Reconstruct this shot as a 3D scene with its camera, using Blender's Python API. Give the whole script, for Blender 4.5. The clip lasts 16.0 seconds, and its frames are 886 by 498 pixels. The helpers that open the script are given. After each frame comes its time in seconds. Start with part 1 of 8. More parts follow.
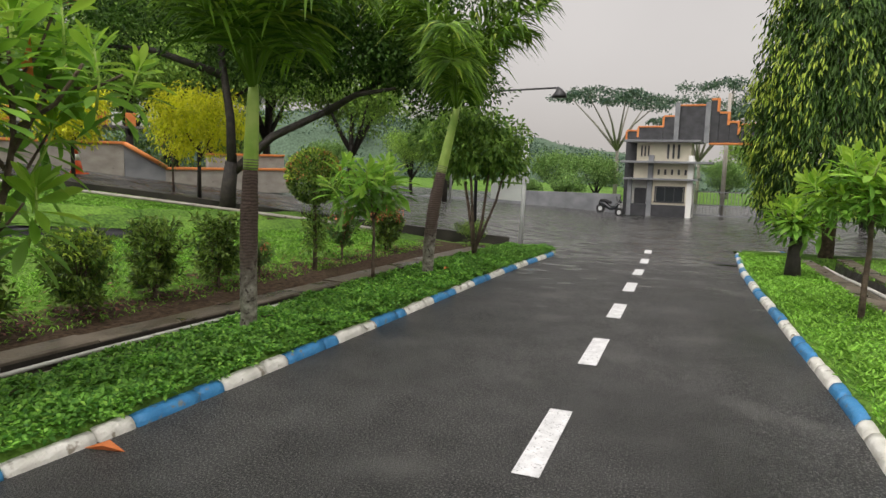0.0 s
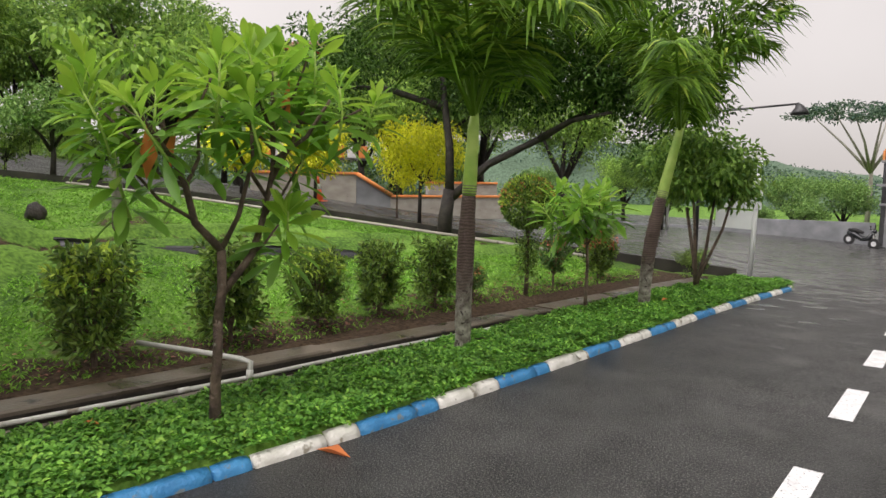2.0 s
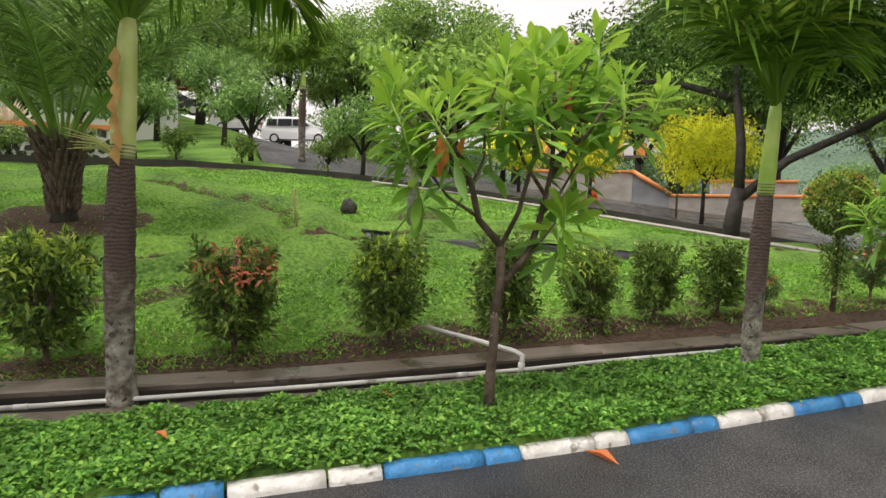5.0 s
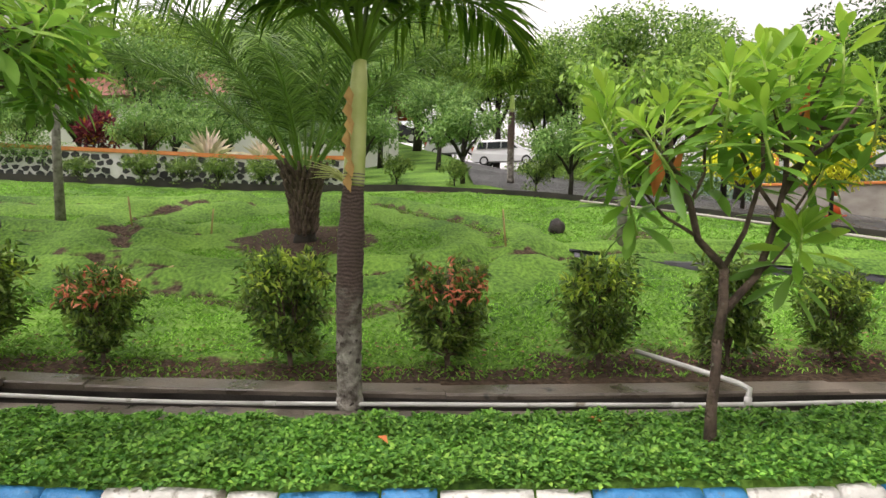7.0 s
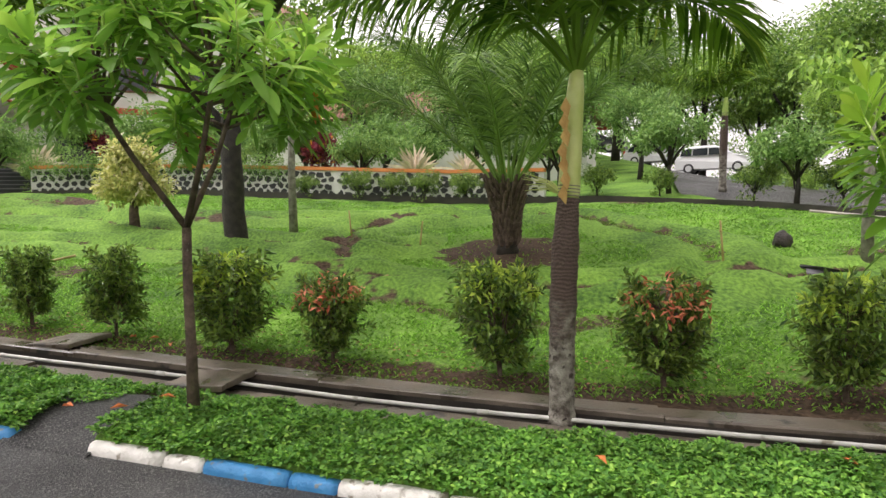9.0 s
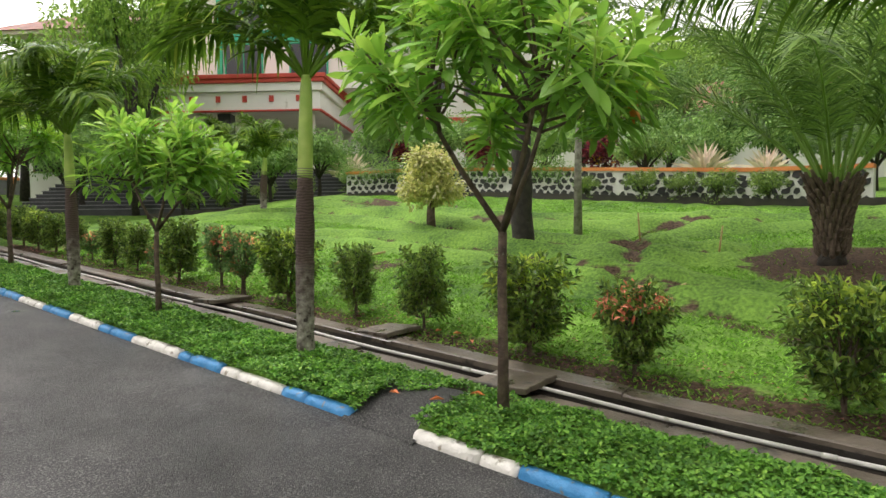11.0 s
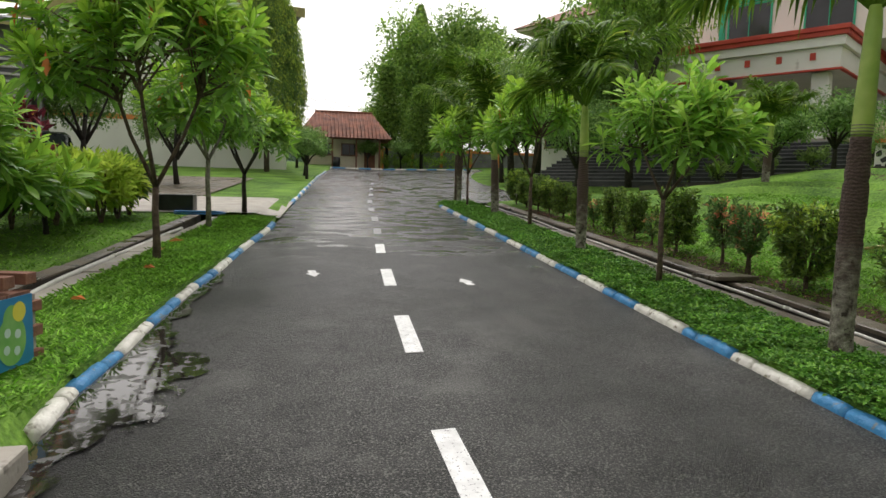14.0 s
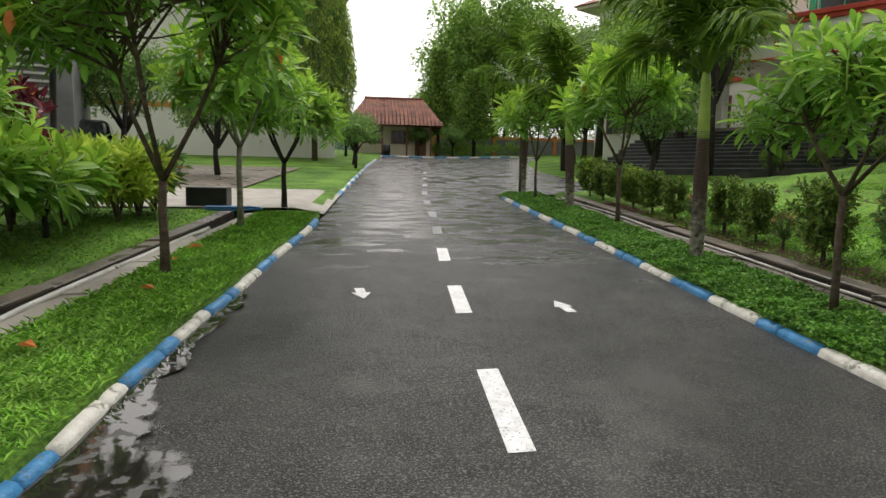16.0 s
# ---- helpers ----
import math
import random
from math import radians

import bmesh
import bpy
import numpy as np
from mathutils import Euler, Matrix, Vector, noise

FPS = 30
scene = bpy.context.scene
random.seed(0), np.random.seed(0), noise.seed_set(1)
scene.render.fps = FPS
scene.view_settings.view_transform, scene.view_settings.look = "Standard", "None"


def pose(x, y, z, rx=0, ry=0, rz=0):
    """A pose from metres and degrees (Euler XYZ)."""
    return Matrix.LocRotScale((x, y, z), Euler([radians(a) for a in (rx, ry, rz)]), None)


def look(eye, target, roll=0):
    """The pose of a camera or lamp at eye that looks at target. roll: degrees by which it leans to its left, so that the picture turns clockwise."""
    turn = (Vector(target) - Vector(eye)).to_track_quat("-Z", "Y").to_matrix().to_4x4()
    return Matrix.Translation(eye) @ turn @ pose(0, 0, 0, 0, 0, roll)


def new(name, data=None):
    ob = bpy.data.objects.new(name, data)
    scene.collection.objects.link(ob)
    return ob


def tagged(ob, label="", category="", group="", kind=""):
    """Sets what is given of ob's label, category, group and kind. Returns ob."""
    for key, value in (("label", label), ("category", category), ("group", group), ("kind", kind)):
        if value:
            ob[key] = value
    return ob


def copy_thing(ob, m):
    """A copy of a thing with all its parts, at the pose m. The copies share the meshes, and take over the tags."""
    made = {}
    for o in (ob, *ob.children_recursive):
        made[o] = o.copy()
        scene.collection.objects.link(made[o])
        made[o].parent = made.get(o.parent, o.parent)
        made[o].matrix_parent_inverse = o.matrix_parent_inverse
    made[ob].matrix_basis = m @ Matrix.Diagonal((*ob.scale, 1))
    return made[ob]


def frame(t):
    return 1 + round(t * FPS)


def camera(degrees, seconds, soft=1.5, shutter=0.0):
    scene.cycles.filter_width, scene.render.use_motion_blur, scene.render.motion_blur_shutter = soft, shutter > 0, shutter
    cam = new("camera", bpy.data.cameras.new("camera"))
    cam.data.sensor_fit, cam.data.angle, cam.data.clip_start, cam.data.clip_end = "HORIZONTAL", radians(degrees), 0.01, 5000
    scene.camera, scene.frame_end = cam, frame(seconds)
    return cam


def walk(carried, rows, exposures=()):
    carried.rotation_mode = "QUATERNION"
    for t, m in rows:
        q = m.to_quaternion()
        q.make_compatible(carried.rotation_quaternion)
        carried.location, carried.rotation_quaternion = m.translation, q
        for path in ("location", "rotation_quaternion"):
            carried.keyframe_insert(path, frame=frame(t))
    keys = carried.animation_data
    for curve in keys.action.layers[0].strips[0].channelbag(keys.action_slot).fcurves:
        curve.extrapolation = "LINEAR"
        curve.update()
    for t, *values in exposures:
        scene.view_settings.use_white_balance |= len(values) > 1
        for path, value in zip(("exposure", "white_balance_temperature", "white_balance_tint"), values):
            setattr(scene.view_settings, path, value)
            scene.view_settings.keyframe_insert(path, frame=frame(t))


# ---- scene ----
cam = camera(69.1, 16.0)
PATH = [
    (0, (0.000, 0.000, 1.516), (-0.6779, 1.8628, 1.2481), 1.20),
    (0.5, (0.006, 0.001, 1.516), (-0.6591, 1.8673, 1.2446), 1.22),
    (1, (-0.003, 0.001, 1.514), (-0.6465, 1.8744, 1.2399), 1.71),
    (1.5, (-0.034, 0.011, 1.514), (-1.0512, 1.7184, 1.2910), 0.73),
    (2, (-0.074, 0.035, 1.497), (-1.3137, 1.5917, 1.3023), 0.60),
    (2.5, (-0.108, 0.045, 1.492), (-1.4730, 1.4926, 1.2898), 0.94),
    (3, (-0.113, 0.053, 1.493), (-1.5940, 1.3792, 1.2740), 1.14),
    (5.5, (-0.096, 0.022, 1.499), (-1.9203, 0.8193, 1.3089), 0.20),
    (6, (-0.086, 0.023, 1.500), (-1.9690, 0.6759, 1.3287), -0.17),
    (6.5, (-0.098, 0.019, 1.501), (-2.0264, 0.5269, 1.3451), -0.60),
    (7, (-0.102, 0.007, 1.503), (-2.0705, 0.3281, 1.3572), -0.72),
    (7.5, (-0.120, -0.011, 1.505), (-2.1022, 0.2118, 1.3614), -0.80),
    (8, (-0.126, -0.040, 1.502), (-2.1142, 0.1217, 1.3627), -0.87),
    (8.5, (-0.125, -0.071, 1.505), (-2.1211, -0.1261, 1.3866), -1.01),
    (11, (-0.197, -0.510, 1.550), (-1.9090, -1.5402, 1.4617), -0.48),
    (11.5, (-0.268, -0.530, 1.560), (-1.8006, -1.8112, 1.4690), 0.13),
    (12, (-0.321, -0.557, 1.551), (-1.6778, -2.0235, 1.4680), 0.60),
    (12.5, (-0.345, -0.555, 1.548), (-1.5187, -2.1718, 1.4574), 0.50),
    (13, (-0.331, -0.605, 1.527), (-1.2197, -2.3927, 1.4045), 0.73),
    (13.5, (-0.320, -0.729, 1.495), (-0.9916, -2.6058, 1.3344), 1.40),
    (14, (-0.261, -1.075, 1.476), (-0.8845, -2.9667, 1.2993), 1.46),
    (14.5, (-0.253, -1.454, 1.482), (-0.7768, -3.3706, 1.2554), 1.51),
    (15, (-0.363, -1.881, 1.509), (-0.8500, -3.8060, 1.2668), 1.53),
    (15.5, (-0.405, -2.405, 1.506), (-0.8852, -4.3306, 1.2580), 1.60),
    (16, (-0.494, -2.943, 1.524), (-0.9728, -4.8723, 1.3071), 1.21),
]
walk(cam, [(t, look(eye, target, roll)) for t, eye, target, roll in PATH],
     exposures=[(0.0, 0.22, 6500, 13), (1.0, 0.22, 6500, 13), (2.5, 0.62, 6500, 17), (5.5, 0.77, 6500, 18), (8.5, 0.95, 6450, 19), (11.0, 0.9, 6500, 15), (12.2, 0.46, 6500, 11), (13.0, 0.22, 6500, 11), (16.0, 0.24, 6500, 11)])

# ---- world and light: overcast sky, soft high sun ----
world = bpy.data.worlds.new("overcast_sky")
scene.world = world
world.use_nodes = True
wn, wl = world.node_tree.nodes, world.node_tree.links
wn.clear()
w_out = wn.new("ShaderNodeOutputWorld")
w_bg = wn.new("ShaderNodeBackground")
w_sky = wn.new("ShaderNodeTexSky")
w_sky.sky_type = "NISHITA"
w_sky.sun_disc = False
w_sky.sun_elevation = radians(52)
w_sky.sun_rotation = radians(200)
w_sky.dust_density = 6.0
w_sky.ozone_density = 0.6
w_hs = wn.new("ShaderNodeHueSaturation")
w_hs.inputs["Saturation"].default_value = 0.1
w_noise = wn.new("ShaderNodeTexNoise")
w_noise.inputs["Scale"].default_value = 2.2
w_noise.inputs["Detail"].default_value = 5.0
w_map = wn.new("ShaderNodeMapRange")
w_map.inputs["To Min"].default_value = 0.86
w_map.inputs["To Max"].default_value = 1.14
w_mul = wn.new("ShaderNodeMixRGB")
w_mul.blend_type = "MULTIPLY"
w_mul.inputs[0].default_value = 1.0
w_coord = wn.new("ShaderNodeTexCoord")
wl.new(w_coord.outputs["Generated"], w_noise.inputs["Vector"])
wl.new(w_sky.outputs[0], w_hs.inputs["Color"])
wl.new(w_noise.outputs[0], w_map.inputs[0])
wl.new(w_map.outputs[0], w_mul.inputs[2])
w_cloud = wn.new("ShaderNodeMixRGB")
w_cloud.inputs[0].default_value = 0.6
w_cloud.inputs[2].default_value = (6.35, 6.05, 5.65, 1)
wl.new(w_hs.outputs[0], w_cloud.inputs[1])
wl.new(w_cloud.outputs[0], w_mul.inputs[1])
# the cloud is thinner, and the sky brighter, towards the sun in the south
w_sep = wn.new("ShaderNodeSeparateXYZ")
wl.new(w_coord.outputs["Generated"], w_sep.inputs[0])
w_side = wn.new("ShaderNodeMapRange")
w_side.interpolation_type = "SMOOTHSTEP"
w_side.inputs["From Min"].default_value, w_side.inputs["From Max"].default_value = -0.9, 0.95
w_side.inputs["To Min"].default_value, w_side.inputs["To Max"].default_value = 1.24, 0.7
wl.new(w_sep.outputs["Y"], w_side.inputs[0])
w_mul2 = wn.new("ShaderNodeMixRGB")
w_mul2.blend_type = "MULTIPLY"
w_mul2.inputs[0].default_value = 1.0
wl.new(w_mul.outputs[0], w_mul2.inputs[1])
wl.new(w_side.outputs[0], w_mul2.inputs[2])
wl.new(w_mul2.outputs[0], w_bg.inputs[0])
w_bg.inputs[1].default_value = 0.165
wl.new(w_bg.outputs[0], w_out.inputs[0])
sun = new("sun", bpy.data.lights.new("sun", "SUN"))
sun.data.energy = 0.8
sun.data.angle = radians(25)
sun.data.color = (1.0, 0.97, 0.92)
sun.matrix_world = look((0, 0, 60), (-8, 16, 0))


# ---- materials ----
def material(name, c1, c2, scale=6.0, rough=0.7, rough2=None, bump=0.2, bump_scale=40.0, metal=0.0, c3=None, spots=0.0, spot_scale=30.0, coords="Object"):
    """Two colours mixed by large noise, a third in speckles, fine bump; roughness may vary."""
    m = bpy.data.materials.new(name)
    m.use_nodes = True
    n, l = m.node_tree.nodes, m.node_tree.links
    b = n["Principled BSDF"]
    tc = n.new("ShaderNodeTexCoord")
    n1 = n.new("ShaderNodeTexNoise")
    n1.inputs["Scale"].default_value = scale
    n1.inputs["Detail"].default_value = 6.0
    l.new(tc.outputs[coords], n1.inputs["Vector"])
    ramp = n.new("ShaderNodeValToRGB")
    ramp.color_ramp.elements[0].position, ramp.color_ramp.elements[1].position = 0.32, 0.68
    ramp.color_ramp.elements[0].color, ramp.color_ramp.elements[1].color = c1, c2
    l.new(n1.outputs[0], ramp.inputs[0])
    out = ramp.outputs[0]
    n2 = n.new("ShaderNodeTexNoise")
    n2.inputs["Scale"].default_value = bump_scale
    n2.inputs["Detail"].default_value = 4.0
    l.new(tc.outputs[coords], n2.inputs["Vector"])
    if c3:
        n3 = n.new("ShaderNodeTexNoise")
        n3.inputs["Scale"].default_value = spot_scale
        n3.inputs["Detail"].default_value = 3.0
        l.new(tc.outputs[coords], n3.inputs["Vector"])
        r3 = n.new("ShaderNodeValToRGB")
        r3.color_ramp.elements[0].position, r3.color_ramp.elements[1].position = 0.66 - spots, 0.74 - spots
        l.new(n3.outputs[0], r3.inputs[0])
        mx = n.new("ShaderNodeMixRGB")
        l.new(r3.outputs[0], mx.inputs[0])
        l.new(out, mx.inputs[1])
        mx.inputs[2].default_value = c3
        out = mx.outputs[0]
    l.new(out, b.inputs["Base Color"])
    b.inputs["Roughness"].default_value = rough
    if rough2 is not None:
        mr = n.new("ShaderNodeMapRange")
        mr.inputs["From Min"].default_value, mr.inputs["From Max"].default_value = 0.35, 0.65
        mr.inputs["To Min"].default_value, mr.inputs["To Max"].default_value = rough, rough2
        l.new(n1.outputs[0], mr.inputs[0])
        l.new(mr.outputs[0], b.inputs["Roughness"])
    b.inputs["Metallic"].default_value = metal
    bp = n.new("ShaderNodeBump")
    bp.inputs["Strength"].default_value = bump
    bp.inputs["Distance"].default_value = 0.02
    l.new(n2.outputs[0], bp.inputs["Height"])
    l.new(bp.outputs[0], b.inputs["Normal"])
    return m


def leaf_material(name, dark, light, tip=None, rough=0.42, through_light=0.35, gloss=0.22):
    """Leaves: colour varies leaf by leaf, part of the light passes through."""
    dark, light, tip = [c and (c[0] * 1.2, c[1] * 1.08, c[2] * 2.1, 1) for c in (dark, light, tip)]
    m = bpy.data.materials.new(name)
    m.use_nodes = True
    n, l = m.node_tree.nodes, m.node_tree.links
    b = n["Principled BSDF"]
    g = n.new("ShaderNodeNewGeometry")
    ramp = n.new("ShaderNodeValToRGB")
    e = ramp.color_ramp.elements
    e[0].position, e[1].position = 0.0, 0.85
    e[0].color, e[1].color = dark, light
    if tip:
        k = e.new(0.9)
        k.color = light
        k2 = e.new(0.97)
        k2.color = tip
    l.new(g.outputs["Random Per Island"], ramp.inputs[0])
    tc = n.new("ShaderNodeTexCoord")
    nz = n.new("ShaderNodeTexNoise")
    nz.inputs["Scale"].default_value = 3.0
    l.new(tc.outputs["Object"], nz.inputs["Vector"])
    mr = n.new("ShaderNodeMapRange")
    mr.inputs["To Min"].default_value, mr.inputs["To Max"].default_value = 0.4, 2.15
    l.new(nz.outputs[0], mr.inputs[0])
    mul = n.new("ShaderNodeMixRGB")
    mul.blend_type = "MULTIPLY"
    mul.inputs[0].default_value = 1.0
    l.new(ramp.outputs[0], mul.inputs[1])
    l.new(mr.outputs[0], mul.inputs[2])
    l.new(mul.outputs[0], b.inputs["Base Color"])
    b.inputs["Specular IOR Level"].default_value = gloss
    b.inputs["Roughness"].default_value = rough
    tr = n.new("ShaderNodeBsdfTranslucent")
    l.new(mul.outputs[0], tr.inputs["Color"])
    mix = n.new("ShaderNodeMixShader")
    mix.inputs[0].default_value = through_light * 0.72
    l.new(b.outputs[0], mix.inputs[1])
    l.new(tr.outputs[0], mix.inputs[2])
    l.new(mix.outputs[0], n["Material Output"].inputs["Surface"])
    return m


def asphalt_material():
    """Dark worn asphalt, damp in patches: grit bump, glossier where wet."""
    m = bpy.data.materials.new("wet_asphalt")
    m.use_nodes = True
    n, l = m.node_tree.nodes, m.node_tree.links
    b = n["Principled BSDF"]
    tc = n.new("ShaderNodeTexCoord")
    big = n.new("ShaderNodeTexNoise")
    big.inputs["Scale"].default_value, big.inputs["Detail"].default_value = 0.45, 7.0
    mid = n.new("ShaderNodeTexNoise")
    mid.inputs["Scale"].default_value, mid.inputs["Detail"].default_value = 3.0, 6.0
    grit = n.new("ShaderNodeTexNoise")
    grit.inputs["Scale"].default_value, grit.inputs["Detail"].default_value = 85.0, 4.0
    vor = n.new("ShaderNodeTexVoronoi")
    vor.inputs["Scale"].default_value = 125.0
    for q in (big, mid, grit, vor):
        l.new(tc.outputs["Object"], q.inputs["Vector"])
    ramp = n.new("ShaderNodeValToRGB")
    ramp.color_ramp.elements[0].position, ramp.color_ramp.elements[1].position = 0.35, 0.68
    ramp.color_ramp.elements[0].color, ramp.color_ramp.elements[1].color = (0.013, 0.013, 0.013, 1), (0.038, 0.038, 0.037, 1)
    l.new(mid.outputs[0], ramp.inputs[0])
    sp = n.new("ShaderNodeValToRGB")
    sp.color_ramp.elements[0].position, sp.color_ramp.elements[1].position = 0.5, 0.66
    l.new(grit.outputs[0], sp.inputs[0])
    mx = n.new("ShaderNodeMixRGB")
    l.new(sp.outputs[0], mx.inputs[0])
    l.new(ramp.outputs[0], mx.inputs[1])
    mx.inputs[2].default_value = (0.15, 0.146, 0.138, 1)
    scuff = n.new("ShaderNodeTexNoise")
    scuff.inputs["Scale"].default_value, scuff.inputs["Detail"].default_value = 1.3, 9.0
    l.new(tc.outputs["Object"], scuff.inputs["Vector"])
    worn = n.new("ShaderNodeMapRange")
    worn.inputs["From Min"].default_value, worn.inputs["From Max"].default_value = 0.56, 0.7
    worn.inputs["To Max"].default_value = 0.55
    l.new(scuff.outputs[0], worn.inputs[0])
    grey = n.new("ShaderNodeMixRGB")
    l.new(worn.outputs[0], grey.inputs[0])
    l.new(mx.outputs[0], grey.inputs[1])
    grey.inputs[2].default_value = (0.12, 0.117, 0.11, 1)
    mx = grey
    dry = n.new("ShaderNodeMapRange")
    dry.inputs["From Min"].default_value, dry.inputs["From Max"].default_value = 0.35, 0.7
    dry.inputs["To Min"].default_value, dry.inputs["To Max"].default_value = 1.45, 0.5
    l.new(big.outputs[0], dry.inputs[0])
    tone = n.new("ShaderNodeMixRGB")
    tone.blend_type = "MULTIPLY"
    tone.inputs[0].default_value = 1.0
    l.new(mx.outputs[0], tone.inputs[1])
    l.new(dry.outputs[0], tone.inputs[2])
    l.new(tone.outputs[0], b.inputs["Base Color"])
    wet = n.new("ShaderNodeMapRange")
    wet.inputs["From Min"].default_value, wet.inputs["From Max"].default_value = 0.44, 0.6
    wet.inputs["To Min"].default_value, wet.inputs["To Max"].default_value = 0.55, 0.36
    l.new(big.outputs[0], wet.inputs[0])
    # water lying in shallow cross-ruts, most of it where the slope eases
    sep = n.new("ShaderNodeSeparateXYZ")
    l.new(tc.outputs["Object"], sep.inputs[0])
    near = n.new("ShaderNodeMapRange")
    near.inputs["From Min"].default_value, near.inputs["From Max"].default_value = -8.2, -12.0
    near.inputs["To Min"].default_value, near.inputs["To Max"].default_value = -0.21, 0.07
    l.new(sep.outputs["Y"], near.inputs[0])
    gate = n.new("ShaderNodeMapRange")
    gate.inputs["From Min"].default_value, gate.inputs["From Max"].default_value = 5.5, 14.0
    gate.inputs["To Min"].default_value, gate.inputs["To Max"].default_value = 0.0, 0.3
    l.new(sep.outputs["Y"], gate.inputs[0])
    mapg = n.new("ShaderNodeMapping")
    mapg.inputs["Scale"].default_value = (1.7, 3.6, 1.0)
    l.new(tc.outputs["Object"], mapg.inputs["Vector"])
    rut = n.new("ShaderNodeTexNoise")
    rut.inputs["Scale"].default_value, rut.inputs["Detail"].default_value = 1.0, 8.0
    l.new(mapg.outputs[0], rut.inputs["Vector"])
    lie = n.new("ShaderNodeMath")
    lie.operation = "ADD"
    l.new(rut.outputs[0], lie.inputs[0])
    l.new(near.outputs[0], lie.inputs[1])
    lie2 = n.new("ShaderNodeMath")
    lie2.operation = "ADD"
    l.new(lie.outputs[0], lie2.inputs[0])
    l.new(gate.outputs[0], lie2.inputs[1])
    lie = lie2
    film = n.new("ShaderNodeMapRange")
    film.inputs["From Min"].default_value, film.inputs["From Max"].default_value = 0.5, 0.6
    l.new(lie.outputs[0], film.inputs[0])
    gl = n.new("ShaderNodeMix")
    l.new(film.outputs[0], gl.inputs[0])
    l.new(wet.outputs[0], gl.inputs[2])
    gl.inputs[3].default_value = 0.17
    l.new(gl.outputs[0], b.inputs["Roughness"])
    b.inputs["Specular IOR Level"].default_value = 0.38
    flat = n.new("ShaderNodeMapRange")
    flat.inputs["To Min"].default_value, flat.inputs["To Max"].default_value = 0.85, 0.1
    l.new(film.outputs[0], flat.inputs[0])
    bp = n.new("ShaderNodeBump")
    bp.inputs["Distance"].default_value = 0.012
    l.new(flat.outputs[0], bp.inputs["Strength"])
    l.new(vor.outputs[0], bp.inputs["Height"])
    bp2 = n.new("ShaderNodeBump")
    bp2.inputs["Strength"].default_value, bp2.inputs["Distance"].default_value = 0.12, 0.02
    l.new(mid.outputs[0], bp2.inputs["Height"])
    l.new(bp.outputs[0], bp2.inputs["Normal"])
    l.new(bp2.outputs[0], b.inputs["Normal"])
    return m


def ground_material():
    """Lawn and bare soil; the soil mask is stored on the sheet, its edge broken up by noise."""
    m = bpy.data.materials.new("lawn_and_soil")
    m.use_nodes = True
    n, l = m.node_tree.nodes, m.node_tree.links
    b = n["Principled BSDF"]
    tc = n.new("ShaderNodeTexCoord")
    at = n.new("ShaderNodeAttribute")
    at.attribute_name = "soil"
    n1 = n.new("ShaderNodeTexNoise")
    n1.inputs["Scale"].default_value, n1.inputs["Detail"].default_value = 0.9, 6.0
    n2 = n.new("ShaderNodeTexNoise")
    n2.inputs["Scale"].default_value, n2.inputs["Detail"].default_value = 22.0, 10.0
    n3 = n.new("ShaderNodeTexNoise")
    n3.inputs["Scale"].default_value, n3.inputs["Detail"].default_value = 4.5, 6.0
    for q in (n1, n2, n3):
        l.new(tc.outputs["Object"], q.inputs["Vector"])
    lawn = n.new("ShaderNodeValToRGB")
    lawn.color_ramp.elements[0].position, lawn.color_ramp.elements[1].position = 0.36, 0.66
    lawn.color_ramp.elements[0].color, lawn.color_ramp.elements[1].color = (0.035, 0.085, 0.018, 1), (0.21, 0.38, 0.06, 1)
    addn = n.new("ShaderNodeMath")
    addn.operation = "MULTIPLY_ADD"
    l.new(n2.outputs[0], addn.inputs[0])
    addn.inputs[1].default_value = 0.5
    mul = n.new("ShaderNodeMath")
    mul.operation = "MULTIPLY"
    mul.inputs[1].default_value = 0.5
    l.new(n1.outputs[0], mul.inputs[0])
    l.new(mul.outputs[0], addn.inputs[2])
    l.new(addn.outputs[0], lawn.inputs[0])
    soil = n.new("ShaderNodeValToRGB")
    soil.color_ramp.elements[0].position, soil.color_ramp.elements[1].position = 0.3, 0.7
    soil.color_ramp.elements[0].color, soil.color_ramp.elements[1].color = (0.025, 0.016, 0.01, 1), (0.12, 0.082, 0.055, 1)
    l.new(n2.outputs[0], soil.inputs[0])
    s1 = n.new("ShaderNodeMath")
    s1.operation = "SUBTRACT"
    l.new(at.outputs["Fac"], s1.inputs[0])
    l.new(n3.outputs[0], s1.inputs[1])
    s2 = n.new("ShaderNodeMapRange")
    s2.inputs["From Min"].default_value, s2.inputs["From Max"].default_value = -0.06, 0.06
    l.new(s1.outputs[0], s2.inputs[0])
    mx = n.new("ShaderNodeMixRGB")
    l.new(s2.outputs[0], mx.inputs[0])
    l.new(lawn.outputs[0], mx.inputs[1])
    l.new(soil.outputs[0], mx.inputs[2])
    l.new(mx.outputs[0], b.inputs["Base Color"])
    b.inputs["Roughness"].default_value = 0.85
    b.inputs["Specular IOR Level"].default_value = 0.1
    bp = n.new("ShaderNodeBump")
    bp.inputs["Strength"].default_value, bp.inputs["Distance"].default_value = 0.8, 0.04
    l.new(n2.outputs[0], bp.inputs["Height"])
    l.new(bp.outputs[0], b.inputs["Normal"])
    return m


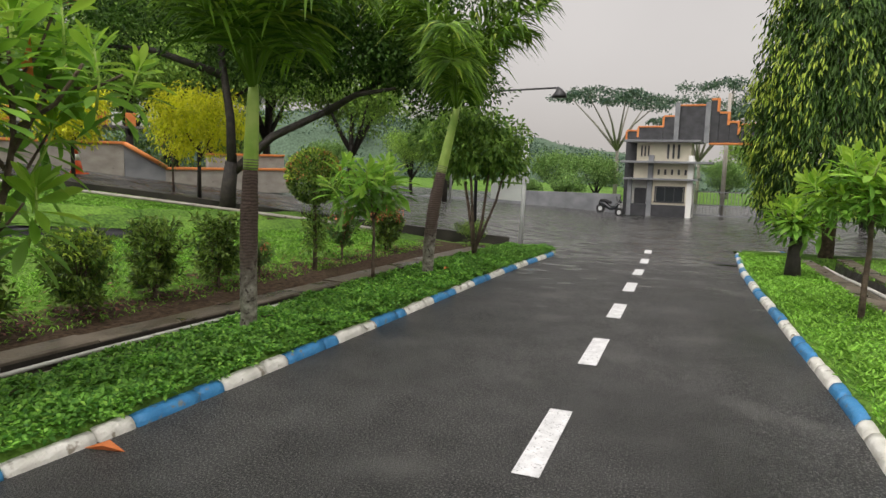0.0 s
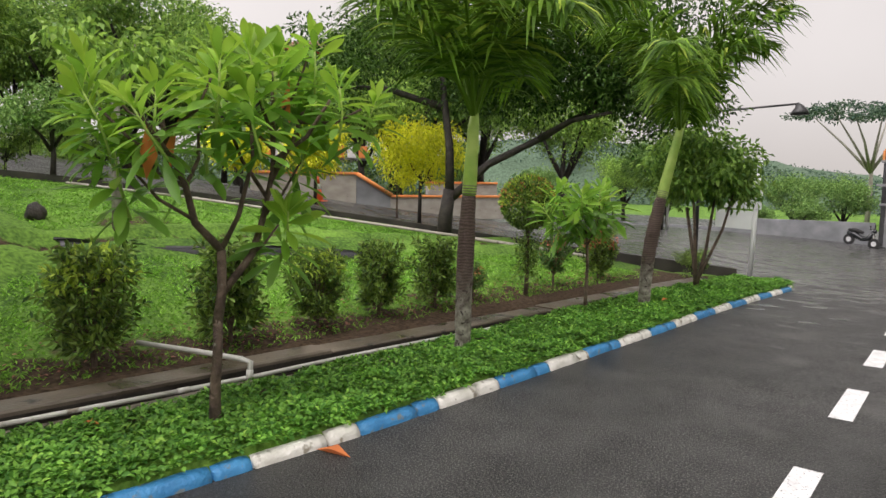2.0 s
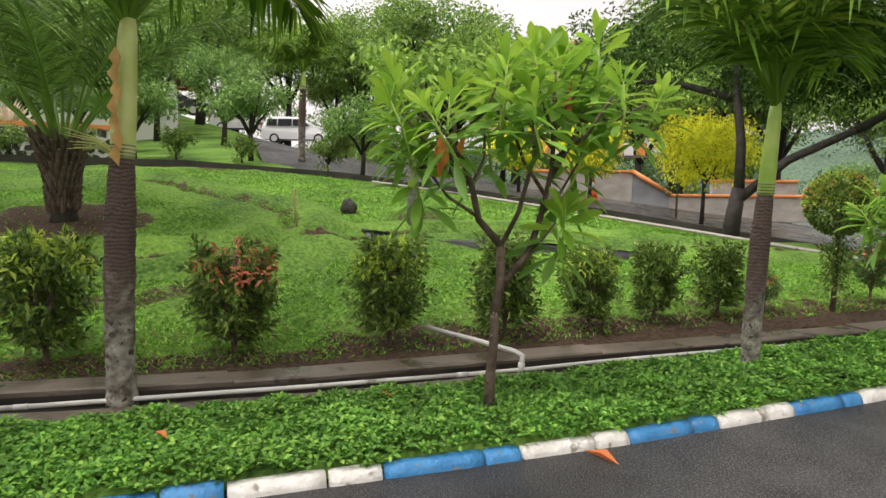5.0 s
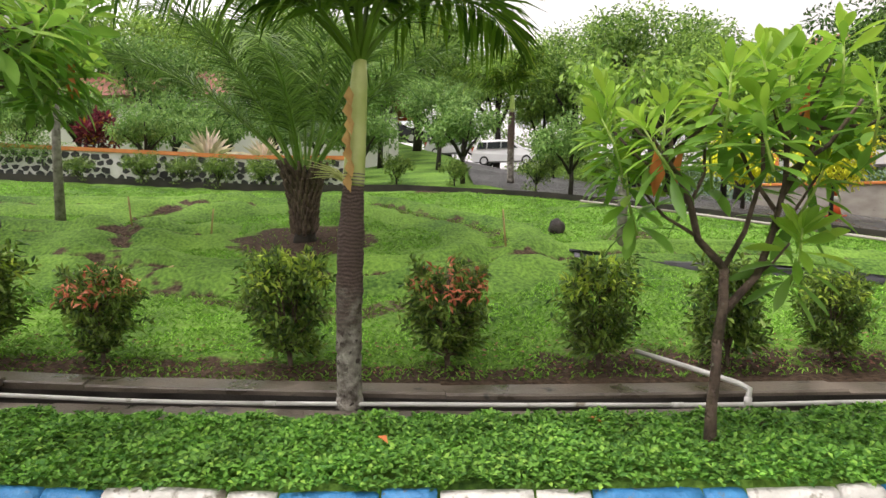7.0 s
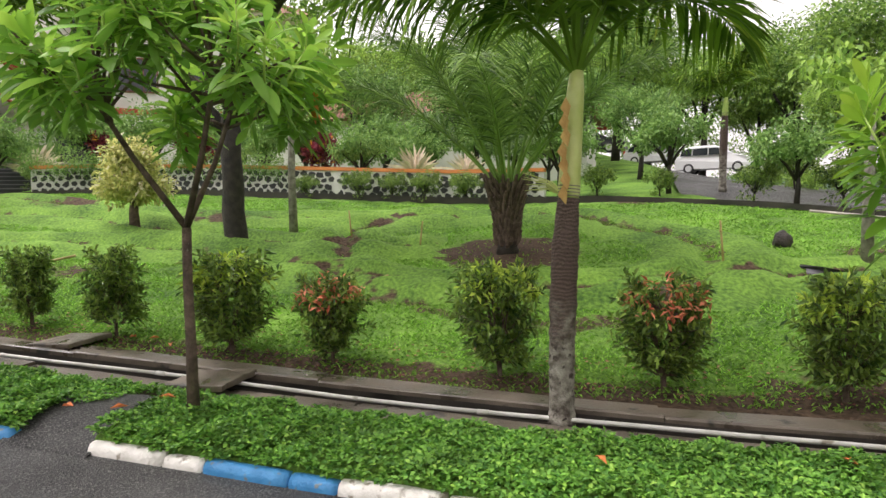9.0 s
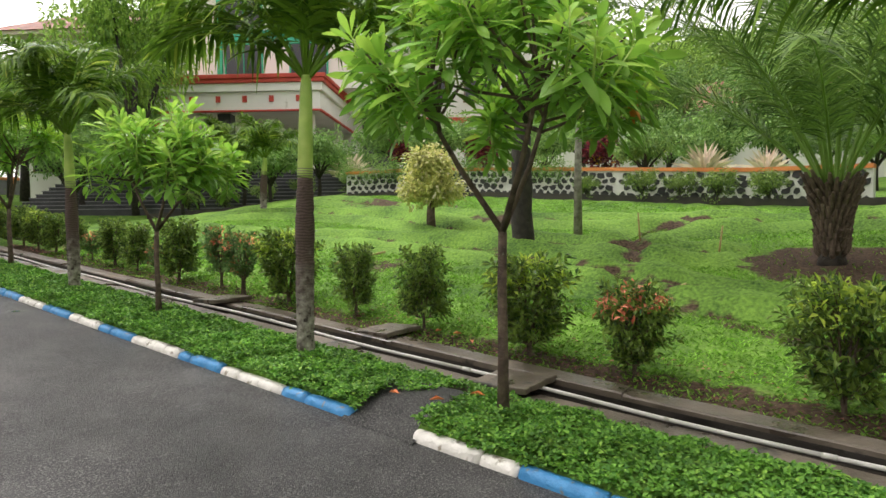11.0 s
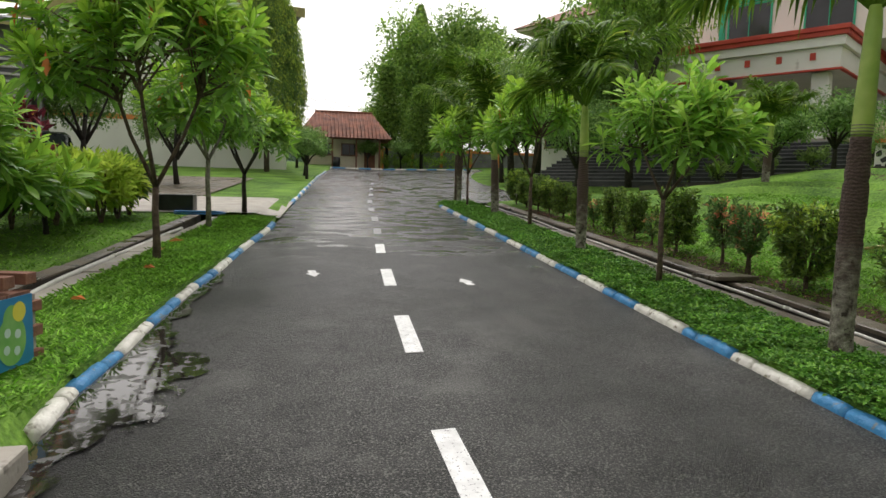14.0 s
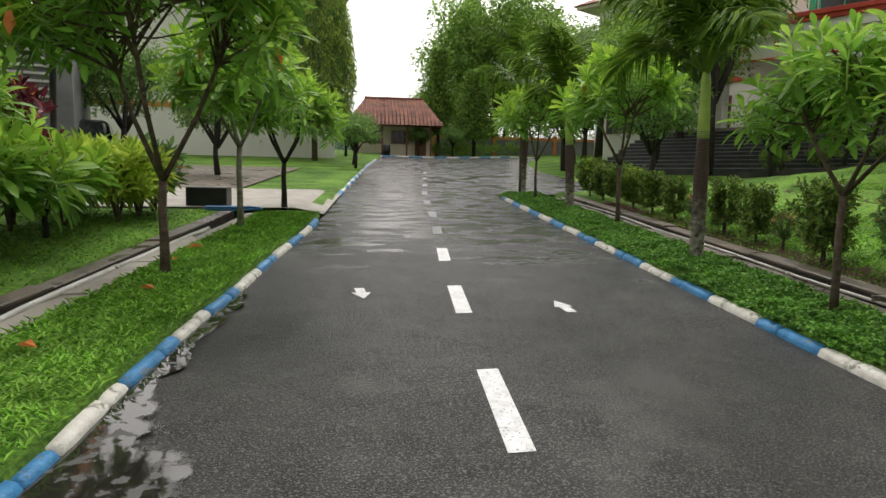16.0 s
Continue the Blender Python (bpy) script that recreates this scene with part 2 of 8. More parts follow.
M = {}
M["asphalt"] = asphalt_material()
M["ground"] = ground_material()
M["white_paint"] = material("worn_white_paint", (0.62, 0.6, 0.54, 1), (0.84, 0.82, 0.76, 1), 9, 0.6, c3=(0.3, 0.27, 0.21, 1), spots=0.06, spot_scale=13, bump=0.5)
M["blue_paint"] = material("worn_blue_paint", (0.03, 0.19, 0.42, 1), (0.06, 0.28, 0.56, 1), 8, 0.5, c3=(0.16, 0.2, 0.22, 1), spots=0.05, spot_scale=18, bump=0.5)
M["line_paint"] = material("road_line_paint", (0.6, 0.6, 0.6, 1), (0.8, 0.8, 0.8, 1), 12, 0.6, c3=(0.2, 0.2, 0.2, 1), spots=0.05, spot_scale=60, bump=0.3)
M["worn_line"] = material("worn_road_line", (0.05, 0.05, 0.05, 1), (0.3, 0.3, 0.3, 1), 14, 0.35, c3=(0.04, 0.04, 0.04, 1), spots=0.12, spot_scale=40, bump=0.3)
M["concrete"] = material("damp_concrete", (0.06, 0.047, 0.034, 1), (0.2, 0.165, 0.125, 1), 2.2, 0.2, 0.75, c3=(0.035, 0.033, 0.024, 1), spots=0.05, spot_scale=5, bump=0.3)
# near-black: wet concrete plus the shade of a narrow drain, in one colour
M["gutter"] = material("wet_concrete_drain_shade", (0.015, 0.013, 0.011, 1), (0.05, 0.042, 0.033, 1), 3, 0.35, 0.7, bump=0.3)
M["pale_concrete"] = material("pale_concrete", (0.3, 0.27, 0.23, 1), (0.42, 0.39, 0.34, 1), 2.5, 0.7, c3=(0.16, 0.14, 0.12, 1), spots=0.0, spot_scale=6, bump=0.2)
M["pipe"] = material("white_plastic_pipe", (0.5, 0.49, 0.45, 1), (0.68, 0.67, 0.63, 1), 5, 0.4, c3=(0.25, 0.22, 0.17, 1), spots=0.02, spot_scale=9, bump=0.03)
M["trunk"] = material("brown_bark", (0.06, 0.04, 0.03, 1), (0.17, 0.12, 0.088, 1), 14, 0.85, c3=(0.22, 0.22, 0.17, 1), spots=-0.02, spot_scale=18, bump=0.7, bump_scale=60)
M["dark_trunk"] = material("dark_wet_bark", (0.012, 0.01, 0.008, 1), (0.045, 0.035, 0.028, 1), 9, 0.7, c3=(0.07, 0.075, 0.055, 1), spots=-0.08, spot_scale=12, bump=0.9, bump_scale=35)
M["pale_trunk"] = material("pale_lichen_bark", (0.14, 0.13, 0.1, 1), (0.36, 0.34, 0.29, 1), 11, 0.85, c3=(0.06, 0.05, 0.04, 1), spots=0.02, spot_scale=14, bump=0.5)
M["palm_grey"] = material("palm_trunk_grey", (0.1, 0.085, 0.065, 1), (0.27, 0.25, 0.2, 1), 10, 0.8, c3=(0.05, 0.04, 0.03, 1), spots=0.03, spot_scale=16, bump=0.5, bump_scale=50)


def palm_trunk_material():
    """Grey lichen-stained foot, dark brown above, leaf-scar rings."""
    m = material("ringed_palm_trunk", (0.07, 0.055, 0.042, 1), (0.4, 0.375, 0.32, 1), 16, 0.8, c3=(0.04, 0.028, 0.022, 1), spots=0.08, spot_scale=22, bump=1.0, bump_scale=45)
    n, l = m.node_tree.nodes, m.node_tree.links
    b = n["Principled BSDF"]
    grey = b.inputs["Base Color"].links[0].from_socket
    tc = n.new("ShaderNodeTexCoord")
    sep = n.new("ShaderNodeSeparateXYZ")
    l.new(tc.outputs["Generated"], sep.inputs[0])
    nz = n.new("ShaderNodeTexNoise")
    nz.inputs["Scale"].default_value = 9.0
    l.new(tc.outputs["Object"], nz.inputs["Vector"])
    add = n.new("ShaderNodeMath")
    add.operation = "MULTIPLY_ADD"
    add.inputs[1].default_value = 0.45
    l.new(nz.outputs[0], add.inputs[0])
    l.new(sep.outputs["Z"], add.inputs[2])
    ramp = n.new("ShaderNodeValToRGB")
    ramp.color_ramp.elements[0].position, ramp.color_ramp.elements[1].position = 0.5, 0.8
    l.new(add.outputs[0], ramp.inputs[0])
    wave = n.new("ShaderNodeTexWave")
    wave.bands_direction = "Z"
    wave.inputs["Scale"].default_value = 12.0
    wave.inputs["Distortion"].default_value = 7.0
    wave.inputs["Detail"].default_value = 3.0
    l.new(tc.outputs["Object"], wave.inputs["Vector"])
    dark = n.new("ShaderNodeMixRGB")
    dark.inputs[1].default_value = (0.055, 0.034, 0.028, 1)
    dark.inputs[2].default_value = (0.12, 0.08, 0.066, 1)
    l.new(wave.outputs[0], dark.inputs[0])
    mx = n.new("ShaderNodeMixRGB")
    l.new(ramp.outputs[0], mx.inputs[0])
    l.new(grey, mx.inputs[1])
    l.new(dark.outputs[0], mx.inputs[2])
    l.new(mx.outputs[0], b.inputs["Base Color"])
    return m


M["palm_trunk"] = palm_trunk_material()
M["shaft"] = material("palm_crownshaft", (0.25, 0.4, 0.06, 1), (0.42, 0.54, 0.13, 1), 5, 0.45, bump=0.08)
M["shaft_pale"] = material("palm_crownshaft_pale", (0.4, 0.46, 0.12, 1), (0.56, 0.58, 0.24, 1), 5, 0.45, c3=(0.5, 0.32, 0.1, 1), spots=-0.1, spot_scale=8, bump=0.08)
M["husk"] = material("dry_sheath", (0.42, 0.24, 0.07, 1), (0.58, 0.38, 0.13, 1), 9, 0.7, bump=0.3)
M["frond"] = leaf_material("palm_frond_leaf", (0.028, 0.075, 0.005, 1), (0.13, 0.25, 0.014, 1), tip=(0.27, 0.37, 0.03, 1), through_light=0.45, gloss=0.15)
M["date_frond"] = leaf_material("date_frond_leaf", (0.035, 0.085, 0.012, 1), (0.15, 0.27, 0.03, 1), through_light=0.45)
M["plumeria"] = leaf_material("bright_broad_leaf", (0.11, 0.26, 0.014, 1), (0.27, 0.45, 0.028, 1), rough=0.38, through_light=0.7)
M["plumeria_mature"] = leaf_material("mature_broad_leaf", (0.07, 0.19, 0.015, 1), (0.22, 0.41, 0.032, 1), rough=0.36, through_light=0.55, gloss=0.4)
M["plumeria_dark"] = leaf_material("green_broad_leaf", (0.11, 0.27, 0.02, 1), (0.28, 0.48, 0.038, 1), tip=(0.36, 0.54, 0.04, 1), rough=0.38, through_light=0.65)
M["orange_leaf"] = leaf_material("orange_dying_leaf", (0.42, 0.13, 0.02, 1), (0.6, 0.22, 0.04, 1))
M["shrub"] = leaf_material("shrub_leaf", (0.022, 0.065, 0.008, 1), (0.19, 0.31, 0.03, 1), rough=0.36, through_light=0.4, gloss=0.35)
M["shrub_light"] = leaf_material("light_shrub_leaf", (0.05, 0.12, 0.02, 1), (0.14, 0.25, 0.04, 1), tip=(0.35, 0.2, 0.05, 1))
M["red_tip"] = leaf_material("red_shoot_leaf", (0.36, 0.1, 0.03, 1), (0.6, 0.26, 0.08, 1), through_light=0.45)
M["yellow_tip"] = leaf_material("yellow_green_shoot_leaf", (0.2, 0.34, 0.02, 1), (0.42, 0.56, 0.05, 1), through_light=0.5)
M["clover"] = leaf_material("ground_cover_leaf", (0.035, 0.125, 0.01, 1), (0.14, 0.33, 0.025, 1), tip=(0.22, 0.42, 0.035, 1), rough=0.45, through_light=0.3)
M["grass"] = leaf_material("grass_blade", (0.07, 0.19, 0.012, 1), (0.21, 0.44, 0.03, 1), rough=0.6, through_light=0.25)
M["tree_dark"] = leaf_material("dark_tree_leaf", (0.05, 0.125, 0.014, 1), (0.19, 0.33, 0.034, 1), through_light=0.5)
M["tree_mid"] = leaf_material("tree_leaf", (0.085, 0.19, 0.02, 1), (0.25, 0.42, 0.04, 1), through_light=0.5)
M["deep_leaf"] = leaf_material("deep_green_leaf", (0.008, 0.035, 0.002, 1), (0.075, 0.155, 0.016, 1), through_light=0.4)
M["tree_light"] = leaf_material("light_tree_leaf", (0.07, 0.16, 0.022, 1), (0.18, 0.32, 0.045, 1), through_light=0.45)
M["far_wood"] = leaf_material("far_wood_leaf", (0.035, 0.075, 0.03, 1), (0.1, 0.16, 0.055, 1), rough=0.7, gloss=0.1)
M["yellow_leaf"] = leaf_material("yellow_leaf", (0.4, 0.48, 0.012, 1), (0.64, 0.7, 0.03, 1), through_light=0.5)
M["cream_leaf"] = leaf_material("cream_leaf", (0.32, 0.36, 0.1, 1), (0.66, 0.63, 0.28, 1))
M["variegated"] = leaf_material("variegated_leaf", (0.26, 0.33, 0.05, 1), (0.55, 0.58, 0.13, 1), tip=(0.68, 0.68, 0.3, 1), through_light=0.4)
M["croton_red"] = leaf_material("dark_red_leaf", (0.05, 0.012, 0.012, 1), (0.2, 0.04, 0.03, 1), tip=(0.5, 0.3, 0.02, 1))
M["white_wall"] = material("white_painted_wall", (0.76, 0.75, 0.71, 1), (0.84, 0.83, 0.79, 1), 0.8, 0.8, c3=(0.5, 0.48, 0.43, 1), spots=-0.03, spot_scale=1.5, bump=0.08)
M["fascia_olive"] = material("olive_yellow_fascia", (0.3, 0.27, 0.1, 1), (0.42, 0.38, 0.16, 1), 2, 0.6, bump=0.05)
M["cream_wall"] = material("cream_painted_wall", (0.6, 0.55, 0.43, 1), (0.72, 0.67, 0.54, 1), 1.0, 0.8, bump=0.08)
M["red_trim"] = material("red_painted_trim", (0.42, 0.04, 0.025, 1), (0.55, 0.07, 0.04, 1), 2, 0.6, bump=0.08)
M["orange_trim"] = material("orange_painted_trim", (0.62, 0.2, 0.05, 1), (0.75, 0.28, 0.08, 1), 2, 0.6, bump=0.08)
M["dark_clad"] = material("dark_grey_cladding", (0.028, 0.029, 0.032, 1), (0.06, 0.06, 0.065, 1), 2, 0.5, bump=0.1)
M["grey_paint"] = material("grey_paint", (0.16, 0.165, 0.175, 1), (0.26, 0.265, 0.275, 1), 1.4, 0.7, bump=0.1)
M["black_stone"] = material("black_stone", (0.012, 0.012, 0.013, 1), (0.045, 0.045, 0.047, 1), 5, 0.5, bump=0.4)
M["mortar"] = material("white_mortar", (0.7, 0.69, 0.66, 1), (0.82, 0.81, 0.78, 1), 5, 0.8, bump=0.3)
M["roof_tile"] = material("red_brown_roof_tiles", (0.12, 0.045, 0.03, 1), (0.3, 0.11, 0.065, 1), 1.6, 0.75, c3=(0.06, 0.04, 0.035, 1), spots=0.02, spot_scale=3, bump=0.4)
M["brick"] = material("brown_brick", (0.16, 0.07, 0.045, 1), (0.27, 0.125, 0.08, 1), 7, 0.8, c3=(0.09, 0.045, 0.035, 1), spots=0.0, spot_scale=12, bump=0.4)
M["glass"] = material("dark_window_glass", (0.02, 0.024, 0.027, 1), (0.035, 0.04, 0.044, 1), 1, 0.08, bump=0.0)
M["metal"] = material("painted_steel_white", (0.6, 0.6, 0.6, 1), (0.7, 0.7, 0.7, 1), 3, 0.4, bump=0.03)
M["black_metal"] = material("black_painted_steel", (0.012, 0.012, 0.013, 1), (0.03, 0.03, 0.032, 1), 3, 0.4, bump=0.05)
M["rubber"] = material("black_rubber", (0.012, 0.012, 0.012, 1), (0.025, 0.025, 0.025, 1), 6, 0.7, bump=0.1)
M["car_white"] = material("white_car_paint", (0.8, 0.8, 0.8, 1), (0.84, 0.84, 0.84, 1), 1, 0.2, bump=0.0)
M["car_dark"] = material("dark_car_paint", (0.015, 0.017, 0.02, 1), (0.025, 0.027, 0.03, 1), 1, 0.2, bump=0.0)
M["cone_orange"] = material("orange_cone_plastic", (0.7, 0.1, 0.02, 1), (0.8, 0.14, 0.03, 1), 4, 0.5, bump=0.05)
M["sign_white"] = material("white_sign_sheet", (0.62, 0.63, 0.63, 1), (0.72, 0.73, 0.73, 1), 2, 0.5, bump=0.03)
M["poster_blue"] = material("blue_poster_print", (0.02, 0.2, 0.42, 1), (0.04, 0.28, 0.52, 1), 3, 0.35, bump=0.02)
M["poster_green"] = material("green_poster_print", (0.16, 0.42, 0.1, 1), (0.26, 0.52, 0.16, 1), 9, 0.35, bump=0.02)
M["poster_pale"] = material("pale_poster_print", (0.5, 0.66, 0.62, 1), (0.62, 0.74, 0.68, 1), 6, 0.35, bump=0.02)
M["poster_yellow"] = material("yellow_poster_print", (0.7, 0.62, 0.06, 1), (0.78, 0.7, 0.1, 1), 6, 0.35, bump=0.02)
M["pot_black"] = material("black_plastic_pot", (0.014, 0.015, 0.017, 1), (0.035, 0.036, 0.04, 1), 6, 0.4, bump=0.05)
M["tarp"] = material("black_plastic_sheet", (0.014, 0.014, 0.016, 1), (0.04, 0.04, 0.044, 1), 5, 0.35, bump=0.5, bump_scale=12)
M["green_trim"] = material("green_window_frame", (0.02, 0.36, 0.2, 1), (0.04, 0.46, 0.27, 1), 2, 0.5, bump=0.03)
M["wood"] = material("brown_stained_wood", (0.13, 0.05, 0.025, 1), (0.22, 0.09, 0.045, 1), 6, 0.6, bump=0.2)
M["bamboo"] = material("dry_bamboo", (0.3, 0.22, 0.08, 1), (0.42, 0.32, 0.13, 1), 12, 0.6, bump=0.1)
M["blue_plastic"] = material("blue_plastic", (0.02, 0.14, 0.4, 1), (0.03, 0.2, 0.5, 1), 3, 0.4, bump=0.02)
M["stair_black"] = material("black_glazed_step", (0.02, 0.021, 0.024, 1), (0.055, 0.056, 0.06, 1), 2, 0.3, 0.5, bump=0.05)

# ---- the plan: kerb lines and ground heights ----
KERB_Y = (-60.0, -30.0, -18.5, -12.0, -6.74, -5.12, -3.37, -2.05, -0.32, 1.22, 2.67, 4.57, 6.85, 12.4, 60.0)
KERB_X = (-13.5, -7.4, -5.7, -4.85, -4.16, -3.96, -3.75, -3.57, -3.25, -2.99, -2.77, -2.58, -2.39, -2.1, -1.2)
EAST_Y = (-60.0, -32.3, -18.5, -13.9, -12.74, -11.54, -10.5, -9.75, -8.9, -8.16, -7.5, -6.71, -5.95, -5.26, 0.0, 4.45, 6.45, 9.0, 11.0, 15.2, 60.0)
EAST_X = (-9.5, -4.2, -1.85, -1.1, -0.9, -0.65, -0.42, -0.27, -0.12, 0.06, 0.19, 0.34, 0.45, 0.6, 1.0, 1.1, 1.03, 0.98, 1.0, 1.2, 1.2)
EDGE_X = (-60.0, -30.0, -20.0, -16.0, -14.2, -13.3, -11.6, -10.0, -8.4, -6.2, -2.4)
EDGE_Y = (9.0, 5.9, 4.1, 3.4, 4.2, 5.6, 8.3, 9.9, 10.9, 12.1, 12.7)



def xk(y):
    return float(np.interp(y, KERB_Y, KERB_X))


def xe(y):
    return float(np.interp(y, EAST_Y, EAST_X))


def edge(x):
    return float(np.interp(x, EDGE_X, EDGE_Y))


def drain_shift(y):
    """The drain runs straighter than the kerb: it is nearer to it in the north."""
    return float(np.interp(y, (-18, -3, -0.8, 0, 1, 3.2, 4.7, 7.0, 11.5), (0.13, 0.17, 0.17, 0.1, 0.0, -0.02, -0.16, -0.31, -0.34)))


def xd(y):
    return xk(y) - drain_shift(y)


def softplus(v, w):
    return w * float(np.logaddexp(0, v / w))


def road_z(y):
    y = max(-58.0, min(48.0, y))
    return 0.066 * softplus(-y - 1.5, 0.6) - 0.045 * softplus(y - 8, 1.0)


def step(a, b, v):
    k = min(1.0, max(0.0, (v - a) / (b - a)))
    return k * k * (3 - 2 * k)


def land(x, y):
    """Height of the ground: the road's profile, and the lawn that climbs to the west."""
    u = xk(y) - x
    if u <= 0:
        return road_z(y)
    s = 0.175 - 0.06 * step(2, 12, y) - 0.05 * step(12, 22, y) - 0.095 * step(-12, -20, y)
    s *= 1 - 0.5 * step(22, 50, y) - 0.5 * step(-25, -50, y)
    g = 0 if u < 2 else (u - 2 if u < 12 else 10 + (0.45 + 0.3 * step(-1, 5, y)) * min(u - 12, 60))
    return road_z(y) + 0.12 + s * g


def verge(x, y):
    """Height of the ground east of the road."""
    return road_z(y) + 0.1


# ---- mesh helpers ----
def mesh_object(name, verts, faces, mats, parent=None, label="", smooth=False, index=None):
    me = bpy.data.meshes.new(name)
    me.from_pydata([tuple(v) for v in verts], [], [tuple(f) for f in faces])
    for m in (mats if isinstance(mats, (list, tuple)) else [mats]):
        me.materials.append(m)
    if index is not None:
        me.polygons.foreach_set("material_index", index)
    if smooth:
        me.polygons.foreach_set("use_smooth", [True] * len(me.polygons))
    me.update()
    ob = new(name, me)
    if parent:
        ob.parent = parent
    if label:
        ob["label"] = label
    return ob


def part(name, bm, mat, parent=None, label="", smooth=False):
    me = bpy.data.meshes.new(name)
    bmesh.ops.recalc_face_normals(bm, faces=bm.faces)
    bm.to_mesh(me)
    bm.free()
    me.materials.append(mat)
    if smooth:
        me.polygons.foreach_set("use_smooth", [True] * len(me.polygons))
    ob = new(name, me)
    if parent:
        ob.parent = parent
    if label:
        ob["label"] = label
    return ob


def empty(name, m, label, category, group="", kind=""):
    ob = new(name)
    ob.empty_display_size = 0.1
    ob.matrix_world = m
    return tagged(ob, label, category, group, kind)


def box(bm, x0, y0, z0, x1, y1, z1, bevel=0.0):
    r = bmesh.ops.create_cube(bm, size=1.0, matrix=Matrix.LocRotScale(((x0 + x1) / 2, (y0 + y1) / 2, (z0 + z1) / 2), None, (x1 - x0, y1 - y0, z1 - z0)))
    if bevel:
        es = list({e for v in r["verts"] for e in v.link_edges})
        bmesh.ops.bevel(bm, geom=es, offset=bevel, segments=2, affect="EDGES", profile=0.6)
    return bm


def box_part(name, x0, y0, z0, x1, y1, z1, mat, parent=None, bevel=0.01, label=""):
    return part(name, box(bmesh.new(), x0, y0, z0, x1, y1, z1, bevel), mat, parent, label)


def tube_data(points, radii, sides=8, closed_end=True):
    """Vertices and faces of a tube along points with a radius at each."""
    pts = [Vector(p) for p in points]
    verts, faces = [], []
    up = Vector((0.31, 0.17, 0.93))
    for i, p in enumerate(pts):
        d = (pts[min(i + 1, len(pts) - 1)] - pts[max(i - 1, 0)]).normalized()
        a = d.cross(up)
        if a.length < 0.05:
            a = d.cross(Vector((1, 0, 0)))
        a.normalize()
        b = d.cross(a)
        for k in range(sides):
            w = 2 * math.pi * k / sides
            verts.append(p + (a * math.cos(w) + b * math.sin(w)) * radii[i])
        if i:
            o, q = (i - 1) * sides, i * sides
            for k in range(sides):
                faces.append((o + k, o + (k + 1) % sides, q + (k + 1) % sides, q + k))
    if closed_end:
        faces.append(tuple(range((len(pts) - 1) * sides, len(pts) * sides)))
        faces.append(tuple(reversed(range(sides))))
    return verts, faces


def merge(*datas):
    verts, faces = [], []
    for v, f in datas:
        o = len(verts)
        verts.extend(v)
        faces.extend([tuple(i + o for i in q) for q in f])
    return verts, faces


def tube(name, points, radii, mat, parent=None, sides=8, label=""):
    v, f = tube_data(points, radii, sides)
    return mesh_object(name, v, f, mat, parent, label, smooth=True)


def leaves_data(base, direction, normal, length, width, fold=0.15, droop=0.0):
    """Folded diamond leaves, many at once: arrays of base points, ways and upsides."""
    d = direction / np.maximum(np.linalg.norm(direction, axis=1, keepdims=True), 1e-6)
    s = np.cross(d, normal)
    s /= np.maximum(np.linalg.norm(s, axis=1, keepdims=True), 1e-6)
    n = np.cross(s, d)
    length = np.broadcast_to(np.asarray(length, float), (len(base),))[:, None]
    width = np.broadcast_to(np.asarray(width, float), (len(base),))[:, None]
    mid = base + d * length * 0.55 + n * length * 0.04
    tip = base + d * length - n * length * droop
    lift = n * width * fold
    v = np.stack([base, mid - s * width / 2 + lift, tip, mid + s * width / 2 + lift], 1).reshape(-1, 3)
    k = np.arange(len(base))[:, None] * 4
    f = np.concatenate([k + np.array([[0, 1, 2]]), k + np.array([[0, 2, 3]])], 1).reshape(-1, 3)
    return v, f


def np_mesh(name, v, f, mat, parent=None, label=""):
    me = bpy.data.meshes.new(name)
    nf, w = f.shape
    me.vertices.add(len(v))
    me.vertices.foreach_set("co", np.asarray(v, dtype=np.float32).ravel())
    me.loops.add(nf * w)
    me.loops.foreach_set("vertex_index", np.asarray(f, dtype=np.int32).ravel())
    me.polygons.add(nf)
    me.polygons.foreach_set("loop_start", np.arange(0, nf * w, w, dtype=np.int32))
    me.materials.append(mat)
    me.update(calc_edges=True)
    me.validate()
    ob = new(name, me)
    if parent:
        ob.parent = parent
    if label:
        ob["label"] = label
    return ob


def stuff(ob):
    ob["kind"] = "stuff"
    return ob


def rng(seed):
    return np.random.default_rng(seed)


def unit(a):
    return a / np.maximum(np.linalg.norm(a, axis=-1, keepdims=True), 1e-9)


def strip_leaves(base, direction, normal, length, width, sag):
    """Long narrow leaflets in three lengths that sag towards the tip."""
    d = unit(direction)
    s = unit(np.cross(d, normal))
    L = np.broadcast_to(np.asarray(length, float), (len(base),))[:, None]
    W = np.broadcast_to(np.asarray(width, float), (len(base),))[:, None]
    g = np.broadcast_to(np.asarray(sag, float), (len(base),))[:, None] * np.array([[0, 0, -1.0]])
    p1, p2, p3 = base + d * L * 0.33 + g * L * 0.09, base + d * L * 0.68 + g * L * 0.42, base + d * L * 0.96 + g * L
    v = np.stack([base, p1 - s * W * 0.46, p1 + s * W * 0.46, p2 - s * W * 0.4, p2 + s * W * 0.4, p3], 1).reshape(-1, 3)
    k = np.arange(len(base))[:, None] * 6
    f = np.concatenate([k + np.array([[0, 1, 2]]), k + np.array([[1, 3, 4]]), k + np.array([[1, 4, 2]]), k + np.array([[3, 5, 4]])], 1).reshape(-1, 3)
    return v, f


